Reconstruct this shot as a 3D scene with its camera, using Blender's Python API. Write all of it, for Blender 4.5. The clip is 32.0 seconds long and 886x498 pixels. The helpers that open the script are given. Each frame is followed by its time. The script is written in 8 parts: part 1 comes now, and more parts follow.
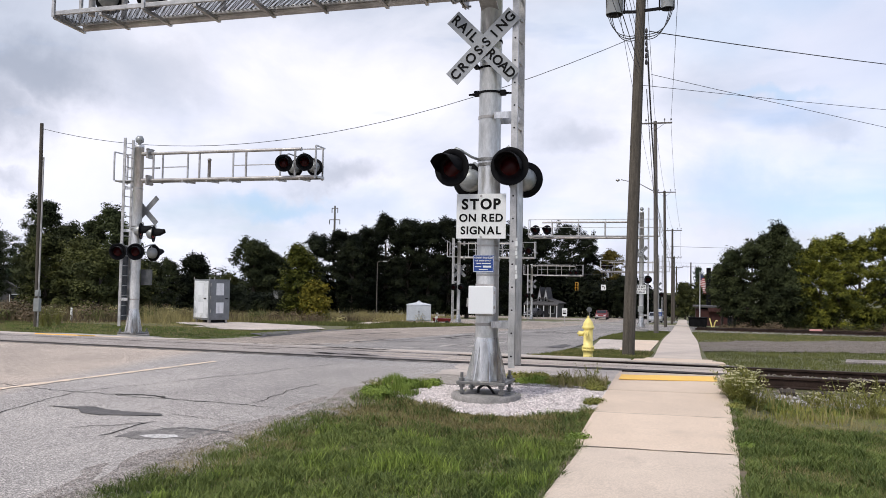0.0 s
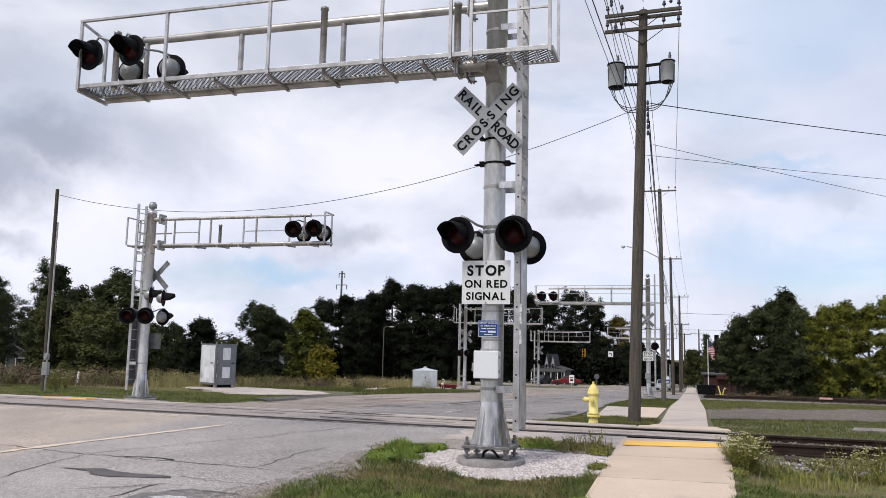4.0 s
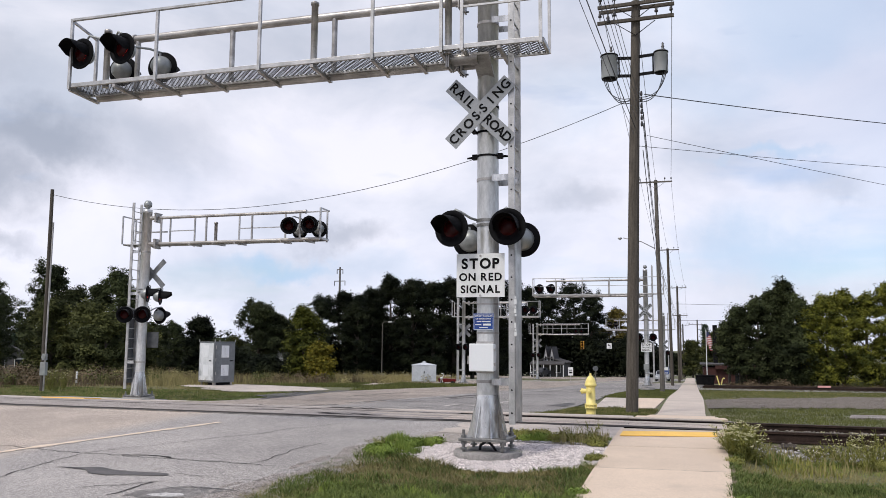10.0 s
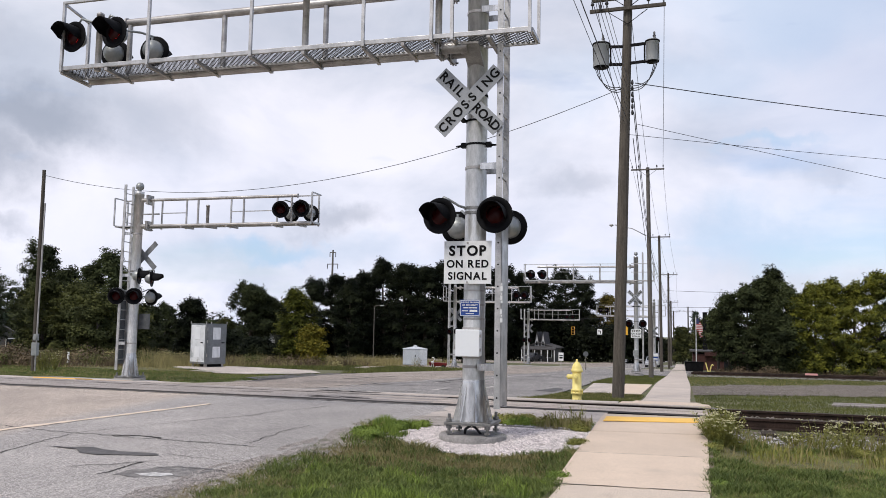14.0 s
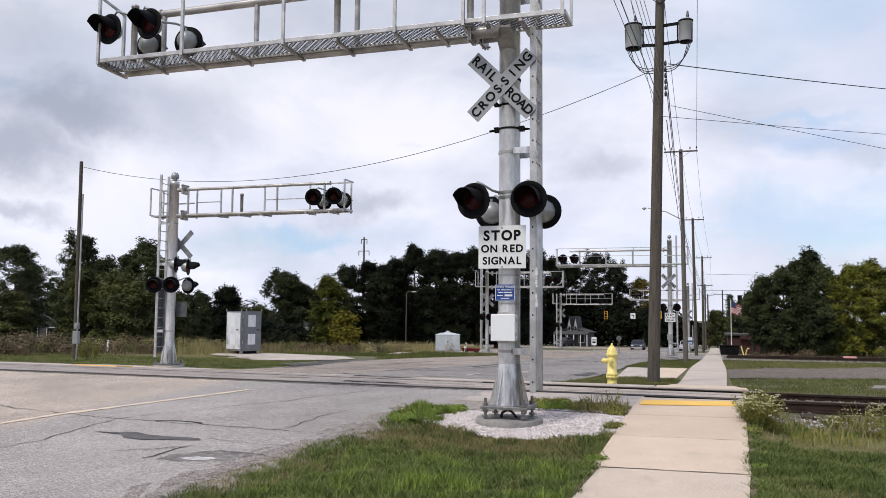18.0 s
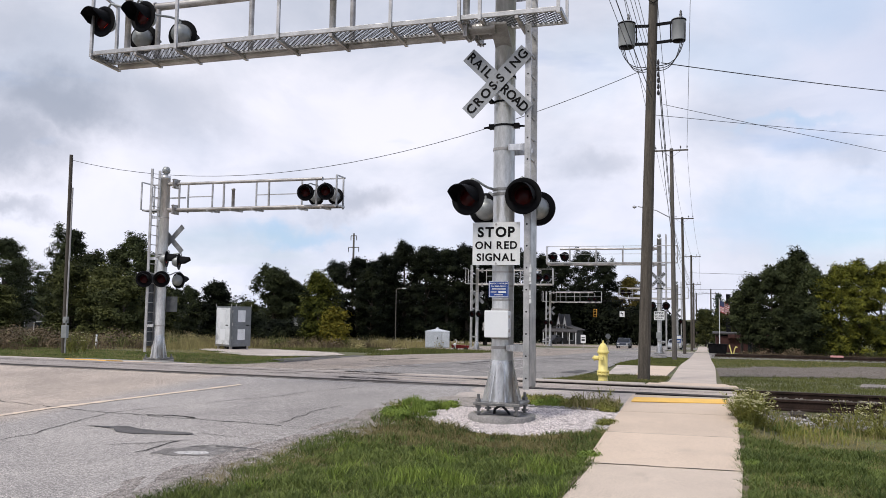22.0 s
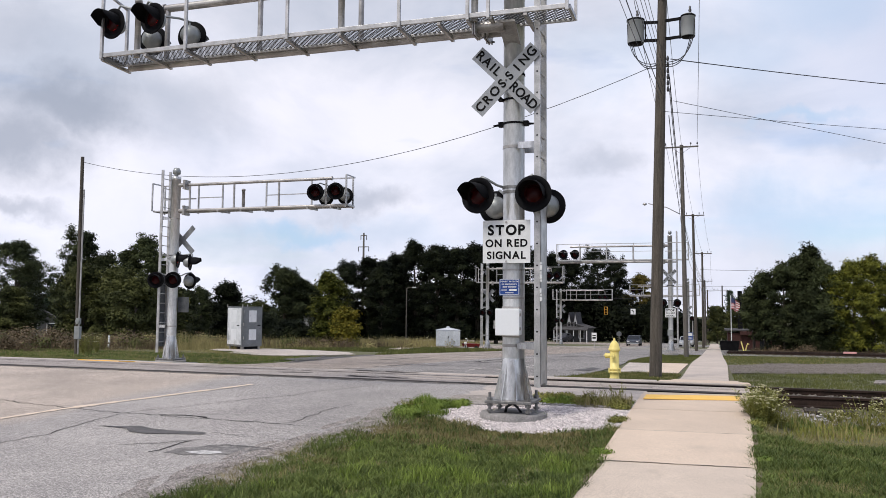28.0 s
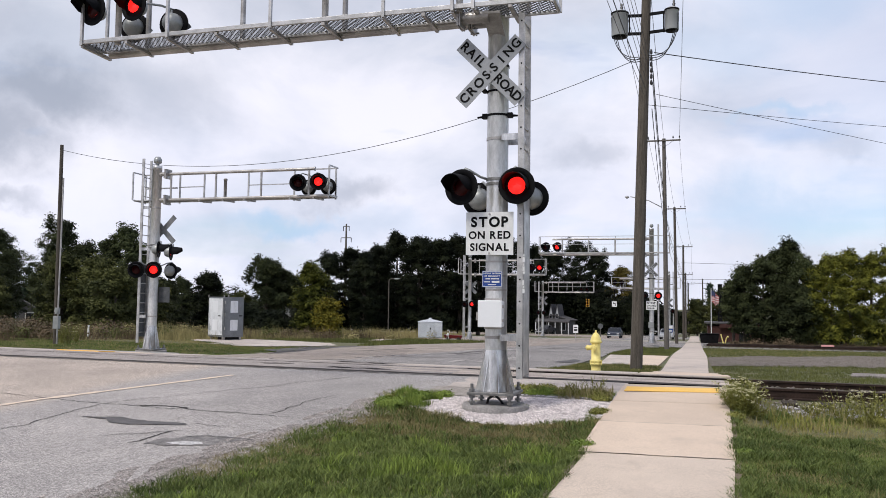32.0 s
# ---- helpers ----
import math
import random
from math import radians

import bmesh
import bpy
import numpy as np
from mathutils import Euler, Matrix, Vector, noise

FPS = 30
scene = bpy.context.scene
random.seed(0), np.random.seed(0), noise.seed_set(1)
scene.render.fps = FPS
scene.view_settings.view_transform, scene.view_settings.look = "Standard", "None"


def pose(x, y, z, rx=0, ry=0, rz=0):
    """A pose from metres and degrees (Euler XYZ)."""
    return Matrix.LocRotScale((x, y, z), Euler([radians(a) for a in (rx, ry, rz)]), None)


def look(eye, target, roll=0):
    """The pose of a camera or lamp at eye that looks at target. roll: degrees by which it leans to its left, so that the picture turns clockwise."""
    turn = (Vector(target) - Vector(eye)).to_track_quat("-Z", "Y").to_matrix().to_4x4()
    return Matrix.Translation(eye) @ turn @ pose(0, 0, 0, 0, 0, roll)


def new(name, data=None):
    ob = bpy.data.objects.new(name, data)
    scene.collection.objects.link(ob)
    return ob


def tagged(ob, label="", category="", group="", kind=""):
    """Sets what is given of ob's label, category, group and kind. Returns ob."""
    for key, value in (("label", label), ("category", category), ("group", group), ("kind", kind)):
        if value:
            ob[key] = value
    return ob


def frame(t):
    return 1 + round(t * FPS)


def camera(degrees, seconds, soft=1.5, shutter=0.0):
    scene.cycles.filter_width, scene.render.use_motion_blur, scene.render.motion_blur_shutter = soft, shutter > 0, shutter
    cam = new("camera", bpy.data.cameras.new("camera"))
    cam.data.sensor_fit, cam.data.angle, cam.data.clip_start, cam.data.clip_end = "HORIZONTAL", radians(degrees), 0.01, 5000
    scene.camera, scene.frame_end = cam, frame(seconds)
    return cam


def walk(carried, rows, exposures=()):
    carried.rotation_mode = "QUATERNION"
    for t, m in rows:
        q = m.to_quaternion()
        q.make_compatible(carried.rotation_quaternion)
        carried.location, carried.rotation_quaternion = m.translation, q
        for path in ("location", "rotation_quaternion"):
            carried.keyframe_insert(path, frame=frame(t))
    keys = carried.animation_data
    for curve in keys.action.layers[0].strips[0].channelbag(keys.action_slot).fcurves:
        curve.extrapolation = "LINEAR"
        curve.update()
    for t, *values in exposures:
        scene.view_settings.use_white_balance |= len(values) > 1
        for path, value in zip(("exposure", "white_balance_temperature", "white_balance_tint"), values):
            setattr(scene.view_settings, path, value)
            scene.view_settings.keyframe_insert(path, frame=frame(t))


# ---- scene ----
cam = camera(56.5, 32.0, 0.5)
# the path: seconds, eye, target, roll
PATH = [
    (0, (-0.157, 0.372, 1.595), (-0.717, 2.29, 1.683), 1.0),
    (0.5, (-0.058, 0.171, 1.59), (-0.624, 2.085, 1.71), 1.1),
    (1, (-0.051, 0.167, 1.595), (-0.619, 2.077, 1.758), 1.2),
    (1.5, (-0.049, 0.163, 1.594), (-0.624, 2.067, 1.799), 1.4),
    (2, (-0.053, 0.164, 1.597), (-0.639, 2.062, 1.829), 1.5),
    (2.5, (-0.076, 0.156, 1.589), (-0.664, 2.052, 1.831), 1.4),
    (4.5, (-0.062, 0.088, 1.575), (-0.635, 1.988, 1.824), 1.3),
    (5, (-0.066, 0.103, 1.575), (-0.656, 1.995, 1.838), 1.4),
    (5.5, (-0.058, 0.109, 1.573), (-0.67, 1.994, 1.844), 1.3),
    (6, (-0.056, 0.123, 1.575), (-0.685, 2.003, 1.841), 1.2),
    (6.5, (-0.063, 0.13, 1.568), (-0.699, 2.009, 1.824), 1.1),
    (7, (-0.066, 0.139, 1.57), (-0.695, 2.022, 1.817), 1.0),
    (7.5, (-0.069, 0.142, 1.564), (-0.683, 2.03, 1.806), 0.9),
    (8, (-0.063, 0.133, 1.564), (-0.656, 2.027, 1.809), 0.8),
    (8.5, (-0.059, 0.132, 1.565), (-0.635, 2.03, 1.817), 0.6),
    (9, (-0.06, 0.14, 1.569), (-0.628, 2.041, 1.822), 0.5),
    (9.5, (-0.036, 0.13, 1.568), (-0.606, 2.031, 1.816), 0.5),
    (10, (-0.013, 0.108, 1.563), (-0.583, 2.01, 1.796), 0.4),
    (10.5, (-0.021, 0.051, 1.565), (-0.592, 1.956, 1.777), 0.6),
    (11, (-0.013, -0.026, 1.575), (-0.578, 1.883, 1.769), 0.8),
    (11.5, (0.043, -0.032, 1.574), (-0.513, 1.88, 1.762), 1.1),
    (12, (0.098, -0.02, 1.581), (-0.45, 1.894, 1.773), 1.1),
    (12.5, (0.108, -0.029, 1.586), (-0.435, 1.885, 1.783), 1.1),
    (13, (0.111, -0.033, 1.581), (-0.432, 1.881, 1.783), 1.0),
    (13.5, (0.106, -0.034, 1.576), (-0.441, 1.879, 1.777), 0.9),
    (14, (0.105, -0.027, 1.585), (-0.45, 1.884, 1.78), 1.0),
    (14.5, (0.105, -0.016, 1.581), (-0.46, 1.893, 1.77), 1.0),
    (16.5, (0.087, -0.013, 1.569), (-0.511, 1.89, 1.717), 0.7),
    (17, (0.088, -0.022, 1.57), (-0.522, 1.876, 1.718), 0.6),
    (17.5, (0.087, -0.026, 1.574), (-0.535, 1.869, 1.726), 0.5),
    (18, (0.062, -0.062, 1.573), (-0.565, 1.831, 1.733), 0.5),
    (18.5, (0.009, -0.108, 1.572), (-0.614, 1.785, 1.736), 0.5),
    (19, (-0.003, -0.101, 1.569), (-0.621, 1.794, 1.735), 0.6),
    (19.5, (0.006, -0.1, 1.568), (-0.612, 1.795, 1.733), 0.6),
    (20, (0.0, -0.106, 1.569), (-0.619, 1.789, 1.732), 0.7),
    (20.5, (0.001, -0.096, 1.567), (-0.618, 1.799, 1.729), 0.8),
    (21, (0.008, -0.091, 1.565), (-0.606, 1.806, 1.725), 0.8),
    (21.5, (0.011, -0.101, 1.565), (-0.597, 1.798, 1.722), 0.9),
    (22, (0.005, -0.093, 1.56), (-0.598, 1.808, 1.713), 0.9),
    (22.5, (0.0, -0.093, 1.552), (-0.603, 1.807, 1.701), 1.0),
    (23, (-0.005, -0.095, 1.559), (-0.611, 1.806, 1.707), 1.1),
    (23.5, (-0.005, -0.098, 1.56), (-0.613, 1.802, 1.71), 1.2),
    (24, (-0.012, -0.094, 1.557), (-0.622, 1.805, 1.711), 1.1),
    (24.5, (-0.003, -0.095, 1.558), (-0.618, 1.801, 1.717), 1.0),
    (25, (0.004, -0.103, 1.564), (-0.617, 1.791, 1.728), 0.8),
    (25.5, (0.008, -0.099, 1.562), (-0.622, 1.792, 1.729), 0.5),
    (27.5, (-0.002, -0.096, 1.559), (-0.632, 1.796, 1.711), 0.4),
    (28, (0.0, -0.093, 1.554), (-0.626, 1.801, 1.704), 0.5),
    (28.5, (0.002, -0.093, 1.556), (-0.617, 1.802, 1.706), 0.5),
    (29, (0.007, -0.094, 1.558), (-0.606, 1.803, 1.711), 0.5),
    (29.5, (0.01, -0.098, 1.558), (-0.598, 1.801, 1.714), 0.5),
    (30, (0.0, -0.102, 1.554), (-0.609, 1.797, 1.711), 0.6),
    (30.5, (-0.016, -0.088, 1.554), (-0.629, 1.809, 1.708), 0.7),
    (31, (-0.015, -0.09, 1.554), (-0.631, 1.807, 1.702), 0.8),
    (31.5, (-0.009, -0.087, 1.555), (-0.621, 1.812, 1.696), 0.9),
    (32, (-0.009, -0.086, 1.554), (-0.595, 1.822, 1.684), 0.8),
]
walk(cam, [(t, look(eye, target, roll)) for t, eye, target, roll in PATH],
     ((0.0, 0.40), (1.0, 0.37), (2.0, 0.3), (32.0, 0.3)))

# ---------------------------------------------------------------- light
scene.view_settings.exposure = 0.3
SUN_UP, SUN_TURN = radians(52), radians(205)
world = bpy.data.worlds.new("sky")
scene.world = world
world.use_nodes = True
wn, wl = world.node_tree.nodes, world.node_tree.links
wn.clear()


def wnode(kind, **values):
    n = wn.new(kind)
    for k, v in values.items():
        n.inputs[k.replace("_", " ")].default_value = v
    return n


w_out = wn.new("ShaderNodeOutputWorld")
w_bg = wn.new("ShaderNodeBackground")
w_sky = wn.new("ShaderNodeTexSky")
w_sky.sky_type, w_sky.sun_disc = "NISHITA", False
w_sky.sun_elevation, w_sky.sun_rotation = SUN_UP, SUN_TURN
w_scale = wn.new("ShaderNodeVectorMath")
w_scale.operation = "MULTIPLY"
w_scale.inputs[1].default_value = (0.1, 0.105, 0.12)
wl.new(w_sky.outputs[0], w_scale.inputs[0])
w_co = wn.new("ShaderNodeTexCoord")
w_map = wn.new("ShaderNodeMapping")
w_map.inputs["Scale"].default_value = (1.0, 1.0, 1.9)
w_map.inputs["Location"].default_value = (3.7, 1.2, 0.4)
wl.new(w_co.outputs["Generated"], w_map.inputs["Vector"])
w_big = wnode("ShaderNodeTexNoise", Scale=1.7, Detail=6.0, Roughness=0.52, Distortion=0.25)
w_small = wnode("ShaderNodeTexNoise", Scale=4.2, Detail=8.0, Roughness=0.55, Distortion=0.35)
wl.new(w_map.outputs[0], w_big.inputs["Vector"])
wl.new(w_map.outputs[0], w_small.inputs["Vector"])
w_grey = wn.new("ShaderNodeValToRGB")     # thick grey bellies to bright cloud
w_grey.color_ramp.elements[0].position, w_grey.color_ramp.elements[0].color = 0.34, (0.52, 0.555, 0.645, 1)
w_grey.color_ramp.elements[1].position, w_grey.color_ramp.elements[1].color = 0.50, (0.675, 0.685, 0.78, 1)
w_sum = wn.new("ShaderNodeMath")
w_sum.operation = "MULTIPLY_ADD"
w_sum.inputs[1].default_value = 0.62
w_part = wn.new("ShaderNodeMath")
w_part.operation = "MULTIPLY"
w_part.inputs[1].default_value = 0.38
wl.new(w_small.outputs["Fac"], w_part.inputs[0])
wl.new(w_big.outputs["Fac"], w_sum.inputs[0])
wl.new(w_part.outputs[0], w_sum.inputs[2])
w_xyz = wn.new("ShaderNodeSeparateXYZ")      # the cover thickens slowly towards the west
wl.new(w_co.outputs["Generated"], w_xyz.inputs[0])
w_west = wn.new("ShaderNodeMath")
w_west.operation = "MULTIPLY_ADD"
w_west.inputs[1].default_value, w_west.inputs[2].default_value = 0.13, 0.03
wl.new(w_xyz.outputs[0], w_west.inputs[0])
w_fac = wn.new("ShaderNodeMath")
wl.new(w_sum.outputs[0], w_fac.inputs[0])
wl.new(w_west.outputs[0], w_fac.inputs[1])
wl.new(w_fac.outputs[0], w_grey.inputs["Fac"])
w_light = wn.new("ShaderNodeValToRGB")
w_light.color_ramp.elements[0].position, w_light.color_ramp.elements[0].color = 0.32, (0.88, 0.90, 0.94, 1)
w_light.color_ramp.elements[1].position, w_light.color_ramp.elements[1].color = 0.66, (1.10, 1.08, 1.06, 1)
wl.new(w_small.outputs["Fac"], w_light.inputs["Fac"])
w_mul = wn.new("ShaderNodeVectorMath")
w_mul.operation = "MULTIPLY"
w_low = wn.new("ShaderNodeMapRange")      # brighter cloud low over the land
w_low.inputs["From Min"].default_value, w_low.inputs["From Max"].default_value = 0.04, 0.30
w_low.inputs["To Min"].default_value, w_low.inputs["To Max"].default_value = 1.12, 1.0
wl.new(w_xyz.outputs[2], w_low.inputs["Value"])
w_rise = wn.new("ShaderNodeVectorMath")
w_rise.operation = "SCALE"
wl.new(w_grey.outputs["Color"], w_rise.inputs[0])
wl.new(w_low.outputs[0], w_rise.inputs["Scale"])
wl.new(w_rise.outputs[0], w_mul.inputs[0])
wl.new(w_light.outputs["Color"], w_mul.inputs[1])
w_gap = wn.new("ShaderNodeValToRGB")      # small holes where the blue shows
w_gap.color_ramp.elements[0].position, w_gap.color_ramp.elements[0].color = 0.55, (1, 1, 1, 1)
w_gap.color_ramp.elements[1].position, w_gap.color_ramp.elements[1].color = 0.70, (0.35, 0.35, 0.35, 1)
w_hole = wnode("ShaderNodeTexNoise", Scale=3.1, Detail=5.0, Roughness=0.5)
w_map2 = wn.new("ShaderNodeMapping")
w_map2.inputs["Scale"].default_value = (1.0, 1.0, 4.0)
w_map2.inputs["Location"].default_value = (0.3, 5.2, 2.1)
wl.new(w_co.outputs["Generated"], w_map2.inputs["Vector"])
wl.new(w_map2.outputs[0], w_hole.inputs["Vector"])
wl.new(w_hole.outputs["Fac"], w_gap.inputs["Fac"])
w_thin = wn.new("ShaderNodeMapRange")     # thinner cover towards the east
w_thin.inputs["From Min"].default_value, w_thin.inputs["From Max"].default_value = 0.0, 0.42
w_thin.inputs["To Min"].default_value, w_thin.inputs["To Max"].default_value = 1.0, 0.5
wl.new(w_xyz.outputs[0], w_thin.inputs["Value"])
w_cover = wn.new("ShaderNodeMath")
w_cover.operation = "MULTIPLY"
wl.new(w_gap.outputs["Color"], w_cover.inputs[0])
wl.new(w_thin.outputs[0], w_cover.inputs[1])
w_warp = wnode("ShaderNodeTexNoise", Scale=7.0, Detail=8.0, Roughness=0.6)
wl.new(w_co.outputs["Generated"], w_warp.inputs["Vector"])
w_shift = wn.new("ShaderNodeVectorMath")      # ragged edges for the single clouds
w_shift.operation = "MULTIPLY_ADD"
w_shift.inputs[1].default_value, w_shift.inputs[2].default_value = (0.20, 0.20, 0.14), (-0.10, -0.10, -0.07)
wl.new(w_warp.outputs["Color"], w_shift.inputs[0])
w_dir = wn.new("ShaderNodeVectorMath")
wl.new(w_co.outputs["Generated"], w_dir.inputs[0])
wl.new(w_shift.outputs[0], w_dir.inputs[1])


def cloud_field(rows):
    """How much of a set of soft oval clouds covers each direction: rows of direction, half width, half height, density."""
    total = None
    for x, y, z, wide, high, dense in rows:
        off = wn.new("ShaderNodeVectorMath")
        off.operation = "SUBTRACT"
        off.inputs[1].default_value = (x, y, z)
        wl.new(w_dir.outputs[0], off.inputs[0])
        squash = wn.new("ShaderNodeVectorMath")
        squash.operation = "MULTIPLY"
        squash.inputs[1].default_value = (1 / wide, 1 / wide, 1 / high)
        wl.new(off.outputs[0], squash.inputs[0])
        far = wn.new("ShaderNodeVectorMath")
        far.operation = "LENGTH"
        wl.new(squash.outputs[0], far.inputs[0])
        soft = wn.new("ShaderNodeMapRange")
        soft.interpolation_type = "SMOOTHSTEP"
        soft.inputs["From Min"].default_value, soft.inputs["From Max"].default_value = 1.5, 0.2
        soft.inputs["To Min"].default_value, soft.inputs["To Max"].default_value = 0.0, dense
        wl.new(far.outputs["Value"], soft.inputs["Value"])
        if total is None:
            total = soft.outputs[0]
        else:
            top = wn.new("ShaderNodeMath")
            top.operation = "MAXIMUM"
            wl.new(total, top.inputs[0])
            wl.new(soft.outputs[0], top.inputs[1])
            total = top.outputs[0]
    return total


BELLIES = [(-0.664, 0.713, 0.224, 0.086, 0.040, 0.85), (-0.704, 0.688, 0.176, 0.071, 0.044, 0.80), (-0.719, 0.687, 0.109, 0.059, 0.013, 0.55), (-0.695, 0.657, 0.292, 0.070, 0.027, 0.35),
           (-0.576, 0.784, 0.230, 0.081, 0.037, 0.35), (-0.437, 0.827, 0.354, 0.169, 0.039, 0.30), (-0.400, 0.907, 0.131, 0.051, 0.019, 0.55), (-0.132, 0.976, 0.172, 0.043, 0.023, 0.38),
           (0.153, 0.973, 0.171, 0.049, 0.022, 0.40), (0.12, 0.99, 0.06, 0.16, 0.035, 0.30), (-0.06, 0.997, 0.03, 0.12, 0.03, 0.25), (-0.225, 0.897, 0.379, 0.132, 0.040, 0.20)]
BREAKS = [(-0.461, 0.882, 0.097, 0.063, 0.013, 1.00), (0.098, 0.974, 0.205, 0.069, 0.009, 0.80), (0.127, 0.927, 0.353, 0.153, 0.066, 0.55), (0.017, 0.955, 0.296, 0.103, 0.048, 0.40),
          (0.073, 0.992, 0.106, 0.085, 0.040, 0.70), (-0.114, 0.950, 0.291, 0.072, 0.046, 0.30), (-0.344, 0.935, 0.092, 0.103, 0.017, 0.25)]
w_belly = wn.new("ShaderNodeMixRGB")          # grey undersides
wl.new(cloud_field(BELLIES), w_belly.inputs["Fac"])
wl.new(w_mul.outputs[0], w_belly.inputs[1])
w_belly.inputs[2].default_value = (0.30, 0.335, 0.42, 1)
w_break = wn.new("ShaderNodeMixRGB")          # thin veil where the blue comes through
wl.new(cloud_field(BREAKS), w_break.inputs["Fac"])
wl.new(w_belly.outputs[0], w_break.inputs[1])
w_break.inputs[2].default_value = (0.43, 0.56, 0.74, 1)
w_mix = wn.new("ShaderNodeMixRGB")
wl.new(w_cover.outputs[0], w_mix.inputs["Fac"])
wl.new(w_scale.outputs[0], w_mix.inputs[1])
wl.new(w_break.outputs[0], w_mix.inputs[2])
wl.new(w_mix.outputs[0], w_bg.inputs["Color"])
w_bg.inputs["Strength"].default_value = 1.0
wl.new(w_bg.outputs[0], w_out.inputs["Surface"])

sun = new("sun", bpy.data.lights.new("sun", "SUN"))
sun.data.energy, sun.data.angle, sun.data.color = 1.75, radians(14), (1.0, 0.95, 0.87)
sun.matrix_world = look((0, 0, 60), Vector((0, 0, 60)) - Vector((math.sin(SUN_TURN) * math.cos(SUN_UP), math.cos(SUN_TURN) * math.cos(SUN_UP), math.sin(SUN_UP))))


# ---------------------------------------------------------------- materials
def material(name, base, second=None, scale=8.0, rough=0.7, metal=0.0, bump=0.0, bump_scale=60.0, fine=0.25, stain=None, stain_scale=1.2,
             stain_at=(0.52, 0.7), rand=0.0, spread=(0.35, 0.65), gloss_var=0.1, stretch=None, spec=0.4, island=0.0):
    """Two tones mixed by a coarse and a fine noise, an optional stain colour, relief and a share of change from piece to piece."""
    m = bpy.data.materials.new(name)
    m.use_nodes = True
    nt = m.node_tree
    N, L = nt.nodes, nt.links
    bsdf = N["Principled BSDF"]
    co = N.new("ShaderNodeTexCoord")
    src = co.outputs["Object"]
    if stretch:
        mp = N.new("ShaderNodeMapping")
        mp.inputs["Scale"].default_value = stretch
        L.new(src, mp.inputs["Vector"])
        src = mp.outputs[0]
    second = second or tuple(c * 0.75 for c in base)

    def noise_at(s, detail=5.0, r=0.55):
        n = N.new("ShaderNodeTexNoise")
        n.inputs["Scale"].default_value, n.inputs["Detail"].default_value, n.inputs["Roughness"].default_value = s, detail, r
        L.new(src, n.inputs["Vector"])
        return n.outputs["Fac"]

    def ramp(fac, a, b):
        r = N.new("ShaderNodeMapRange")
        r.inputs["From Min"].default_value, r.inputs["From Max"].default_value = a, b
        L.new(fac, r.inputs["Value"])
        return r.outputs[0]

    def mix(fac, a, b, blend="MIX"):
        x = N.new("ShaderNodeMixRGB")
        x.blend_type = blend
        for sock, v in zip(x.inputs, (fac, a, b)):
            if hasattr(v, "is_output"):
                L.new(v, sock)
            else:
                sock.default_value = v if not isinstance(v, tuple) else (*v[:3], 1)
        return x.outputs[0]

    coarse = noise_at(scale)
    col = mix(ramp(coarse, *spread), tuple(base), tuple(second))
    grain = noise_at(bump_scale, 8.0, 0.72)
    if fine:
        shade = N.new("ShaderNodeMapRange")
        shade.inputs["From Min"].default_value, shade.inputs["From Max"].default_value = 0.41, 0.59
        shade.inputs["To Min"].default_value, shade.inputs["To Max"].default_value = 1 - fine, 1 + fine
        L.new(grain, shade.inputs["Value"])
        v = N.new("ShaderNodeCombineXYZ")
        for i in range(3):
            L.new(shade.outputs[0], v.inputs[i])
        col = mix(1.0, col, v.outputs[0], "MULTIPLY")
    if stain:
        col = mix(ramp(noise_at(stain_scale, 6.0), *stain_at), col, tuple(stain))
    if rand:
        info = N.new("ShaderNodeObjectInfo")
        rr = N.new("ShaderNodeMapRange")
        rr.inputs["To Min"].default_value, rr.inputs["To Max"].default_value = 1 - rand, 1 + rand
        L.new(info.outputs["Random"], rr.inputs["Value"])
        v = N.new("ShaderNodeCombineXYZ")
        for i in range(3):
            L.new(rr.outputs[0], v.inputs[i])
        col = mix(1.0, col, v.outputs[0], "MULTIPLY")
    if island:
        geo = N.new("ShaderNodeNewGeometry")
        rr = N.new("ShaderNodeMapRange")
        rr.inputs["To Min"].default_value, rr.inputs["To Max"].default_value = 1 - island, 1 + island
        L.new(geo.outputs["Random Per Island"], rr.inputs["Value"])
        v = N.new("ShaderNodeCombineXYZ")
        for i in range(3):
            L.new(rr.outputs[0], v.inputs[i])
        col = mix(1.0, col, v.outputs[0], "MULTIPLY")
    L.new(col, bsdf.inputs["Base Color"])
    bsdf.inputs["Metallic"].default_value = metal
    bsdf.inputs["Specular IOR Level"].default_value = spec
    rg = N.new("ShaderNodeMapRange")
    rg.inputs["To Min"].default_value, rg.inputs["To Max"].default_value = max(0.03, rough - gloss_var), min(1, rough + gloss_var)
    L.new(coarse, rg.inputs["Value"])
    L.new(rg.outputs[0], bsdf.inputs["Roughness"])
    if bump:
        b = N.new("ShaderNodeBump")
        b.inputs["Strength"].default_value = min(1.0, bump)
        b.inputs["Distance"].default_value = 0.01
        L.new(grain, b.inputs["Height"])
        L.new(b.outputs[0], bsdf.inputs["Normal"])
    return m


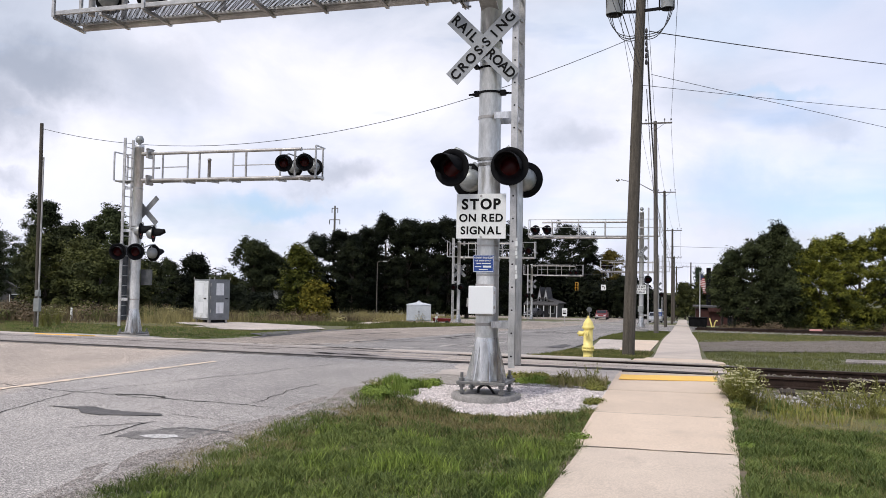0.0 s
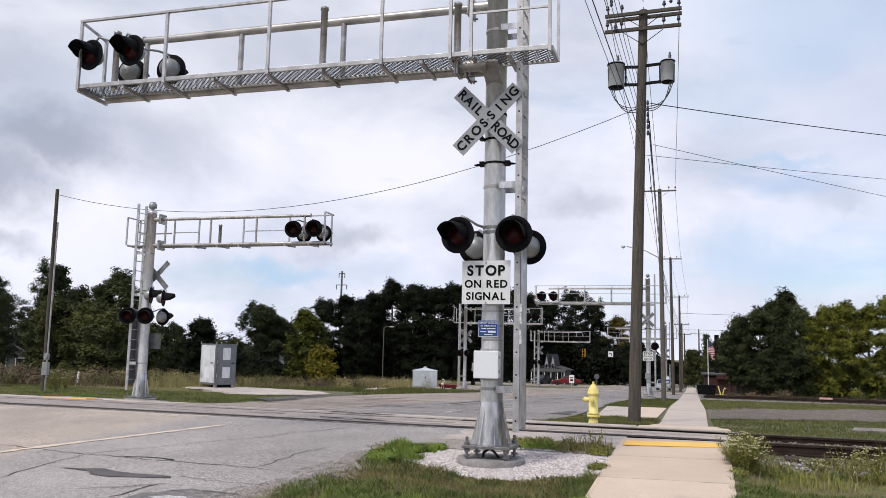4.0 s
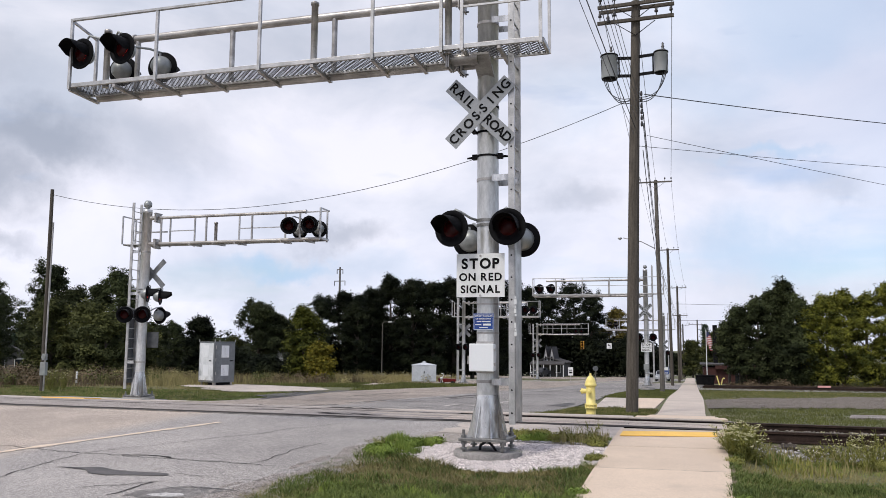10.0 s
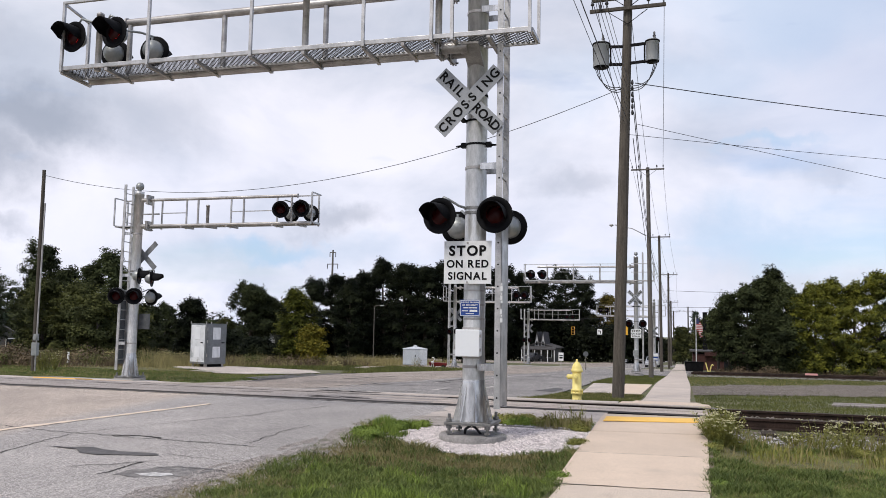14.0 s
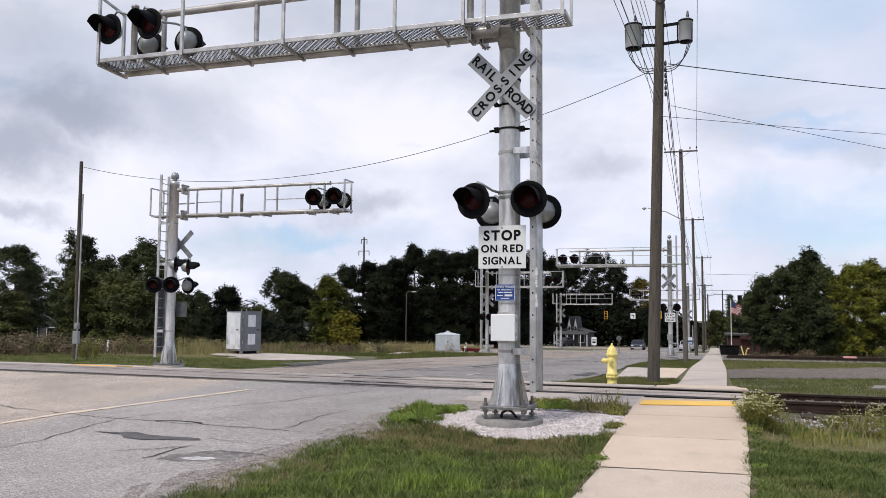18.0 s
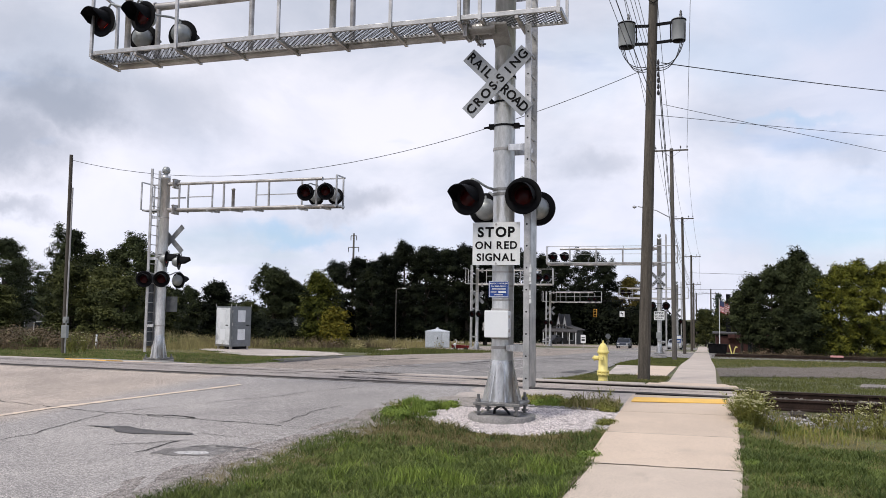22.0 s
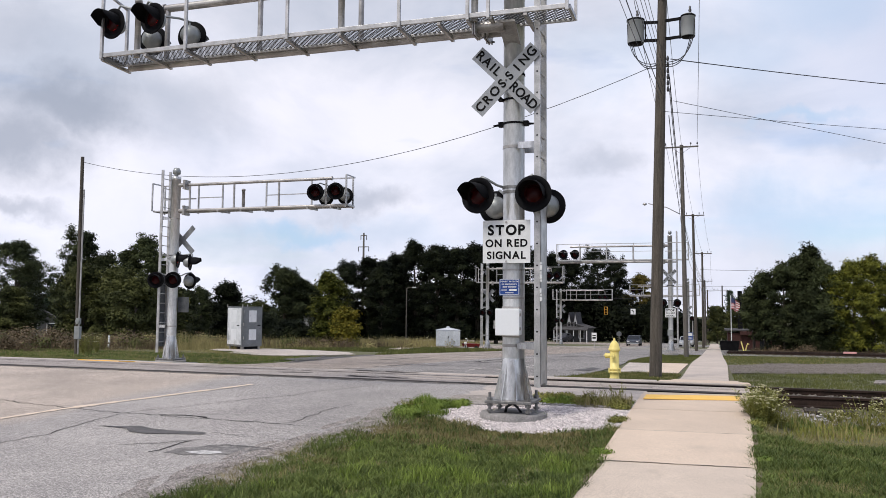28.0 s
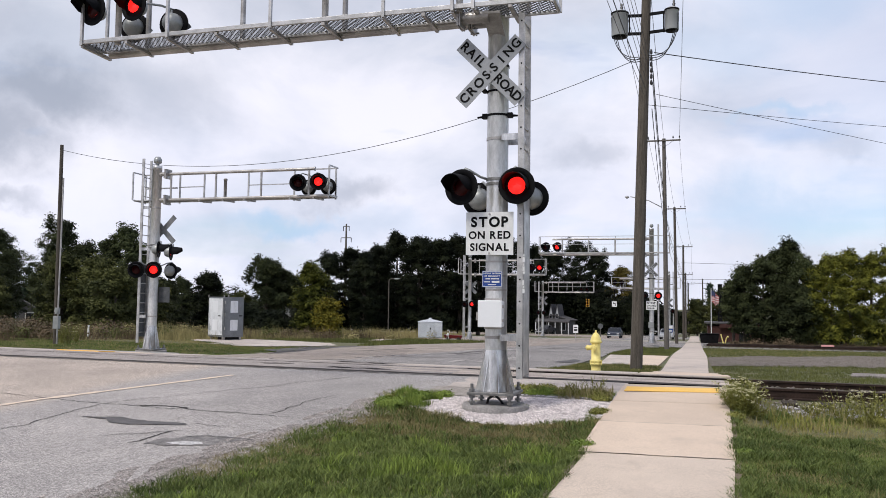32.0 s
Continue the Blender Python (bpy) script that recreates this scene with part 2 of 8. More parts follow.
def leaf_material(name, light, dark, rough=0.6, fine=2.6, vary=False, own_share=0.55):
    """Leaves: tone by island and by a broad noise, a little light passing through."""
    m = bpy.data.materials.new(name)
    m.use_nodes = True
    N, L = m.node_tree.nodes, m.node_tree.links
    bsdf = N["Principled BSDF"]
    geo = N.new("ShaderNodeNewGeometry")
    co = N.new("ShaderNodeTexCoord")
    n = N.new("ShaderNodeTexNoise")
    n.inputs["Scale"].default_value, n.inputs["Detail"].default_value = 0.45, 3
    L.new(co.outputs["Object"], n.inputs["Vector"])
    add = N.new("ShaderNodeMath")
    add.operation = "MULTIPLY_ADD"
    add.inputs[1].default_value = own_share
    L.new(geo.outputs["Random Per Island"], add.inputs[0])
    sc = N.new("ShaderNodeMapRange")
    sc.inputs["From Min"].default_value, sc.inputs["From Max"].default_value = 0.35, 0.65
    sc.inputs["To Max"].default_value = 0.5
    L.new(n.outputs["Fac"], sc.inputs["Value"])
    n2 = N.new("ShaderNodeTexNoise")
    n2.inputs["Scale"].default_value, n2.inputs["Detail"].default_value = fine, 4
    L.new(co.outputs["Object"], n2.inputs["Vector"])
    sc2 = N.new("ShaderNodeMapRange")
    sc2.inputs["From Min"].default_value, sc2.inputs["From Max"].default_value = 0.36, 0.64
    sc2.inputs["To Min"].default_value, sc2.inputs["To Max"].default_value = -0.25 - 0.4 * (0.55 - own_share), 0.3 + 0.7 * (0.55 - own_share)
    L.new(n2.outputs["Fac"], sc2.inputs["Value"])
    both = N.new("ShaderNodeMath")
    L.new(sc.outputs[0], both.inputs[0])
    L.new(sc2.outputs[0], both.inputs[1])
    L.new(both.outputs[0], add.inputs[2])
    mix = N.new("ShaderNodeMixRGB")
    mix.inputs[1].default_value, mix.inputs[2].default_value = (*dark, 1), (*light, 1)
    info = N.new("ShaderNodeObjectInfo")      # some plants lighter than others
    own = N.new("ShaderNodeMapRange")
    own.inputs["To Min"].default_value, own.inputs["To Max"].default_value = 0.65, 1.3
    L.new(info.outputs["Random"], own.inputs["Value"])
    tint = N.new("ShaderNodeVectorMath")
    tint.operation = "SCALE"
    add.use_clamp = True
    L.new(add.outputs[0], mix.inputs["Fac"])
    L.new(mix.outputs[0], tint.inputs[0])
    L.new(own.outputs[0], tint.inputs["Scale"])
    L.new(tint.outputs[0] if vary else mix.outputs[0], bsdf.inputs["Base Color"])
    bsdf.inputs["Roughness"].default_value = rough
    bsdf.inputs["Specular IOR Level"].default_value = 0.06
    bsdf.inputs["Transmission Weight"].default_value = 0.0
    return m


def asphalt_material():
    """Worn asphalt: stones of many tones in grey binder, with broad bleached and darker areas."""
    m = material("worn_grey_asphalt", (0.42, 0.385, 0.358), (0.32, 0.295, 0.277), 0.5, 0.88, 0, 0.6, 90, 0.3, (0.245, 0.226, 0.214), 0.23, (0.50, 0.72))
    N, L = m.node_tree.nodes, m.node_tree.links
    bsdf = N["Principled BSDF"]
    before = bsdf.inputs["Base Color"].links[0].from_socket
    co = N.new("ShaderNodeTexCoord")
    tone = None
    for scale, lo, hi in ((70.0, 0.60, 1.34), (130.0, 0.5, 1.5)):
        cell = N.new("ShaderNodeTexVoronoi")
        cell.inputs["Scale"].default_value = scale
        L.new(co.outputs["Object"], cell.inputs["Vector"])
        pick = N.new("ShaderNodeSeparateColor")
        L.new(cell.outputs["Color"], pick.inputs[0])
        sh = N.new("ShaderNodeMapRange")
        sh.inputs["To Min"].default_value, sh.inputs["To Max"].default_value = lo, hi
        L.new(pick.outputs[0], sh.inputs["Value"])
        if tone is None:
            tone = sh.outputs[0]
        else:
            mul = N.new("ShaderNodeMath")
            mul.operation = "MULTIPLY"
            L.new(tone, mul.inputs[0])
            L.new(sh.outputs[0], mul.inputs[1])
            tone = mul.outputs[0]
    v = N.new("ShaderNodeVectorMath")
    v.operation = "SCALE"
    L.new(before, v.inputs[0])
    L.new(tone, v.inputs["Scale"])
    sep = N.new("ShaderNodeSeparateXYZ")      # the older surface beyond the track
    L.new(co.outputs["Object"], sep.inputs[0])
    old = N.new("ShaderNodeMapRange")
    old.inputs["From Min"].default_value, old.inputs["From Max"].default_value = 17.4, 19.5
    old.inputs["To Min"].default_value, old.inputs["To Max"].default_value = 1.0, 0.70
    L.new(sep.outputs[1], old.inputs["Value"])
    v2 = N.new("ShaderNodeVectorMath")
    v2.operation = "SCALE"
    L.new(v.outputs[0], v2.inputs[0])
    L.new(old.outputs[0], v2.inputs["Scale"])
    v = v2
    xyz = N.new("ShaderNodeSeparateXYZ")      # the lane laid with the warmer stone
    L.new(co.outputs["Object"], xyz.inputs[0])
    lane = N.new("ShaderNodeMapRange")
    lane.inputs["From Min"].default_value, lane.inputs["From Max"].default_value = -8.9, -9.6
    L.new(xyz.outputs[0], lane.inputs["Value"])
    warm = N.new("ShaderNodeMixRGB")
    warm.blend_type = "MULTIPLY"
    warm.inputs[2].default_value = (1.24, 1.13, 1.02, 1)
    L.new(lane.outputs[0], warm.inputs["Fac"])
    L.new(v.outputs[0], warm.inputs[1])
    L.new(warm.outputs[0], bsdf.inputs["Base Color"])
    return m


def plain(name, color, rough=0.5, metal=0.0, emit=0.0):
    m = bpy.data.materials.new(name)
    m.use_nodes = True
    b = m.node_tree.nodes["Principled BSDF"]
    b.inputs["Base Color"].default_value = (*color, 1)
    b.inputs["Roughness"].default_value, b.inputs["Metallic"].default_value = rough, metal
    if emit:
        b.inputs["Emission Color"].default_value = (*color, 1)
        b.inputs["Emission Strength"].default_value = emit
    return m


GALV = material("galvanised_steel", (0.52, 0.495, 0.47), (0.29, 0.272, 0.258), 4, 0.40, 0.55, 0.15, 40, 0.1, (0.27, 0.25, 0.24), 2.5, (0.52, 0.72), stretch=(0.6, 1, 1))
MAST = material("spangled_mast_steel", (0.70, 0.695, 0.69), (0.42, 0.415, 0.41), 3.2, 0.33, 0.55, 0.12, 30, 0.1, (0.33, 0.325, 0.32), 3.4, (0.60, 0.68), stretch=(1, 1, 0.3))
BASE_STEEL = material("shiny_zinc_base", (0.76, 0.75, 0.74), (0.30, 0.30, 0.305), 3.5, 0.27, 0.7, 0.15, 30, 0.12, (0.24, 0.21, 0.18), 3.0, (0.56, 0.66), stretch=(1.6, 1.6, 0.35))
BOLT = material("dull_bolt_steel", (0.27, 0.265, 0.255), (0.15, 0.145, 0.14), 9, 0.5, 0.6, 0.2, 50, 0.15)
ALU = material("weathered_aluminium", (0.56, 0.545, 0.535), (0.36, 0.355, 0.35), 5, 0.42, 0.55, 0.1, 50, 0.08)
GRATE = material("grating_steel", (0.12, 0.117, 0.114), (0.07, 0.068, 0.066), 6, 0.5, 0.4)
BLACK = material("black_painted_metal", (0.005, 0.005, 0.006), (0.008, 0.008, 0.009), 9, 0.65, 0, 0.1, 60, 0.15, spec=0.1)
SHELL = material("grey_lamp_shell", (0.33, 0.34, 0.335), (0.28, 0.29, 0.285), 5, 0.42, 0.4, 0, 60, 0.05)
LENS_OFF = plain("dark_red_lens", (0.03, 0.0014, 0.002), 0.35)
LENS_OFF.node_tree.nodes["Principled BSDF"].inputs["Specular IOR Level"].default_value = 0.15
LENS_ON = plain("lit_red_lens", (1.0, 0.012, 0.01), 0.3, 0, 1.6)
SIGN_WHITE = material("white_sign_sheeting", (0.78, 0.78, 0.77), (0.70, 0.70, 0.69), 5, 0.45, 0, 0, 60, 0.04, (0.55, 0.54, 0.52), 3.5, (0.62, 0.85))
SIGN_GREY = material("aged_sign_back", (0.25, 0.255, 0.26), (0.18, 0.185, 0.19), 6, 0.55, 0.3)
BUCK_WHITE = material("grey_white_sheeting", (0.33, 0.34, 0.355), (0.28, 0.288, 0.30), 6, 0.5, 0, 0, 60, 0.05, (0.28, 0.285, 0.29), 4, (0.6, 0.85))
INK = plain("black_sign_ink", (0.008, 0.008, 0.008), 0.6)
INK.node_tree.nodes["Principled BSDF"].inputs["Specular IOR Level"].default_value = 0.08
SIGN_BLUE = material("blue_sign_sheeting", (0.009, 0.045, 0.21), (0.014, 0.055, 0.24), 6, 0.45)
SIGN_BACK = material("dull_sign_back", (0.12, 0.125, 0.13), (0.085, 0.09, 0.095), 6, 0.6, 0.2)
BOX_WHITE = material("white_enamel_box", (0.80, 0.81, 0.82), (0.77, 0.78, 0.79), 2, 0.4, 0, 0, 30, 0.01)
CONCRETE = material("pale_concrete", (0.66, 0.525, 0.405), (0.59, 0.47, 0.365), 1.1, 0.85, 0, 0.3, 55, 0.11, (0.48, 0.39, 0.31), 1.6, (0.60, 0.85), rand=0.05)
CONCRETE_ROUGH = material("coarse_pale_concrete", (0.66, 0.545, 0.44), (0.58, 0.48, 0.39), 1.3, 0.9, 0, 0.6, 75, 0.22, (0.45, 0.37, 0.30), 2.2, (0.60, 0.8), rand=0.04)
CONCRETE_FAR = material("older_pale_concrete", (0.56, 0.475, 0.405), (0.49, 0.415, 0.355), 1.1, 0.88, 0, 0.2, 55, 0.1, (0.40, 0.36, 0.32), 1.2, (0.60, 0.85), rand=0.04)
CONCRETE_WORN = material("gritty_pinkish_concrete", (0.56, 0.485, 0.425), (0.43, 0.375, 0.33), 1.2, 0.9, 0, 0.5, 50, 0.22, (0.30, 0.265, 0.235), 1.6, (0.56, 0.75), rand=0.05)
CONCRETE_GREY = material("grey_concrete", (0.44, 0.41, 0.37), (0.34, 0.32, 0.29), 1.4, 0.88, 0, 0.4, 45, 0.16, (0.25, 0.23, 0.21), 1.1, (0.55, 0.78), rand=0.06)
JOINT_DIRT = material("dirt_in_joint", (0.09, 0.078, 0.06), (0.20, 0.175, 0.14), 9, 0.95, 0, 0.5, 60, 0.4)
EDGE_SOIL = material("brown_edge_soil", (0.17, 0.13, 0.09), (0.11, 0.088, 0.055), 7, 0.95, 0, 0.8, 45, 0.4)
FOOTING = material("footing_concrete", (0.30, 0.28, 0.265), (0.21, 0.20, 0.19), 6, 0.9, 0, 0.5, 40, 0.2)
YELLOW_PLATE = material("yellow_warning_plate", (0.90, 0.55, 0.12), (0.84, 0.51, 0.11), 3, 0.75, 0, 0.1, 70, 0.06, (0.70, 0.50, 0.22), 4, (0.62, 0.9))
ASPHALT = asphalt_material()
STREAK = material("worn_brown_streak", (0.30, 0.262, 0.235), (0.21, 0.185, 0.168), 2.0, 0.9, 0, 0.8, 45, 0.5)
STREAK_PALE = material("bleached_streak", (0.50, 0.46, 0.42), (0.40, 0.36, 0.33), 2.0, 0.9, 0, 0.8, 45, 0.5)
TAR = material("crack_filler_tar", (0.035, 0.032, 0.03), (0.06, 0.054, 0.05), 8, 0.85, spec=0.12)
BROKEN = material("broken_crossing_surface", (0.38, 0.335, 0.305), (0.28, 0.245, 0.222), 1.6, 0.92, 0, 0.9, 40, 0.45, (0.17, 0.148, 0.135), 2.2, (0.60, 0.72), stretch=(0.5, 2.5, 1))
BROKEN_DARK = material("dark_worn_groove", (0.20, 0.176, 0.162), (0.34, 0.30, 0.277), 1.4, 0.95, 0, 0.7, 45, 0.4, stretch=(0.6, 1, 1))
PATCH = material("dark_asphalt_patch", (0.085, 0.08, 0.079), (0.135, 0.125, 0.122), 4, 0.85, 0, 0.6, 60, 0.3)
HOLE_EDGE = material("crumbled_asphalt", (0.27, 0.25, 0.235), (0.15, 0.14, 0.133), 7, 0.95, 0, 0.9, 60, 0.55, (0.40, 0.37, 0.345), 2.5, (0.52, 0.66))
HOLE_DARK = material("dark_broken_asphalt", (0.085, 0.08, 0.078), (0.17, 0.16, 0.155), 7, 0.95, 0, 0.9, 55, 0.5)
POTHOLE = material("broken_asphalt", (0.62, 0.60, 0.58), (0.46, 0.44, 0.425), 6, 0.95, 0, 0.9, 45, 0.4)
LINE_YELLOW = material("worn_yellow_line", (0.74, 0.59, 0.45), (0.64, 0.52, 0.42), 5, 0.75, 0, 0.3, 55, 0.15, (0.45, 0.40, 0.36), 3.0, (0.60, 0.75))
LINE_WHITE = material("worn_white_line", (0.62, 0.60, 0.58), (0.45, 0.43, 0.42), 5, 0.8, 0, 0.3, 55, 0.2, (0.33, 0.31, 0.3), 2.0, (0.48, 0.62))
RAIL_SIDE = material("rusty_rail_steel", (0.046, 0.030, 0.024), (0.024, 0.017, 0.014), 6, 0.85, 0.0, 0.3, 60, 0.2, spec=0.1)
RAIL_TOP = material("dull_rail_head", (0.075, 0.058, 0.048), (0.045, 0.036, 0.03), 4, 0.75, 0.0, spec=0.15)
TIMBER = material("grey_weathered_timber", (0.60, 0.51, 0.435), (0.40, 0.335, 0.285), 3, 0.9, 0, 0.6, 40, 0.3, stretch=(1, 9, 9), rand=0.15)
TIE = material("creosoted_tie", (0.085, 0.066, 0.05), (0.05, 0.04, 0.032), 4, 0.9, 0, 0.6, 40, 0.3, stretch=(6, 1, 6), rand=0.2)
POLE_WOOD = material("brown_utility_pole_wood", (0.105, 0.09, 0.072), (0.06, 0.051, 0.042), 3.5, 0.92, 0, 0.7, 30, 0.3, stretch=(7, 7, 0.5), rand=0.1)
POLE_GREY = material("grey_utility_pole_wood", (0.15, 0.135, 0.118), (0.09, 0.08, 0.07), 3.5, 0.92, 0, 0.7, 30, 0.3, stretch=(7, 7, 0.5))
CAN = material("transformer_grey_paint", (0.42, 0.435, 0.44), (0.37, 0.385, 0.39), 3, 0.5, 0.1, 0, 60, 0.04)
WIRE = plain("dark_cable", (0.02, 0.02, 0.022), 0.6)
PORCELAIN = plain("dark_insulator", (0.03, 0.026, 0.026), 0.35)
HYDRANT = material("yellow_hydrant_paint", (0.86, 0.73, 0.26), (0.78, 0.64, 0.20), 5, 0.45, 0, 0.1, 40, 0.05, (0.50, 0.36, 0.12), 5, (0.68, 0.85))
SOIL = material("grassy_soil", (0.095, 0.105, 0.042), (0.135, 0.125, 0.062), 0.7, 0.95, 0, 0.8, 25, 0.35, (0.16, 0.135, 0.085), 0.35, (0.55, 0.75))
GRAVEL_BED = material("pale_gravel_bed", (0.36, 0.32, 0.305), (0.22, 0.195, 0.185), 9, 0.95, 0, 0.9, 60, 0.35)
GRAVEL = material("pale_gravel", (0.62, 0.565, 0.545), (0.47, 0.415, 0.40), 9, 0.9, 0, 0.4, 60, 0.2, island=0.48)
DRIVE_STONE = material("brown_grey_drive_stone", (0.235, 0.205, 0.18), (0.13, 0.11, 0.092), 7, 0.95, 0, 0.4, 60, 0.3, island=0.4)
DRIVE = material("dark_drive_gravel", (0.19, 0.157, 0.128), (0.11, 0.09, 0.072), 1.5, 0.95, 0, 0.9, 40, 0.45, (0.13, 0.13, 0.07), 0.5, (0.55, 0.7))
DARK_BED = material("dark_ballast_bed", (0.15, 0.135, 0.12), (0.09, 0.08, 0.075), 6, 0.95, 0, 0.9, 50, 0.4)
BALLAST = material("grey_ballast_stone", (0.46, 0.44, 0.43), (0.27, 0.245, 0.235), 7, 0.9, 0, 0.4, 60, 0.25, island=0.45)
GRIT = material("loose_road_grit", (0.42, 0.375, 0.345), (0.27, 0.24, 0.22), 14, 0.95, 0, 0.9, 70, 0.3, island=0.5)
GRIT_SOIL = material("gritty_earth", (0.27, 0.235, 0.20), (0.36, 0.325, 0.295), 6, 0.95, 0, 0.9, 45, 0.45, (0.16, 0.145, 0.09), 2.5, (0.55, 0.7))
BARK = material("tree_bark", (0.085, 0.068, 0.054), (0.05, 0.04, 0.033), 5, 0.95, 0, 0.7, 25, 0.3, stretch=(5, 5, 1))
# near-black green: the deep shade among the middle trees is in the colour
LEAF_SHADED = leaf_material("shaded_green_leaves", (0.024, 0.029, 0.013), (0.007, 0.010, 0.006), 0.6, 0.8, True, 0.16)
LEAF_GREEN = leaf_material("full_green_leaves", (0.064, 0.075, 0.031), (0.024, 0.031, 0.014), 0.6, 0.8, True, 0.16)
LEAF_MID = leaf_material("mid_green_leaves", (0.092, 0.096, 0.032), (0.036, 0.042, 0.017), 0.6, 0.8, True, 0.16)
LEAF_LIME = leaf_material("light_green_leaves", (0.215, 0.215, 0.033), (0.040, 0.048, 0.012), 0.6, 1.0, False, 0.2)
LEAF_YELLOW = leaf_material("yellowing_leaves", (0.26, 0.21, 0.03), (0.07, 0.075, 0.015))
LEAF_OLIVE = leaf_material("olive_yellow_leaves", (0.16, 0.12, 0.03), (0.03, 0.033, 0.010))
LEAF_DEEP = leaf_material("green_turning_leaves", (0.12, 0.125, 0.022), (0.022, 0.03, 0.008))
LEAF_CONIFER = leaf_material("conifer_needles", (0.05, 0.07, 0.04), (0.018, 0.03, 0.02))
GRASS = leaf_material("lawn_grass", (0.185, 0.225, 0.066), (0.034, 0.058, 0.020), 0.6, 5.0, False, 0.7)
THATCH = leaf_material("brown_thatch", (0.26, 0.21, 0.10), (0.12, 0.105, 0.045), 0.6, 6.0)
GRASS_BRIGHT = leaf_material("bright_tuft_grass", (0.26, 0.33, 0.07), (0.09, 0.14, 0.03))
GRASS_FAR = leaf_material("rough_grass", (0.165, 0.172, 0.056), (0.056, 0.068, 0.024))
GRASS_DRY = leaf_material("dry_grass", (0.36, 0.305, 0.14), (0.16, 0.145, 0.06), 0.6, 6.0)
WEED = leaf_material("weed_leaves", (0.30, 0.29, 0.08), (0.12, 0.125, 0.035))
LOT_WEED = leaf_material("lot_weed_leaves", (0.135, 0.14, 0.048), (0.04, 0.05, 0.018))
BROWN_WEED = leaf_material("brown_weeds", (0.185, 0.135, 0.085), (0.055, 0.043, 0.027), 0.6, 1.6, False, 0.4)
FLOWER = plain("small_white_flowers", (0.62, 0.58, 0.34), 0.7)
# one cabinet sheet in two tones: paler for the lit face, darker for shaded ones
CABINET_LIT = material("lit_galvanised_sheet", (0.76, 0.77, 0.78), (0.60, 0.61, 0.62), 2.2, 0.4, 0.12, 0.1, 40, 0.08, (0.33, 0.345, 0.355), 2.4, (0.55, 0.70))
CABINET_SHADED = material("shaded_galvanised_sheet", (0.20, 0.21, 0.22), (0.145, 0.155, 0.16), 2.2, 0.45, 0.2)
SHED_PAINT = material("pale_shed_paint", (0.62, 0.64, 0.66), (0.52, 0.54, 0.57), 1.5, 0.55, 0.2)
# both sidings are toned down; the shade under the trees is in their colour
HOUSE_WHITE_SHADED = material("shaded_white_siding", (0.40, 0.405, 0.41), (0.30, 0.30, 0.31), 0.9, 0.7)
HOUSE_GREY_SHADED = material("shaded_grey_siding", (0.10, 0.097, 0.093), (0.07, 0.067, 0.065), 0.9, 0.8)
ROOF_DARK = material("dark_roof_shingles", (0.075, 0.07, 0.07), (0.05, 0.047, 0.047), 2, 0.9, 0, 0.5, 20, 0.3)
BRICK_RED = material("dark_red_brick", (0.060, 0.021, 0.018), (0.042, 0.017, 0.014), 2.5, 0.85, 0, 0.4, 20, 0.25)
GLASS_DARK = plain("dark_window_glass", (0.015, 0.017, 0.02), 0.08)
TRIM_WHITE = plain("white_trim_paint", (0.7, 0.7, 0.69), 0.6)
SIGNAL_YELLOW = material("yellow_signal_paint", (0.75, 0.40, 0.03), (0.62, 0.33, 0.03), 6, 0.5)
RED_PAINT = material("red_car_paint", (0.17, 0.013, 0.013), (0.13, 0.011, 0.011), 3, 0.3)
BLUE_PAINT = material("slate_blue_car_paint", (0.022, 0.028, 0.045), (0.018, 0.023, 0.036), 3, 0.3)
DARK_PAINT = material("dark_car_paint", (0.03, 0.03, 0.034), (0.022, 0.022, 0.026), 3, 0.3)
SILVER_PAINT = material("silver_car_paint", (0.42, 0.43, 0.45), (0.36, 0.37, 0.39), 3, 0.3, 0.4)
RUBBER = plain("tyre_rubber", (0.015, 0.015, 0.015), 0.85)
FLAG_RED, FLAG_WHITE, FLAG_BLUE = plain("flag_red", (0.36, 0.06, 0.06), 0.8), plain("flag_white", (0.62, 0.58, 0.56), 0.8), plain("flag_blue", (0.035, 0.045, 0.11), 0.8)
PINK = plain("faded_pink_paint", (0.62, 0.30, 0.28), 0.7)
BLACK_MATT = material("matt_black_sheet", (0.007, 0.007, 0.008), (0.012, 0.012, 0.013), 3, 0.85, spec=0.05)


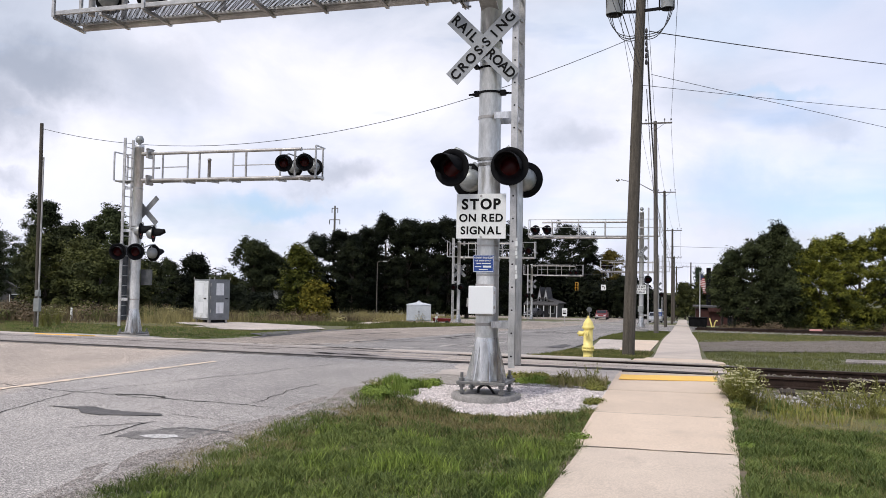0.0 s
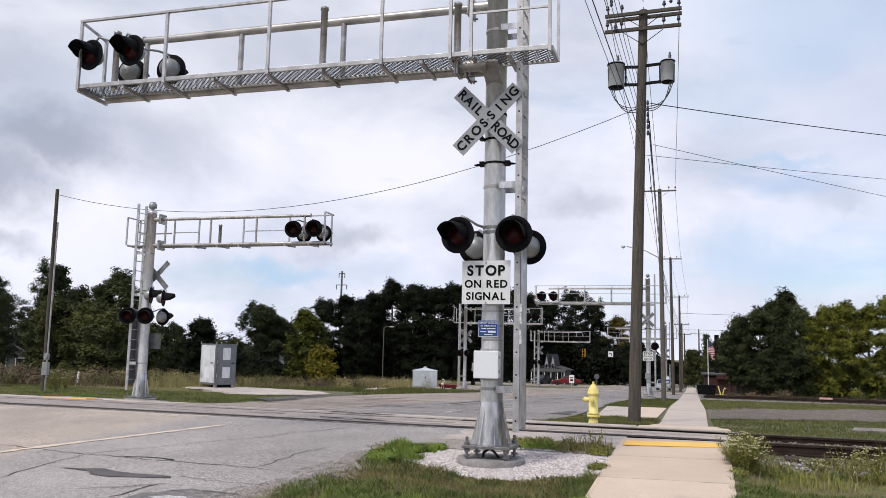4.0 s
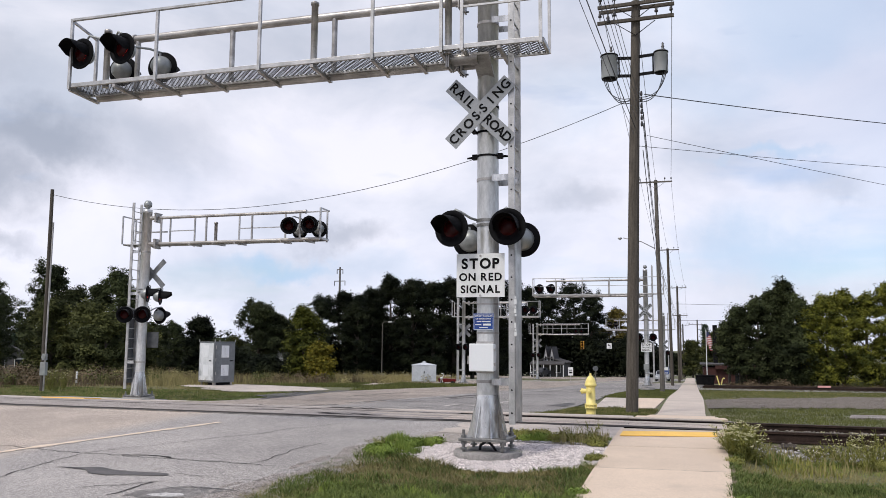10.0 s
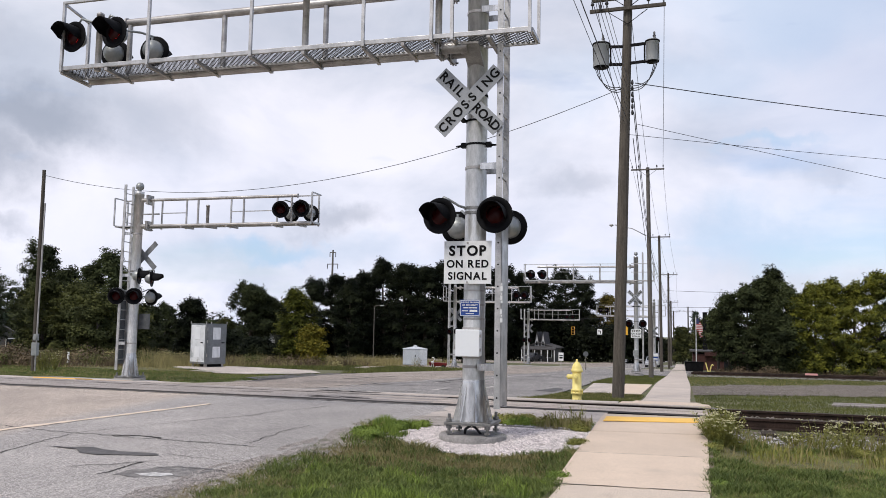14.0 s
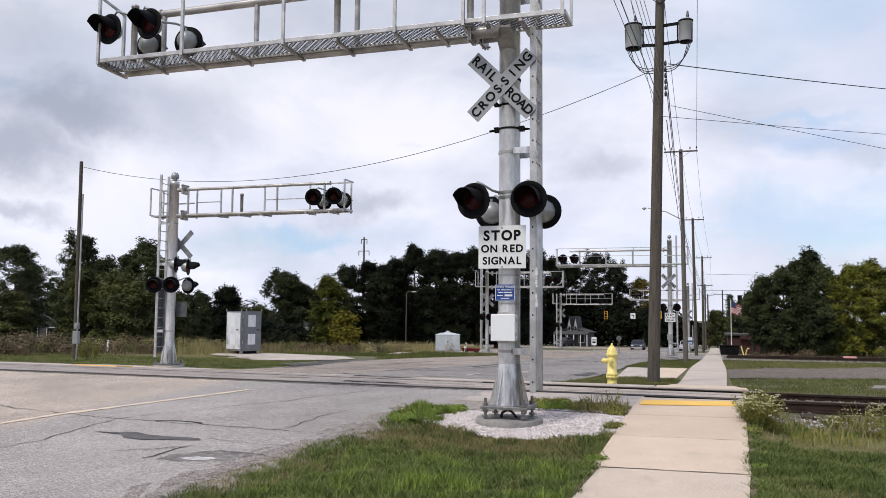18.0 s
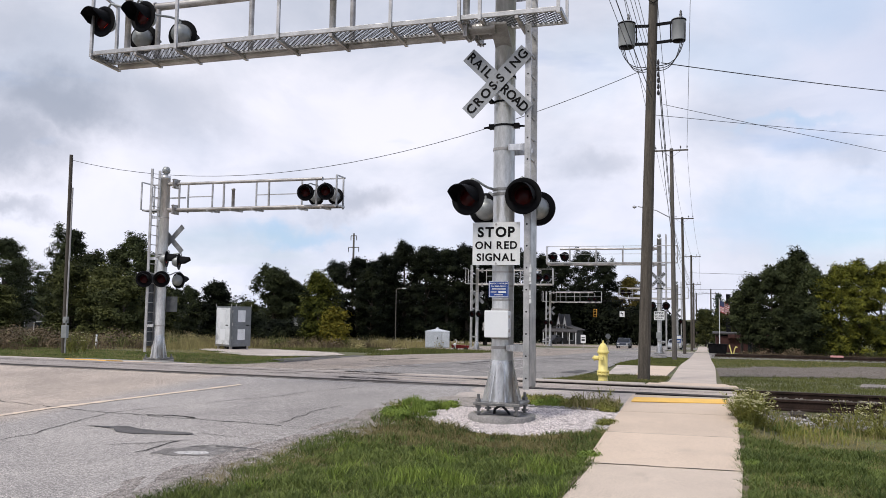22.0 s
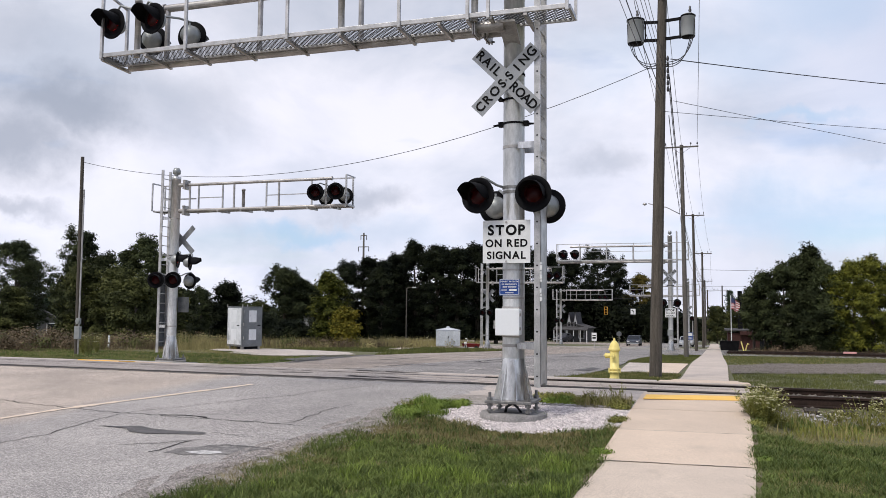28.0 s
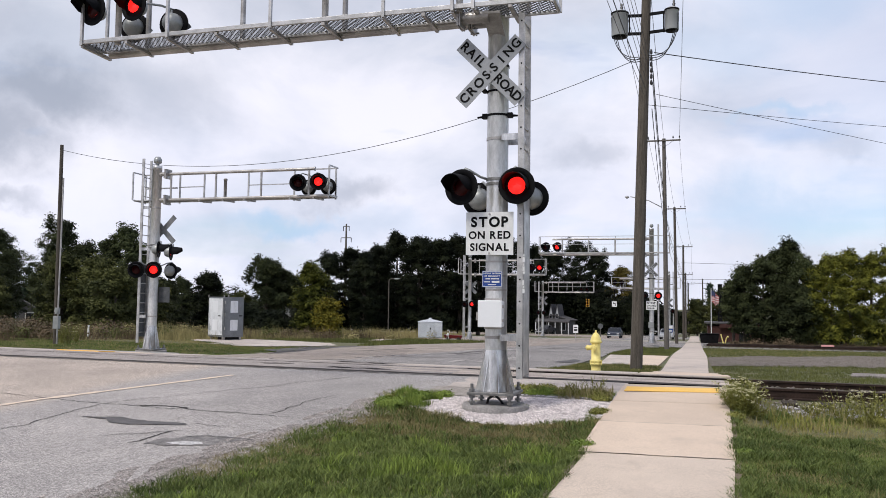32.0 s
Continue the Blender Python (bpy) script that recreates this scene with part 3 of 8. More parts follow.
# ---------------------------------------------------------------- mesh helpers
class Mesh:
    """Collects faces of one mesh."""

    def __init__(self):
        self.v, self.f, self.s, self.m = [], [], [], []

    def add(self, verts, faces, smooth=False, mat=0, m=None):
        k = len(self.v)
        self.v.extend([tuple(m @ Vector(p)) for p in verts] if m is not None else [tuple(p) for p in verts])
        for f in faces:
            self.f.append([k + i for i in f])
            self.s.append(smooth)
            self.m.append(mat)
        return self

    def box(self, x0, x1, y0, y1, z0, z1, mat=0, m=None):
        v = [(x, y, z) for z in (z0, z1) for y in (y0, y1) for x in (x0, x1)]
        return self.add(v, [(0, 2, 3, 1), (4, 5, 7, 6), (0, 1, 5, 4), (2, 6, 7, 3), (0, 4, 6, 2), (1, 3, 7, 5)], False, mat, m)

    def rod(self, a, b, r, r2=None, n=10, caps=True, mat=0, m=None, smooth=True):
        a, b = Vector(a), Vector(b)
        r2 = r if r2 is None else r2
        z = (b - a).normalized()
        x = z.orthogonal().normalized()
        y = z.cross(x)
        ring = [(math.cos(2 * math.pi * i / n), math.sin(2 * math.pi * i / n)) for i in range(n)]
        v = [a + (x * c + y * s) * r for c, s in ring] + [b + (x * c + y * s) * r2 for c, s in ring]
        self.add(v, [(i, (i + 1) % n, n + (i + 1) % n, n + i) for i in range(n)], smooth, mat, m)
        if caps:
            self.add(v, [tuple(range(n))[::-1], tuple(range(n, 2 * n))], False, mat, m)
        return self

    def bar(self, a, b, w, h, mat=0, m=None, up=(0, 0, 1)):
        """A rectangular bar from a to b, w wide across and h along up."""
        a, b = Vector(a), Vector(b)
        z = (b - a).normalized()
        u = Vector(up)
        if abs(z.dot(u)) > 0.95:
            u = Vector((0, 1, 0))
        x = z.cross(u).normalized()
        y = x.cross(z)
        v = [p + x * sx * w / 2 + y * sy * h / 2 for p in (a, b) for sx, sy in ((-1, -1), (1, -1), (1, 1), (-1, 1))]
        return self.add(v, [(3, 2, 1, 0), (4, 5, 6, 7), (0, 1, 5, 4), (1, 2, 6, 5), (2, 3, 7, 6), (3, 0, 4, 7)], False, mat, m)

    def lathe(self, profile, n=24, mat=0, m=None, smooth=True):
        """Profile of (radius, height) turned about z."""
        v, f = [], []
        for r, z in profile:
            v += [(r * math.cos(2 * math.pi * i / n), r * math.sin(2 * math.pi * i / n), z) for i in range(n)]
        for k in range(len(profile) - 1):
            f += [(k * n + i, k * n + (i + 1) % n, (k + 1) * n + (i + 1) % n, (k + 1) * n + i) for i in range(n)]
        self.add(v, f, smooth, mat, m)
        if profile[0][0] > 1e-4:
            self.add(v[:n], [tuple(range(n))[::-1]], False, mat, m)
        if profile[-1][0] > 1e-4:
            self.add(v[-n:], [tuple(range(n))], False, mat, m)
        return self

    def tube(self, path, r, n=6, mat=0, m=None):
        """A bent pipe or cable through the points."""
        path = [Vector(p) for p in path]
        v, f = [], []
        for i, p in enumerate(path):
            d = (path[min(i + 1, len(path) - 1)] - path[max(i - 1, 0)]).normalized()
            u = Vector((0, 0, 1)) if abs(d.z) < 0.95 else Vector((0, 1, 0))
            x = d.cross(u).normalized()
            y = x.cross(d)
            v += [p + (x * math.cos(2 * math.pi * k / n) + y * math.sin(2 * math.pi * k / n)) * r for k in range(n)]
        for i in range(len(path) - 1):
            f += [(i * n + k, i * n + (k + 1) % n, (i + 1) * n + (k + 1) % n, (i + 1) * n + k) for k in range(n)]
        f += [tuple(range(n))[::-1], tuple(range(len(v) - n, len(v)))]
        return self.add(v, f, True, mat, m)

    def data(self, name, *mats):
        me = bpy.data.meshes.new(name)
        me.from_pydata(self.v, [], self.f)
        for mm in mats:
            me.materials.append(mm)
        me.polygons.foreach_set("use_smooth", self.s)
        me.polygons.foreach_set("material_index", self.m)
        me.update()
        return me


def part(name, mesh, mats, parent=None, label="", bevel=0.0, at=None):
    """ONE mesh object under a thing or under a part."""
    mats = mats if isinstance(mats, (list, tuple)) else [mats]
    ob = new(name, mesh.data(name, *mats) if isinstance(mesh, Mesh) else mesh)
    if parent is not None:
        ob.parent = parent
    if at is not None:
        ob.matrix_basis = at
    if label:
        ob["label"] = label
    if bevel:
        mod = ob.modifiers.new("edges", "BEVEL")
        mod.width, mod.segments, mod.limit_method, mod.angle_limit = bevel, 2, "ANGLE", radians(40)
    return ob


def thing(name, at, label, category, group=""):
    ob = new(name)
    ob.empty_display_size = 0.2
    ob.matrix_basis = at
    return tagged(ob, label, category, group)


def structure(name, mesh, mats, label="", bevel=0.0):
    ob = part(name, mesh, mats, None, "", bevel)
    return tagged(ob, label, "", "", "structure")


GLYPHS = {}


def glyph(ch, size, mat, bold):
    """The mesh of one raised letter, upright in x and z, centred, and its width."""
    key = (ch, size, mat.name, bold)
    if key not in GLYPHS:
        cu = bpy.data.curves.new("letter", "FONT")
        cu.body, cu.size, cu.align_x, cu.align_y, cu.extrude, cu.offset = ch, size, "LEFT", "CENTER", 0.0015, bold
        tmp = bpy.data.objects.new("letter", cu)
        scene.collection.objects.link(tmp)
        me = bpy.data.meshes.new_from_object(tmp.evaluated_get(bpy.context.evaluated_depsgraph_get()))
        bpy.data.objects.remove(tmp)
        xs_ = [v.co.x for v in me.vertices]
        me.transform(Matrix.Rotation(radians(90), 4, "X") @ Matrix.Translation((-(min(xs_) + max(xs_)) / 2, 0, 0)))
        me.materials.clear()
        me.materials.append(mat)
        GLYPHS[key] = (me, max(xs_) - min(xs_))
    return GLYPHS[key]


def lettering(text, size, mat, parent, at, bold=0.0, gap=0.12, spots=None):
    """Single raised letters in a row, readable from -y."""
    shapes = [None if ch == " " else glyph(ch, size, mat, bold) for ch in text]
    if spots is None:
        spots, x = [], 0.0
        for g_ in shapes:
            w = size * 0.28 if g_ is None else g_[1]
            spots.append(x + w / 2)
            x += w + size * gap
        spots = [q - (x - size * gap) / 2 for q in spots]
    for g_, q in zip(shapes, spots):
        if g_:
            part("letter", g_[0], [], parent, "", 0, at @ Matrix.Translation((q, 0, 0)))


# ---------------------------------------------------------------- ground
def fall(y):
    """How far the street has dropped below the line through its pole feet."""
    return float(np.interp(y, [17.2, 19, 22, 38, 57, 75, 120, 140], [0, -0.04, -0.12, -0.16, -0.36, -0.42, -0.42, 0]))


def level(y, x=-1.0):
    """Height of the ground along the street: a low crest at the first track, then a long fall; beside the walk the crest is missing."""
    crest = float(np.interp(y, [-60, 6.5, 9, 11.2, 13.6, 17.2, 19, 95, 140, 320, 2500], [-0.06, -0.06, -0.02, 0.09, 0.2, 0.2, 0.1, -1.87, -3.37, -8.6, -9]))
    crest += fall(y)
    if x > 0.45 and 6.5 < y < 22:
        plain_z = float(np.interp(y, [6.5, 9, 13.5, 14.6, 15.0, 16.8, 19, 22], [-0.06, -0.03, -0.03, 0.02, 0.12, 0.12, 0.05, level(22)]))
        crest += (plain_z - crest) * min(1.0, (x - 0.45) / 0.5)
    return crest


YS = sorted(set([-60, -40, -20, -10, 0, 3] + [6.5 + 0.25 * i for i in range(58)] + list(range(21, 60, 2)) + list(range(60, 130, 8)) + [130, 160, 200, 260, 320, 420, 600, 900, 1400, 2500]))


def sheet(x0, x1, y0, y1, lift, thick=0.0, edge=None, xn=1):
    """A strip that follows the ground's height; x0 and x1 may be functions of y."""
    fx0 = x0 if callable(x0) else (lambda y: x0)
    fx1 = x1 if callable(x1) else (lambda y: x1)
    ys = [y0] + [y for y in YS if y0 + 0.05 < y < y1 - 0.05] + [y1]
    g = Mesh()
    v, f = [], []
    for y in ys:
        for k in range(xn + 1):
            v.append((fx0(y) + (fx1(y) - fx0(y)) * k / xn, y, level(y) + lift))
    w = xn + 1
    for j in range(len(ys) - 1):
        f += [(j * w + k, j * w + k + 1, (j + 1) * w + k + 1, (j + 1) * w + k) for k in range(xn)]
    g.add(v, f)
    if thick:
        low = [(x, y, z - thick) for x, y, z in v]
        n = len(ys)
        rim = [j * w for j in range(n)] + [(n - 1) * w + k for k in range(1, w)] + [j * w + xn for j in range(n - 2, -1, -1)] + [k for k in range(xn - 1, 0, -1)]
        both = v + low
        m = len(v)
        g.add(both, [(rim[i], rim[(i + 1) % len(rim)], m + rim[(i + 1) % len(rim)], m + rim[i]) for i in range(len(rim))])
    return g


g = Mesh()
xs = [-2500, -900, -300, -120, -60, -30, -20, -14, -9, -4.6, -3, -1.2, 0.4, 0.7, 1.0, 2, 5, 10, 20, 40, 100, 300, 900, 2500]
v = [(x, y, level(y, x) - 0.03) for y in YS for x in xs]
nx = len(xs)
g.add(v, [(j * nx + i, j * nx + i + 1, (j + 1) * nx + i + 1, (j + 1) * nx + i) for j in range(len(YS) - 1) for i in range(nx - 1)], True)
structure("ground", g, SOIL, "level grassy ground with bare earth patches")


# ---------------------------------------------------------------- road, walks, track
def wob(y, seed, amp):
    return amp * noise.noise(Vector((y * 0.8, seed, 0.3))) + amp * 0.5 * noise.noise(Vector((y * 2.9, seed, 1.3)))


def road_right(y):
    return float(np.interp(y, [-60, 5.8, 7.3, 8.75, 10.3, 12.2, 13.0, 17.6, 18.3, 30, 40, 60, 64, 70], [-4.6, -4.66, -4.84, -4.76, -4.52, -4.35, -3.6, -3.6, -3.3, -3.35, -3.6, -3.8, -1.2, 60])) + wob(y, 3.1, 0.10)


def road_left(y):
    return float(np.interp(y, [-60, 8, 12, 17.2, 18, 20, 22, 30, 36, 60, 62, 70], [-13.6, -13.8, -18.5, -18.5, -13.6, -13.2, -13.2, -14.2, -14.4, -14.6, -18, -60]))


structure("road", sheet(road_left, road_right, -60, 84, 0.0, 0.0, None, 10), ASPHALT, "worn pale grey asphalt street")
structure("cross_street", sheet(-60, 50, 122.0, 135.0, -0.02, 0.0, None, 4), ASPHALT, "worn asphalt of the crossing street")
structure("far_road", sheet(-13.8, -4.2, 84.05, 320, 0.0, 0.0, None, 2), ASPHALT, "worn asphalt street beyond the junction")


def ribbon(points, width, lift, seed=0.0, closed_taper=True, wig=1.0):
    """A thin uneven strip laid on the ground through the points."""
    pts = []
    fq = 3.3 if width < 0.3 else 1.1
    for (x0, y0), (x1, y1) in zip(points, points[1:]):
        n = max(2, int(math.hypot(x1 - x0, y1 - y0) / 0.045))
        for i in range(n):
            u = i / n
            x, y = x0 + (x1 - x0) * u, y0 + (y1 - y0) * u
            d = Vector((x1 - x0, y1 - y0)).normalized()
            k = wig * noise.noise(Vector((x * 1.7, y * 1.7, seed))) * 0.1 + wig * (noise.noise(Vector((x * 5, y * 5, seed))) * 0.05 + noise.noise(Vector((x * 16, y * 16, seed))) * 0.022)
            pts.append((x - d.y * k, y + d.x * k, d, 0.55 + 0.9 * abs(noise.noise(Vector((x * fq, y * fq, seed + 7))))))
    gm = Mesh()
    v = []
    for i, (x, y, d, w) in enumerate(pts):
        w *= width / 2 * (0.25 if closed_taper and i in (0, len(pts) - 1) else 1)
        for s in (-1, 1):
            px, py = x - d.y * w * s, y + d.x * w * s
            v.append((px, py, level(py, px) + lift))
    gm.add(v, [(2 * i, 2 * i + 1, 2 * i + 3, 2 * i + 2)[::-1] for i in range(len(pts) - 1)])
    return gm


def blot(points, lift, seed=0.0, rough=0.06, rim=None):
    """An uneven flat patch inside the outline, with a fan from its middle."""
    out = []
    for (x0, y0), (x1, y1) in zip(points, points[1:] + points[:1]):
        n = max(2, int(math.hypot(x1 - x0, y1 - y0) / 0.04))
        for i in range(n):
            x, y = x0 + (x1 - x0) * i / n, y0 + (y1 - y0) * i / n
            out.append((x + rough * (noise.noise(Vector((x * 4, y * 4, seed))) + 0.5 * noise.noise(Vector((x * 13, y * 13, seed)))), y + rough * (noise.noise(Vector((x * 4, y * 4, seed + 5))) + 0.5 * noise.noise(Vector((x * 13, y * 13, seed + 5))))))
    cx, cy = sum(p[0] for p in out) / len(out), sum(p[1] for p in out) / len(out)
    n = len(out)
    rings = (0.15, 0.35, 0.55, 0.75, 0.9, 1.0)
    v = [(cx, cy, level(cy, cx) + lift)]
    for k in rings:
        for a, b in out:
            x, y = cx + (a - cx) * k, cy + (b - cy) * k
            v.append((x, y, level(y, x) + (rim if rim is not None and k == 1.0 else lift)))
    gm = Mesh()
    gm.add(v, [(0, 1 + i, 1 + (i + 1) % n) for i in range(n)])
    gm.add(v, [(1 + j * n + i, 1 + (j + 1) * n + i, 1 + (j + 1) * n + (i + 1) % n, 1 + j * n + (i + 1) % n) for j in range(len(rings) - 1) for i in range(n)])
    return gm


CRACKS = [
    ([(-13.0, 10.9), (-10.7, 10.43), (-9.56, 10.17), (-8.24, 10.01), (-7.58, 9.98), (-6.75, 9.92), (-5.9, 9.9), (-5.04, 9.73)], 0.022),
    ([(-8.0, 6.5), (-8.04, 7.85), (-8.0, 8.33), (-8.19, 9.22), (-8.24, 10.01)], 0.022),
    ([(-8.24, 10.01), (-7.6, 10.94), (-6.8, 12.11), (-5.9, 13.77)], 0.018),
    ([(-7.62, 10.022), (-7.23, 10.02), (-6.75, 9.92)], 0.07),
    ([(-6.01, 7.72), (-5.99, 8.2), (-5.98, 8.57)], 0.04),
    ([(-5.5, 9.97), (-5.45, 11.04), (-5.37, 11.67)], 0.022),

]
for pts, w in CRACKS:
    structure("road_crack", ribbon(pts, w, 0.005, w * 90), TAR, "dark filled crack in the asphalt")
structure("road_patch", blot([(-7.85, 9.10), (-7.57, 9.10), (-7.27, 9.18), (-6.9, 9.06), (-6.54, 9.04), (-6.19, 9.05), (-6.10, 8.95), (-6.5, 8.84), (-6.85, 8.74), (-7.1, 8.80), (-7.35, 8.98)], 0.009, 2.0, 0.035), PATCH, "long dark asphalt patch")
structure("pothole", blot([(-5.85, 7.75), (-5.82, 8.08), (-5.5, 8.30), (-5.1, 8.36), (-4.9, 8.30), (-5.0, 8.02), (-5.15, 7.86), (-5.45, 7.72)], 0.005, 4.0, 0.06), HOLE_EDGE, "shallow broken pothole")
structure("pothole_floor", blot([(-5.62, 7.86), (-5.48, 8.0), (-5.28, 8.02), (-5.2, 7.95), (-5.32, 7.84), (-5.5, 7.80)], 0.009, 6.0, 0.04), POTHOLE, "pale broken floor of the pothole")
structure("pothole_rim", ribbon([(-5.62, 8.22), (-5.45, 8.34), (-5.1, 8.39), (-4.9, 8.34), (-4.75, 8.30)], 0.05, 0.010, 3.0), HOLE_DARK, "dark broken rim of the pothole")
structure("road_crack", ribbon([(-6.62, 7.98), (-6.3, 8.22), (-5.9, 8.62)], 0.028, 0.007, 7.0), TAR, "dark filled crack in the asphalt")
structure("road_crack", ribbon([(-6.12, 9.06), (-5.4, 8.98), (-4.75, 8.92)], 0.016, 0.006, 8.0), TAR, "dark filled crack in the asphalt")
structure("centre_line", ribbon([(-9.9, -20), (-9.72, 8.6), (-9.37, 10.0), (-8.82, 11.3), (-8.04, 13.3)], 0.17, 0.007, 1.0, False, 0.06), LINE_YELLOW, "worn yellow centre line")
structure("stop_line", ribbon([(-9.5, 21.0), (-8.9, 34.0)], 0.10, 0.007, 5.0, False, 0.1), LINE_WHITE, "worn white lane line")
structure("stop_line", ribbon([(-8.0, 36), (-7.6, 60)], 0.11, 0.007, 6.0, False, 0.1), LINE_WHITE, "worn white lane line")
for k, (x0, y0, x1, y1) in enumerate(((-13, 24, -5, 25.2), (-12, 29, -4, 29.6), (-13, 39, -4.5, 40.5), (-11.5, 19.5, -5.2, 19.2), (-11, 33, -10.4, 60), (-6.6, 20, -6.2, 34))):
    structure("road_crack", ribbon([(x0, y0), ((x0 + x1) / 2, (y0 + y1) / 2 + 0.3), (x1, y1)], 0.03, 0.005, 11.0 + k), TAR, "dark filled crack in the asphalt")
structure("road_patch", blot([(-4.1, 24.6), (-3.55, 24.2), (-3.5, 26.4), (-3.8, 27.2)], 0.012, 9.0, 0.1), PATCH, "dark damp asphalt at the road edge")
verge = []
ys = [-12 + 0.25 * i for i in range(99)]
for y in ys:
    e = 0.08 * noise.noise(Vector((y * 2.3, 4, 2)))
    verge += [(road_right(y) - 0.12, y, level(y) - 0.006), (road_right(y) + 0.05 + e, y, level(y) - 0.003), (-4.05 + e * 2, y, level(y) - 0.034)]
structure("verge", Mesh().add(verge, [(3 * j + k, 3 * j + k + 1, 3 * j + 3 + k + 1, 3 * j + 3 + k) for j in range(len(ys) - 1) for k in range(2)]), GRIT_SOIL, "gritty earth verge between asphalt and lawn")
rng = random.Random(91)
for k in range(26):
    x, y = rng.uniform(-12.6, -5.0), rng.uniform(18.5, 50)
    d, n = rng.uniform(1.0, 3.2), rng.uniform(-0.25, 0.25)
    across = k % 3 == 0
    pts = [(x - d * 0.7, y), (x, y + n), (x + d * 0.7, y)] if across else [(x - 0.1, y - d), (x + n, y), (x + 0.15, y + d)]
    structure("road_streak", ribbon(pts, rng.uniform(0.05, 0.28), 0.0045 + 0.0001 * k, 30.0 + k), (STREAK, STREAK_PALE, TAR)[k % 3] if not across else STREAK, "worn streak in the asphalt")

# concrete walk: single slabs with open joints
WALK = tagged(new("pavement"), "pale concrete sidewalk in slabs", "", "", "structure")


def slab(x0, x1, y0, y1, mat, parent, gap=0.014, skew=0.0, xb0=None, xb1=None, lift=0.012):
    xb0, xb1 = (x0 if xb0 is None else xb0), (x1 if xb1 is None else xb1)
    gm = Mesh()
    n = max(1, int((y1 - y0) / 0.6))
    v = []
    for j in range(n + 1):
        u = j / n
        for i in range(5):
            a = i / 4
            xa, xb = x0 + (xb0 - x0) * u, x1 + (xb1 - x1) * u
            x = xa + (xb - xa) * a
            y = y0 + gap + (y1 - y0 - 2 * gap) * u + skew * (a - 0.5)
            v.append((x, y, level(y, min(x, 0.3)) + lift))
    f = [(j * 5 + i, j * 5 + i + 1, (j + 1) * 5 + i + 1, (j + 1) * 5 + i) for j in range(n) for i in range(4)]
    rim = list(range(5)) + [j * 5 + 4 for j in range(1, n + 1)] + [n * 5 + i for i in (3, 2, 1, 0)] + [j * 5 for j in range(n - 1, 0, -1)]
    k = len(v)
    v2 = v + [(x, y, z - 0.1) for x, y, z in v]
    f += [(rim[i], k + rim[i], k + rim[(i + 1) % len(rim)], rim[(i + 1) % len(rim)]) for i in range(len(rim))]
    gm.add(v2, f)
    return part("slab", gm, mat, parent)


def walk_left(y):
    return float(np.interp(y, [-6, 6.5, 8.95, 9.0, 14.6], [-1.24, -1.22, -1.13, -1.22, -1.17]))


def walk_right(y):
    return float(np.interp(y, [-6, 6.5, 8.95, 14.6], [0.20, 0.25, 0.37, 0.48]))


JOINTS = [-5.4, -3.65, -1.9, -0.15, 1.6, 3.35, 5.1, 6.85, 8.92, 10.72, 12.42, 14.52]
for i, (a, b) in enumerate(zip(JOINTS, JOINTS[1:])):
    slab(walk_left(a + 0.1), walk_right(a + 0.1), a, b, CONCRETE_ROUGH if b < 9 else CONCRETE, WALK, 0.006, 0.1, walk_left(b - 0.1), walk_right(b - 0.1), 0.012 + 0.005 * (i == 8))
for jy, jw in ((8.92, 0.032), (10.72, 0.012), (12.42, 0.005), (6.85, 0.02)):
    structure("walk_joint", ribbon([(walk_left(jy + 0.1) + 0.01, jy - 0.05), (-0.4, jy), (walk_right(jy) - 0.01, jy + 0.05)], jw, 0.019, jy, False, 0.3), JOINT_DIRT, "dark dirt in the joint of the walk")
slab(-1.12, 0.62, 16.75, 20.1, CONCRETE, WALK, 0.01, 0.1, -0.95, 0.46)
y = 19.95
while y < 56:
    k = min(1.0, (y - 19.95) / 12)
    slab(-0.84 - 0.11 * k, 0.27 + 0.12 * k, y, y + 1.85, CONCRETE_FAR, WALK, 0.004)
    y += 1.86
while y < 150:
    slab(-0.95, 0.4, y, y + 3.65, CONCRETE_FAR, WALK, 0.006)
    y += 3.65
def plate_sheet(y0, y1, lift):
    """The warning strip lies askew on the walk."""
    top = [(x, y + 0.23 * (x + 0.4), level(y) + lift) for y in (y0, y1) for x in (-1.10, 0.35)]
    return Mesh().add(top + [(x, y, z - 0.01) for x, y, z in top], [(0, 1, 3, 2), (0, 4, 5, 1), (1, 5, 7, 3), (3, 7, 6, 2), (2, 6, 4, 0)])


structure("warning_plate", plate_sheet(13.47, 14.08, 0.022), YELLOW_PLATE, "yellow tactile warning strip on the walk")
structure("walk_edge_soil", ribbon([(walk_left(y) - 0.035, y) for y in (-5, 0, 3, 5, 7, 8.8)], 0.10, 0.004, 21.0, False, 0.25), EDGE_SOIL, "bare soil along the edge of the walk")
structure("walk_edge_soil", ribbon([(walk_right(y) + 0.03, y) for y in (-5, 0, 3, 5, 7, 8.9, 11, 13.2)], 0.07, 0.004, 22.0, False, 0.25), EDGE_SOIL, "bare soil along the edge of the walk")

# driveway apron and kerb returns beyond the track
APRON = tagged(new("driveway"), "pale concrete driveway apron", "", "", "structure")
slab(-2.75, -1.95, 24.7, 33.6, CONCRETE_WORN, APRON, 0.012, 0.0, -3.3, -2.1, 0.006)
slab(-1.94, -1.06, 24.7, 34.2, CONCRETE, APRON, 0.012, 0.0, -2.09, -1.06, 0.006)
def drive_near(x):
    return 26.0 + 0.62 * x + 1.0 * noise.noise(Vector((x * 0.8, 2.0, 1.0))) + 0.5 * noise.noise(Vector((x * 2.4, 2.0, 1.0)))


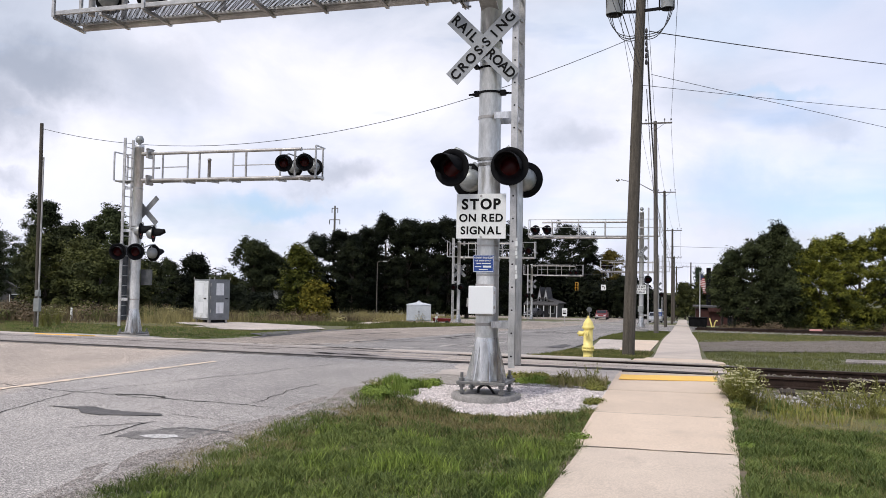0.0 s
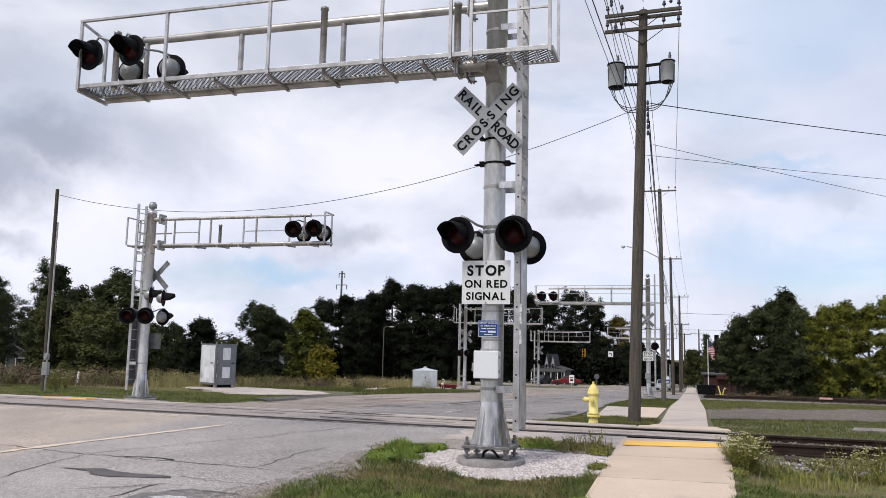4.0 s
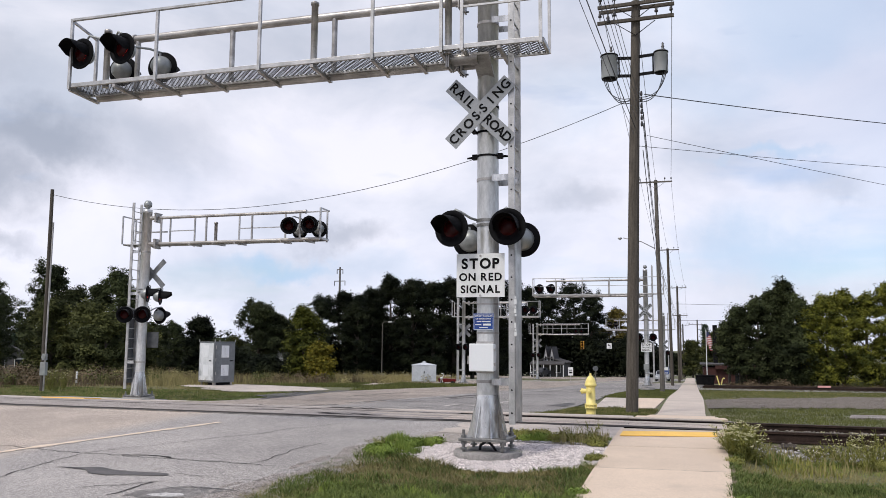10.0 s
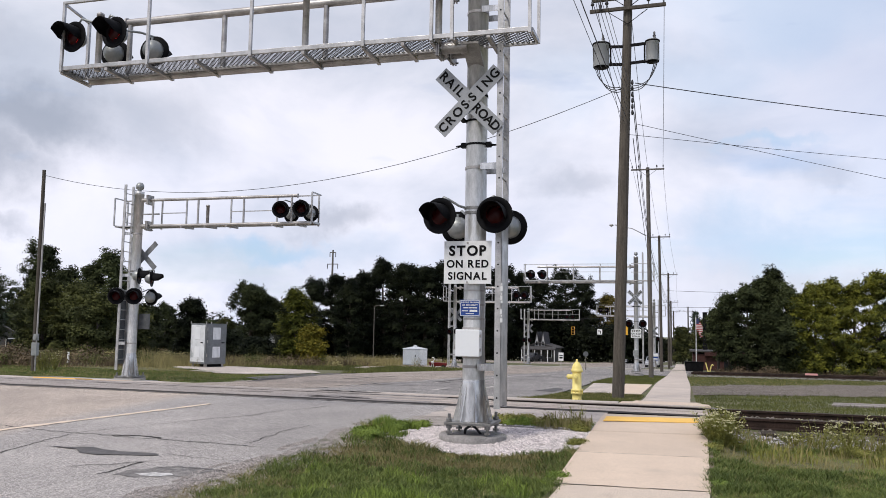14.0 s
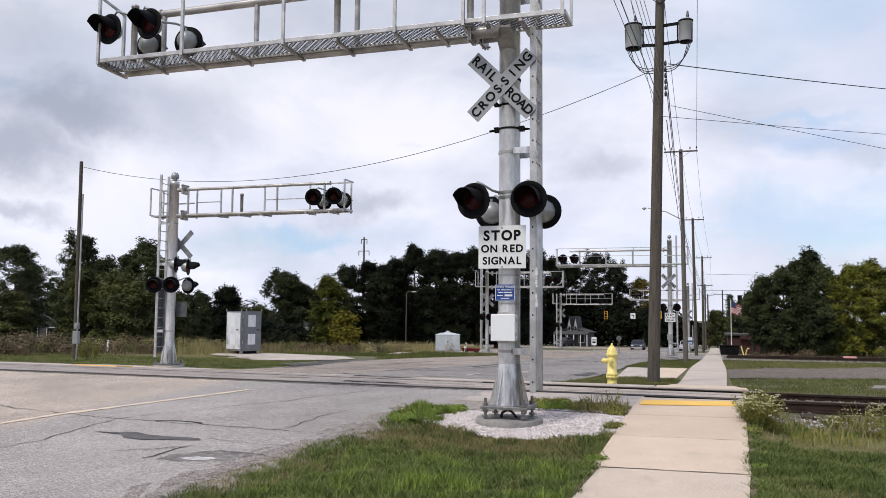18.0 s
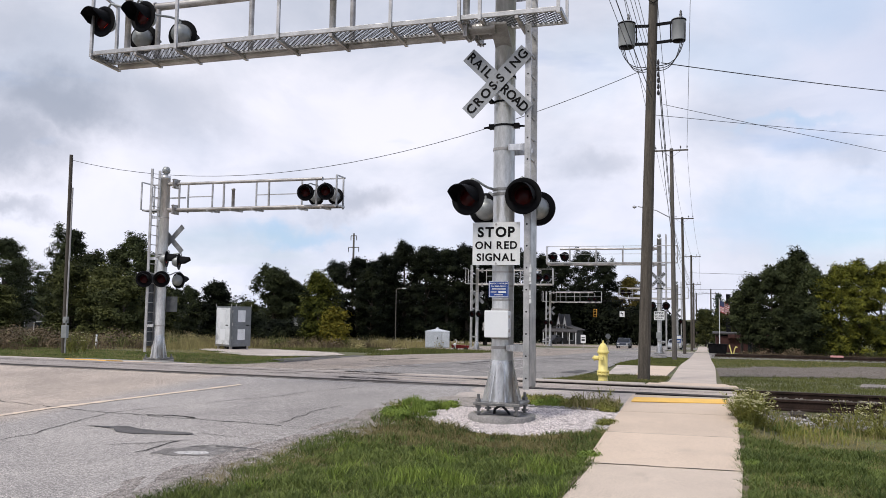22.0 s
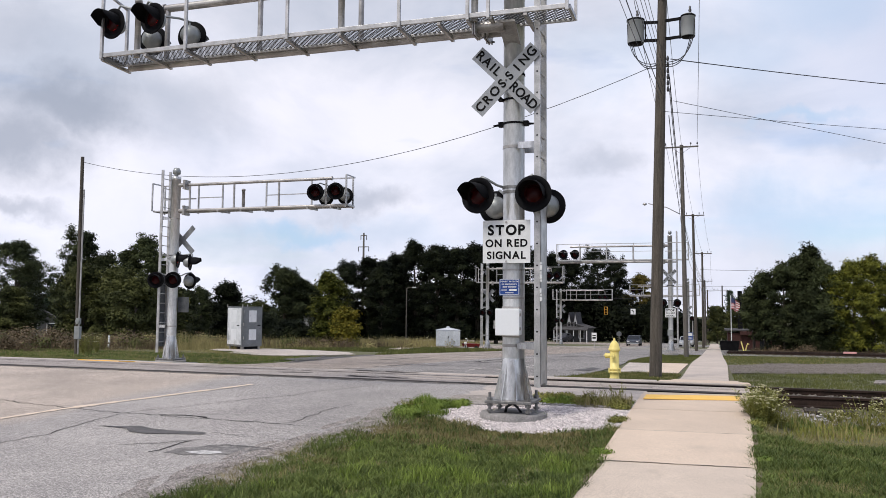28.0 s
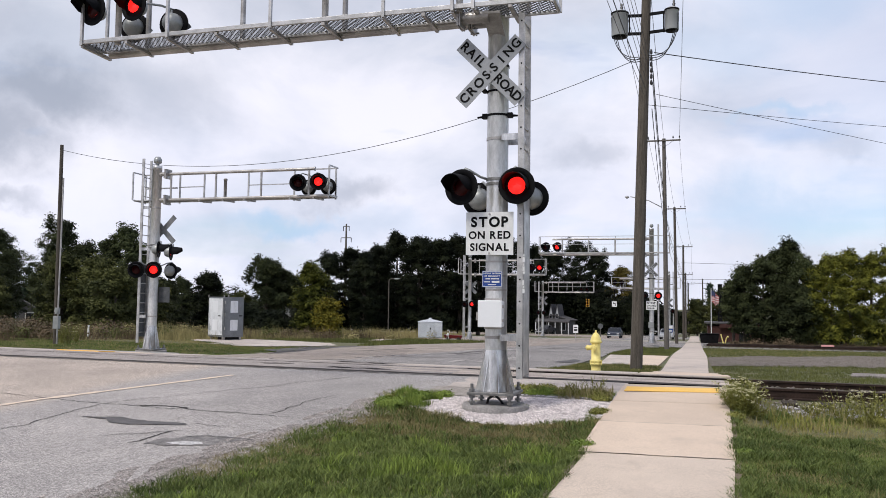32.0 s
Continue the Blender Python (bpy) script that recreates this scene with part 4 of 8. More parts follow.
def drive_far(x):
    return min(62.0, 34.0 + 1.55 * x) + 2.2 * noise.noise(Vector((x * 0.6, 5.0, 1.0))) + 1.0 * noise.noise(Vector((x * 2.2, 5.0, 1.0)))


dv = [0.42 + 0.4 * i for i in range(20)] + [8.5 + 1.5 * i for i in range(16)]
v = []
for x in dv:
    a, b = drive_near(x), drive_far(x)
    v += [(x, a + (b - a) * k / 8, level(a + (b - a) * k / 8, x) - 0.012) for k in range(9)]
structure("gravel_drive", Mesh().add(v, [(9 * i + k, 9 * i + 9 + k, 9 * i + 10 + k, 9 * i + k + 1) for i in range(len(dv) - 1) for k in range(8)]), DRIVE, "dark gravel drive beside the walk")
slab(3.6, 8.0, 22.4, 24.0, STREAK, APRON, 0.01, 0.3, 3.9, 8.4, 0.02)

# left side: walk, plate, apron before the cabinet
structure("crossing_apron", sheet(-34, -13.25, 17.45, 20.7, 0.004, 0.0, None, 8), CONCRETE_WORN, "worn pale concrete beside the far mast")
LEFT_WALK = tagged(new("pavement"), "pale concrete sidewalk across the street", "", "", "structure")
slab(-16.6, -14.6, 17.6, 19.9, CONCRETE, LEFT_WALK, 0.012, 0.0, None, None, 0.016)
slab(-18.2, -14.7, 19.92, 21.2, CONCRETE_GREY, LEFT_WALK, 0.012, 0.0, None, None, 0.014)
structure("warning_plate", sheet(-16.0, -14.7, 17.7, 18.35, 0.04, 0.03), YELLOW_PLATE, "yellow tactile warning strip on the walk")
structure("cabinet_apron", blot([(-24.6, 36.5), (-23.0, 34.6), (-21.0, 33.4), (-20.3, 31.4), (-19.0, 30.9), (-17.9, 29.6), (-16.7, 30.2), (-15.7, 32.3), (-15.6, 34.6), (-17.4, 37.7), (-20.5, 40.5), (-24, 42.5), (-26, 41)], 0.01, 12.0, 0.2), CONCRETE_WORN, "cracked concrete apron by the cabinet")
structure("cabinet_drive", blot([(-15.0, 32.5), (-14.0, 27.5), (-13.8, 36.5), (-15.4, 35.2)], -0.006, 14.0, 0.12), PATCH, "dark asphalt drive to the cabinet")
structure("dirt_patch", blot([(-12.95, 23.2), (-13.45, 25.0), (-14.9, 26.6), (-15.3, 29.6), (-15.6, 33.6), (-14.2, 31.2), (-13.45, 26.9)], 0.006, 15.0, 0.12), PATCH, "dark dirt washed over the road edge")
structure("far_walk", blot([(-19.8, 47.9), (-21.6, 53.5), (-24.9, 66.0), (-23.3, 66.0), (-20.6, 55.0), (-18.5, 47.4)], 0.03, 16.0, 0.1), CONCRETE_FAR, "pale concrete strip along the far kerb")
structure("far_kerb", sheet(-60, 1.0, 84.0, 85.2, 0.1, 0.12, None, 8), CONCRETE_GREY, "pale kerb and walk across the junction")

# railway: rails on a slightly skewed line
TRACK_TILT = -0.030


def track_y(x, off=0.0):
    return 14.82 + TRACK_TILT * x + off


RAIL_PROFILE = [(-0.07, 0), (0.07, 0), (0.07, 0.012), (0.012, 0.03), (0.01, 0.125), (0.036, 0.14), (0.036, 0.172), (0.03, 0.18), (-0.03, 0.18), (-0.036, 0.172), (-0.036, 0.14), (-0.01, 0.125), (-0.012, 0.03), (-0.07, 0.012)]


def rail_bar(a, b):
    a, b = Vector(a), Vector(b)
    d = (b - a).normalized()
    side = Vector((d.y, -d.x, 0)).normalized()
    gm = Mesh()
    n = len(RAIL_PROFILE)
    v = [p + side * q + Vector((0, 0, h - 0.18)) for p in (a, b) for q, h in RAIL_PROFILE]
    for i in range(n):
        gm.add(v, [(i, (i + 1) % n, n + (i + 1) % n, n + i)], False, 1 if i in (6, 7, 8) else 0)
    gm.add(v, [tuple(range(n))[::-1], tuple(range(n, 2 * n))])
    return gm


def railway(name, label, ends, top, ties_at, ground_at):
    tr = tagged(new(name), label, "", "", "structure")
    (xa, ya), (xb, yb) = ends
    d = Vector((xb - xa, yb - ya)).normalized()
    s = Vector((-d.y, d.x))
    for k in (0, 1):
        o = s * 1.5 * k
        part("rail", rail_bar((xa + o.x, ya + o.y, top(xa)), (xb + o.x, yb + o.y, top(xb))), [RAIL_SIDE, RAIL_TOP], tr)
    me = Mesh().box(-1.3, 1.3, -0.11, 0.11, -0.16, 0).data("tie", TIE)
    for u in ties_at:
        p = Vector((xa, ya)) + d * u + s * 0.75
        part("tie", me, [], tr, "", 0, Matrix.Translation((p.x, p.y, top(p.x) - 0.185)) @ Matrix.Rotation(math.atan2(s.y, s.x) + random.uniform(-0.02, 0.02), 4, "Z"))
    return tr


railway("railway_track", "rusty rails across the street on old ties", ((-70, track_y(-70)), (60, track_y(60))), lambda x: 0.215,
                 [70.9 + 0.56 * i for i in range(40)] + [12 + 0.56 * i for i in range(75)], None)
railway("railway_track", "rusty rails beyond the gravel drive", ((70, 68.9 - 0.1 * 70), (0.9, 68.9 - 0.09)), lambda x: level(69) + 0.25 + 0.006 * x, [36 + 0.6 * i for i in range(55)], None)
structure("ballast_bank", Mesh().add([(0.55, 68.0, level(68) - 0.03), (70, 61.2, level(68) - 0.03), (70, 61.6, level(69) + 0.42), (0.55, 68.55, level(69) + 0.03), (70, 64.4, level(69) + 0.42), (0.55, 71.2, level(69) + 0.03)], [(0, 1, 2, 3), (3, 2, 4, 5)]), DARK_BED, "dark ballast under the second track")

# crossing planks by the walk, asphalt with open flangeways in the street
CROSSING = tagged(new("crossing_deck"), "grey weathered timber crossing deck between the rails", "", "", "structure")
plank_mesh = [Mesh().box(-w, w, -0.125, 0.125, -0.1, 0).data("plank", TIMBER) for w in (1.15, 0.85, 1.4)]
for row, off in enumerate((0.28, 0.54, 0.80, 1.06, 1.80)):
    x, k = 0.62 - 0.03 * row, row % 3
    while x > -4.4:
        w = (1.15, 0.85, 1.4)[k % 3]
        part("plank", plank_mesh[k % 3], [], CROSSING, "", 0, Matrix.Translation((x - w, track_y(x - w, off), 0.212 + random.uniform(-0.008, 0.004))) @ Matrix.Rotation(math.atan(TRACK_TILT) + random.uniform(-0.004, 0.004), 4, "Z"))
        x -= 2 * w + 0.015
        k += 1


def strip(x0, x1, o0, o1, z):
    n = 14
    v = []
    for i in range(n + 1):
        x = x0 + (x1 - x0) * i / n
        v += [(x, track_y(x, o0) + 0.02 * noise.noise(Vector((x * 2, o0, 1))), z), (x, track_y(x, o1) + 0.02 * noise.noise(Vector((x * 2, o1, 1))), z)]
    return Mesh().add(v, [(2 * i, 2 * i + 2, 2 * i + 3, 2 * i + 1) for i in range(n)])


structure("crossing_surface", strip(-18.4, -4.5, -0.30, 1.95, 0.209), BROKEN, "patched asphalt between the rails")
structure("crossing_surface", strip(-18.4, -4.5, 1.38, 1.62, 0.2175), BROKEN, "asphalt spread over the far rail")
for o, fw, gm_ in ((-0.13, 0.10, TAR), (1.43, 0.02, BROKEN_DARK)):
    structure("flangeway", strip(-34.0, -4.5, o - fw, o + fw, 0.213), gm_, "dark open groove beside the rail")
for o, fw in ((-0.10, 0.07), (0.085, 0.045), (1.43, 0.03)):
    structure("flangeway", strip(-4.5, 0.66, o - fw, o + fw, 0.2135), TAR, "dark open groove beside the rail")
for k, (x, o, w, d) in enumerate(((-6.6, 0.5, 0.8, 0.12), (-8.6, 0.85, 0.45, 0.1), (-7.0, 1.9, 0.8, 0.07))):
    structure("road_patch", blot([(x - w, track_y(x, o)), (x - w * 0.3, track_y(x, o + d)), (x + w * 0.8, track_y(x, o + d * 0.7)), (x + w, track_y(x, o - d)), (x - w * 0.4, track_y(x, o - d * 0.8))], 0.016, 20.0 + k, 0.25), BROKEN_DARK, "dark broken patch by the rails")
structure("apron_edge", sheet(lambda y: -4.0 + wob(y * 3, 6.1, 0.3), -2.75, 12.2, 13.1, 0.002, 0.0, None, 4), GRIT_SOIL, "gritty soil before the concrete strip")
structure("apron_edge", sheet(-2.75, -1.14, 12.45, 13.1, 0.002, 0.0, None, 4), DARK_BED, "gritty soil before the concrete strip")
structure("crossing_apron", sheet(lambda y: -3.95 + wob(y * 3, 6.1, 0.3), lambda y: -1.14, 13.05, 14.72, 0.007, 0.0, None, 3), CONCRETE_WORN, "worn concrete strip before the rails")
structure("crossing_apron", sheet(-15.0, -1.14, 16.75, 17.5, 0.004, 0.0, None, 6), CONCRETE_WORN, "worn concrete strip behind the rails")


# ---------------------------------------------------------------- crossing signals
LENSES = {"L": [], "R": []}
DISC = Mesh().lathe([(0.0, 0.012), (0.254, 0.012), (0.254, -0.004), (0.246, -0.006), (0.165, -0.006), (0.165, 0.0), (0.0, 0.0)], 32, 0, Matrix.Rotation(radians(-90), 4, "X"))
DISC = DISC.data("background_disc", BLACK)
SHELL_MESH = Mesh().lathe([(0.165, 0.012), (0.168, 0.05), (0.15, 0.13), (0.11, 0.19), (0.05, 0.215), (0.0, 0.22)], 24, 0, Matrix.Rotation(radians(-90), 4, "X")).rod((0, 0.1, 0.1), (0, 0.1, 0.2), 0.018, mat=0).data("housing", SHELL)


def visor_mesh():
    gm = Mesh()
    n, v = 20, []
    for yy, r, tilt in ((0.0, 0.172, 0), (-0.15, 0.172, -0.004), (-0.32, 0.165, -0.016)):
        for i in range(n + 1):
            span = 1.0 if yy == 0 else (0.94 if yy > -0.2 else 0.60)
            a = math.pi / 2 + (i / n - 0.5) * math.pi * 1.25 * span
            v.append((r * math.cos(a), yy, r * math.sin(a) + tilt))
    f = [(k * (n + 1) + i, k * (n + 1) + i + 1, (k + 1) * (n + 1) + i + 1, (k + 1) * (n + 1) + i) for k in range(2) for i in range(n)]
    gm.add(v, f, True)
    inner = [(x * 0.965, yy, z * 0.965) for x, yy, z in v]
    gm.add(inner, [q[::-1] for q in f], True)
    k = 2 * (n + 1)
    both = v + inner
    gm.add(both, [(k + i, k + i + 1, len(v) + k + i + 1, len(v) + k + i) for i in range(n)])
    return gm.data("visor", BLACK)


VISOR = visor_mesh()
gl = Mesh()
for sgn, mi in ((-1, 0), (1, 1)):
    prof = [(0.0, 0.03), (0.04, 0.027), (0.08, 0.018), (0.118, 0.004), (0.12, 0.0)]
    gl.lathe(prof[::-1], 24, mi, Matrix.Rotation(radians(90 if sgn < 0 else -90), 4, "X"))
LENS_MESH = gl.data("lens", LENS_OFF, LENS_ON)


def flasher(parent, x, y, z, aim, phase=None, size=1.0):
    """One flashing lamp: black disc, shell, visor and a lens that turns its lit face to the front."""
    body = part("flashing_light", DISC, [], parent, "round black flashing light", 0, pose(x, y, z, 0, 0, aim) @ Matrix.Scale(size, 4))
    part("housing", SHELL_MESH, [], body)
    part("visor", VISOR, [], body)
    lens = part("lens", LENS_MESH, [], body, "red lens", 0, Matrix.Translation((0, -0.001, 0)))
    if phase:
        LENSES[phase].append(lens)
    return body


def crossbuck(parent, y, z, face, words, x=0.0, half=0.61, wide=0.114):
    """Crossed blades on the mast, CROSSING in front."""
    for k, (ang, name) in enumerate(((45, "CROSSING"), (-45, "RAILROAD"))):
        yy = y - face * (0.014 if k else 0.0)
        rot = Matrix.Translation((-0.06 if words else x, yy, z - (0.03 if words else 0))) @ Matrix.Rotation(radians(-ang), 4, "Y")
        m = Mesh().box(-half, half, -0.002, 0.002, -wide, wide)
        m.box(-half, half, 0.003 * -face - 0.001, 0.003 * -face + 0.001, -wide, wide, 1)
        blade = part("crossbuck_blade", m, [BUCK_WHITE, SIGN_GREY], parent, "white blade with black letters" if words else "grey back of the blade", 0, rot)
        if words:
            spots = [(i - 3.5) * 0.150 for i in range(8)] if k == 0 else [-0.53, -0.40, -0.285, -0.185, 0.165, 0.285, 0.41, 0.535]
            lettering(name, 0.182, INK, blade, Matrix.Translation((0, -0.0055, 0)), 0.0045, 0.1, spots)
            part("blade_bolt", Mesh().rod((0, -0.004, 0), (0, -0.014, 0), 0.014, n=8), BOLT, blade)


def cantilever(name, at, arm, deck, s, f, label, mast_top, lamps, words, near=True, buck_z=4.77, grate=True, grow=0.0, spec=None, lamp_size=1.0):
    """A tubular mast with a walkway arm over the road. s: the arm's side in x, f: the walkway's side in y; deck: its height. spec: what one signal has of its own."""
    spec = spec or {}
    deck, mast_top, buck_z = deck + grow, mast_top + grow, buck_z + grow
    lamps = [(x, y, z + grow, aim, phase) for x, y, z, aim, phase in lamps]
    t = thing(name, Matrix.Translation(at), label, "railroad signal", "crossing signals")
    n = 32 if near else 10
    k0 = 1.0 if words else (0.94 if near else 0.84)
    drop = spec.get("drop", 0.0)
    # foundation and base
    m = Mesh().lathe([(0.47, -0.08), (0.47, 0.03), (0.45, 0.05), (0.0, 0.05)], 28)
    part("footing", m, FOOTING, t, "round concrete footing")
    if near:
        for sx in (-1, 1):
            for sy in (-1, 1):
                m = Mesh().rod((sx * 0.27, sy * 0.27, 0.04), (sx * 0.27, sy * 0.27, 0.34 - drop), 0.022, n=8)
                for nz, nh, nr in ((0.075, 0.03, 0.05), (0.145, 0.04, 0.046), (0.235, 0.035, 0.046)):
                    if nz - drop > 0.05:
                        m.rod((sx * 0.27, sy * 0.27, nz - drop), (sx * 0.27, sy * 0.27, nz - drop + nh), nr, n=6, smooth=False)
                part("anchor_bolt", m, BOLT, t, "thick anchor bolt with nuts")
        if not drop:
            part("cable", Mesh().tube([(-0.1, -0.05, 0.05), (-0.08, -0.09, 0.12), (0.02, -0.1, 0.19)], 0.02).tube([(0.12, -0.03, 0.05), (0.08, -0.08, 0.12), (-0.01, -0.06, 0.19)], 0.018), WIRE, t)
    part("base_plate", Mesh().box(-0.33, 0.33, -0.33, 0.33, 0.19 - drop, 0.23 - drop), BOLT, t, "", 0.006)
    for k in range(8):
        a = radians(45 * k + 22.5)
        c, q = math.cos(a), math.sin(a)
        p = [(c * 0.13, q * 0.13, 0.23 - drop), (c * 0.285 * k0, q * 0.285 * k0, 0.23 - drop), (c * 0.275 * k0, q * 0.275 * k0, 0.27 - drop), (c * 0.17 * k0, q * 0.17 * k0, 0.70), (c * 0.13, q * 0.13, 0.70)]
        o = Vector((-q, c, 0)) * 0.008
        v = [Vector(x) + o for x in p] + [Vector(x) - o for x in p]
        part("gusset", Mesh().add(v, [(0, 1, 2, 3, 4), (9, 8, 7, 6, 5)] + [(i, 5 + i, 5 + (i + 1) % 5, (i + 1) % 5) for i in range(5)]), BASE_STEEL, t)
    part("base_sleeve", Mesh().lathe([(0.212 * k0, 0.23 - drop), (0.19 * k0, 0.45), (0.166 * k0, 0.72), (0.158 * k0, 0.80)], n), BASE_STEEL, t, "shiny base sleeve with weld stains")
    part("mast", Mesh().lathe([(0.155 * k0, 0.23 - drop), (0.154 * k0, 3.5), (0.151 * k0, mast_top - 0.12), (0.154 * k0, mast_top - 0.12), (0.154 * k0, mast_top), (0.0, mast_top + 0.02)], n), MAST, t, "tall galvanised tubular mast")
    part("mast_cap", Mesh().lathe([(0.05, mast_top), (0.05, mast_top + 0.06), (0.12, mast_top + 0.10), (0.13, mast_top + 0.2), (0.08, mast_top + 0.29), (0, mast_top + 0.3)], 14, 0), SHELL, t, "round bell housing")
    # arm: two chords behind the walkway
    tip = s * arm
    low, up = deck - (0.01 if near else 0.075), deck + spec.get("up", 1.0)
    rail_h = spec.get("rail", 1.12)
    cr = spec.get("chord", 0.066 if words else 0.046)
    part("lower_chord", Mesh().rod((s * 0.12, 0, low), (tip - s * (0.07 if near and words else 0.0), 0, low), cr, n=16), GALV, t)
    up_end = spec.get("up_end", arm - 0.85)
    m = Mesh().rod((s * 0.12, 0, up), (s * up_end, 0, up), cr * 0.95, n=16)
    if near:
        m.rod((s * up_end, 0, up), (s * (up_end + 0.03), 0, up), cr * 1.25, n=16)
    part("upper_chord", m, GALV, t)
    for hz in (low, up):
        fx = 0.36
        clamp = Mesh().rod((s * 0.1, 0, hz), (s * fx, 0, hz), cr * 1.35, n=16)
        for e in (fx, fx + 0.04):
            clamp.box(min(s * e, s * (e + 0.02)), max(s * e, s * (e + 0.02)), -0.15, 0.15, hz - 0.15, hz + 0.15)
        part("clamp", clamp, GALV, t, "bolted arm clamp with flanges")
        for by in (-0.12, 0.12):
            for bz in (-0.12, 0.12):
                part("flange_bolt", Mesh().rod((s * (fx - 0.035), by, hz + bz), (s * (fx + 0.095), by, hz + bz), 0.014, n=6), BOLT, t)
    for k in spec.get("struts", [2.42 + 1.79 * i for i in range(3)] if arm > 6.5 else [1.75 + 1.55 * i for i in range(3)]):
        if k < arm - 0.3:
            part("strut", Mesh().rod((s * k, 0, low), (s * k, 0, up), cr * 0.66, n=12), GALV, t)
    # walkway
    y0, y1 = (f * 0.62, f * (0.09 if near else 0.04))
    dz = deck + 0.02
    xr = -s * spec.get("cage", 1.2 if words and not near else 0.92)
    xa, xb = min(tip, xr), max(tip, xr)
    for yy, hh in ((y0, 0.035), (y1, 0.012)):
        part("deck_channel", Mesh().box(xa, xb, yy - 0.02, yy + 0.02, dz - 0.03, dz + hh), ALU, t, "", 0.004)
    for xx in (xa, xb):
        part("deck_channel", Mesh().box(xx - 0.02, xx + 0.02, min(y0, y1) + 0.02, max(y0, y1) - 0.02, dz - 0.03, dz + 0.03), ALU, t)
    m = Mesh()
    x = xa
    lo, hi = min(y0, y1) + 0.02, max(y0, y1) - 0.02
    if grate:
        st = 0.075 if near else 0.2
        w = 0.009
        d = hi - lo
        while x < xb + d:
            for sg in (1, -1):
                p0, p1 = Vector((x - (d if sg > 0 else 0), lo, 0)), Vector((x if sg > 0 else x - d, hi, 0))
                for e, o in ((p0, p1), (p1, p0)):
                    lim = xa if e.x < xa else (xb if e.x > xb else None)
                    if lim is not None:
                        e += (o - e) * ((lim - e.x) / (o.x - e.x)) if abs(o.x - e.x) > 1e-6 else Vector()
                if p0.x < xa - 0.01 or p1.x < xa - 0.01 or p0.x > xb + 0.01 or p1.x > xb + 0.01 or (p1 - p0).length < 0.02:
                    continue
                m.bar((p0.x, p0.y, dz), (p1.x, p1.y, dz), w, 0.008)
            x += st
        part("deck_grating", m, GRATE, t, "expanded metal grating")["kind"] = "stuff"
    # brackets below, posts and rails
    posts = spec.get("posts", [arm - 0.02, arm - 1.6, arm - 3.42, arm - 5.24, 0.55] if arm > 6.5 else [arm - 0.02, arm - 1.5, arm - 3.0, arm - 4.6, 0.55])
    posts = [s * p for p in posts if p > 0.1]
    for p in posts + [xr + s * 0.02]:
        part("rail_post", Mesh().bar((p, f * 0.645, dz - 0.06), (p, f * 0.645, dz + rail_h), 0.045, 0.04), ALU, t)
    for p in spec.get("brackets", [abs(p) for p in posts] + [arm - 0.75, arm - 2.5, arm - 4.3]):
        if p > 0.3:
            part("deck_bracket", Mesh().bar((s * p, f * 0.63, dz - 0.06), (s * p, -f * 0.06, dz - 0.085), 0.05, 0.05), GALV, t)
    last = min(abs(p) for p in posts)
    part("top_rail", Mesh().bar((tip, f * 0.645, dz + rail_h), (s * last, f * 0.645, dz + rail_h), 0.05, 0.035), ALU, t)
    for a, b in spec.get("mid", [(arm, 0.55)]):
        part("mid_rail", Mesh().bar((s * a, f * 0.645, dz + rail_h * 0.52), (s * b, f * 0.645, dz + rail_h * 0.52), 0.028, 0.028), ALU, t)
    if (words and not near) or (near and not words):
        for hz in (rail_h * 0.5, rail_h):
            part("cage_rail", Mesh().bar((s * 0.3, f * 0.645, dz + hz), (xr, f * 0.645, dz + hz), 0.042, 0.042), ALU, t)
    part("end_rail", Mesh().bar((tip, f * 0.645, dz + rail_h), (tip, f * 0.03, dz + rail_h * (0.9 if near and words else 1.0)), 0.035, 0.035).bar((tip, f * 0.03, dz), (tip, f * 0.03, dz + rail_h * (0.91 if near and words else 1.0)), 0.045, 0.045), ALU, t)
    part("end_rail", Mesh().bar((xr, f * 0.645, dz + rail_h), (xr, f * 0.03, dz + rail_h), 0.035, 0.035).bar((xr, f * 0.03, dz), (xr, f * 0.03, dz + rail_h), 0.04, 0.04), ALU, t)
    for p, h in spec.get("pipes", ()):
        part("lamp_pipe", Mesh().lathe([(0.05, dz - 0.05), (0.05, dz + h), (0.062, dz + h), (0.062, dz + h + 0.04), (0.03, dz + h + 0.06), (0, dz + h + 0.06)], 16, 0, Matrix.Translation((s * p, f * 0.52, 0))), GALV, t, "capped upright pipe")
    if near and words:
        # knuckle that carries the walkway's root: a stub with a flange and a plate back to the mast
        k = Mesh().rod((s * 0.05, f * 0.38, dz - 0.09), (s * 0.44, f * 0.38, dz - 0.09), 0.085, n=18)
        for e in (0.44, 0.47):
            k.box(min(s * e, s * (e + 0.02)), max(s * e, s * (e + 0.02)), f * 0.38 - 0.14, f * 0.38 + 0.14, dz - 0.23, dz + 0.05)
        part("knuckle", k, GALV, t, "stub tube with bolted flange")
        v = [(s * 0.12, f * 0.47, dz - 0.05), (-s * 0.12, f * 0.47, dz - 0.05), (-s * 0.12, f * 0.10, dz - 0.28), (s * 0.12, f * 0.10, dz - 0.28)]
        v += [(x_, y_ + 0.0, z_ - 0.03) for x_, y_, z_ in v]
        part("knuckle_plate", Mesh().add(v, [(0, 1, 2, 3), (7, 6, 5, 4), (0, 4, 5, 1), (1, 5, 6, 2), (2, 6, 7, 3), (3, 7, 4, 0)]), GALV, t, "sloping stiffener plate")
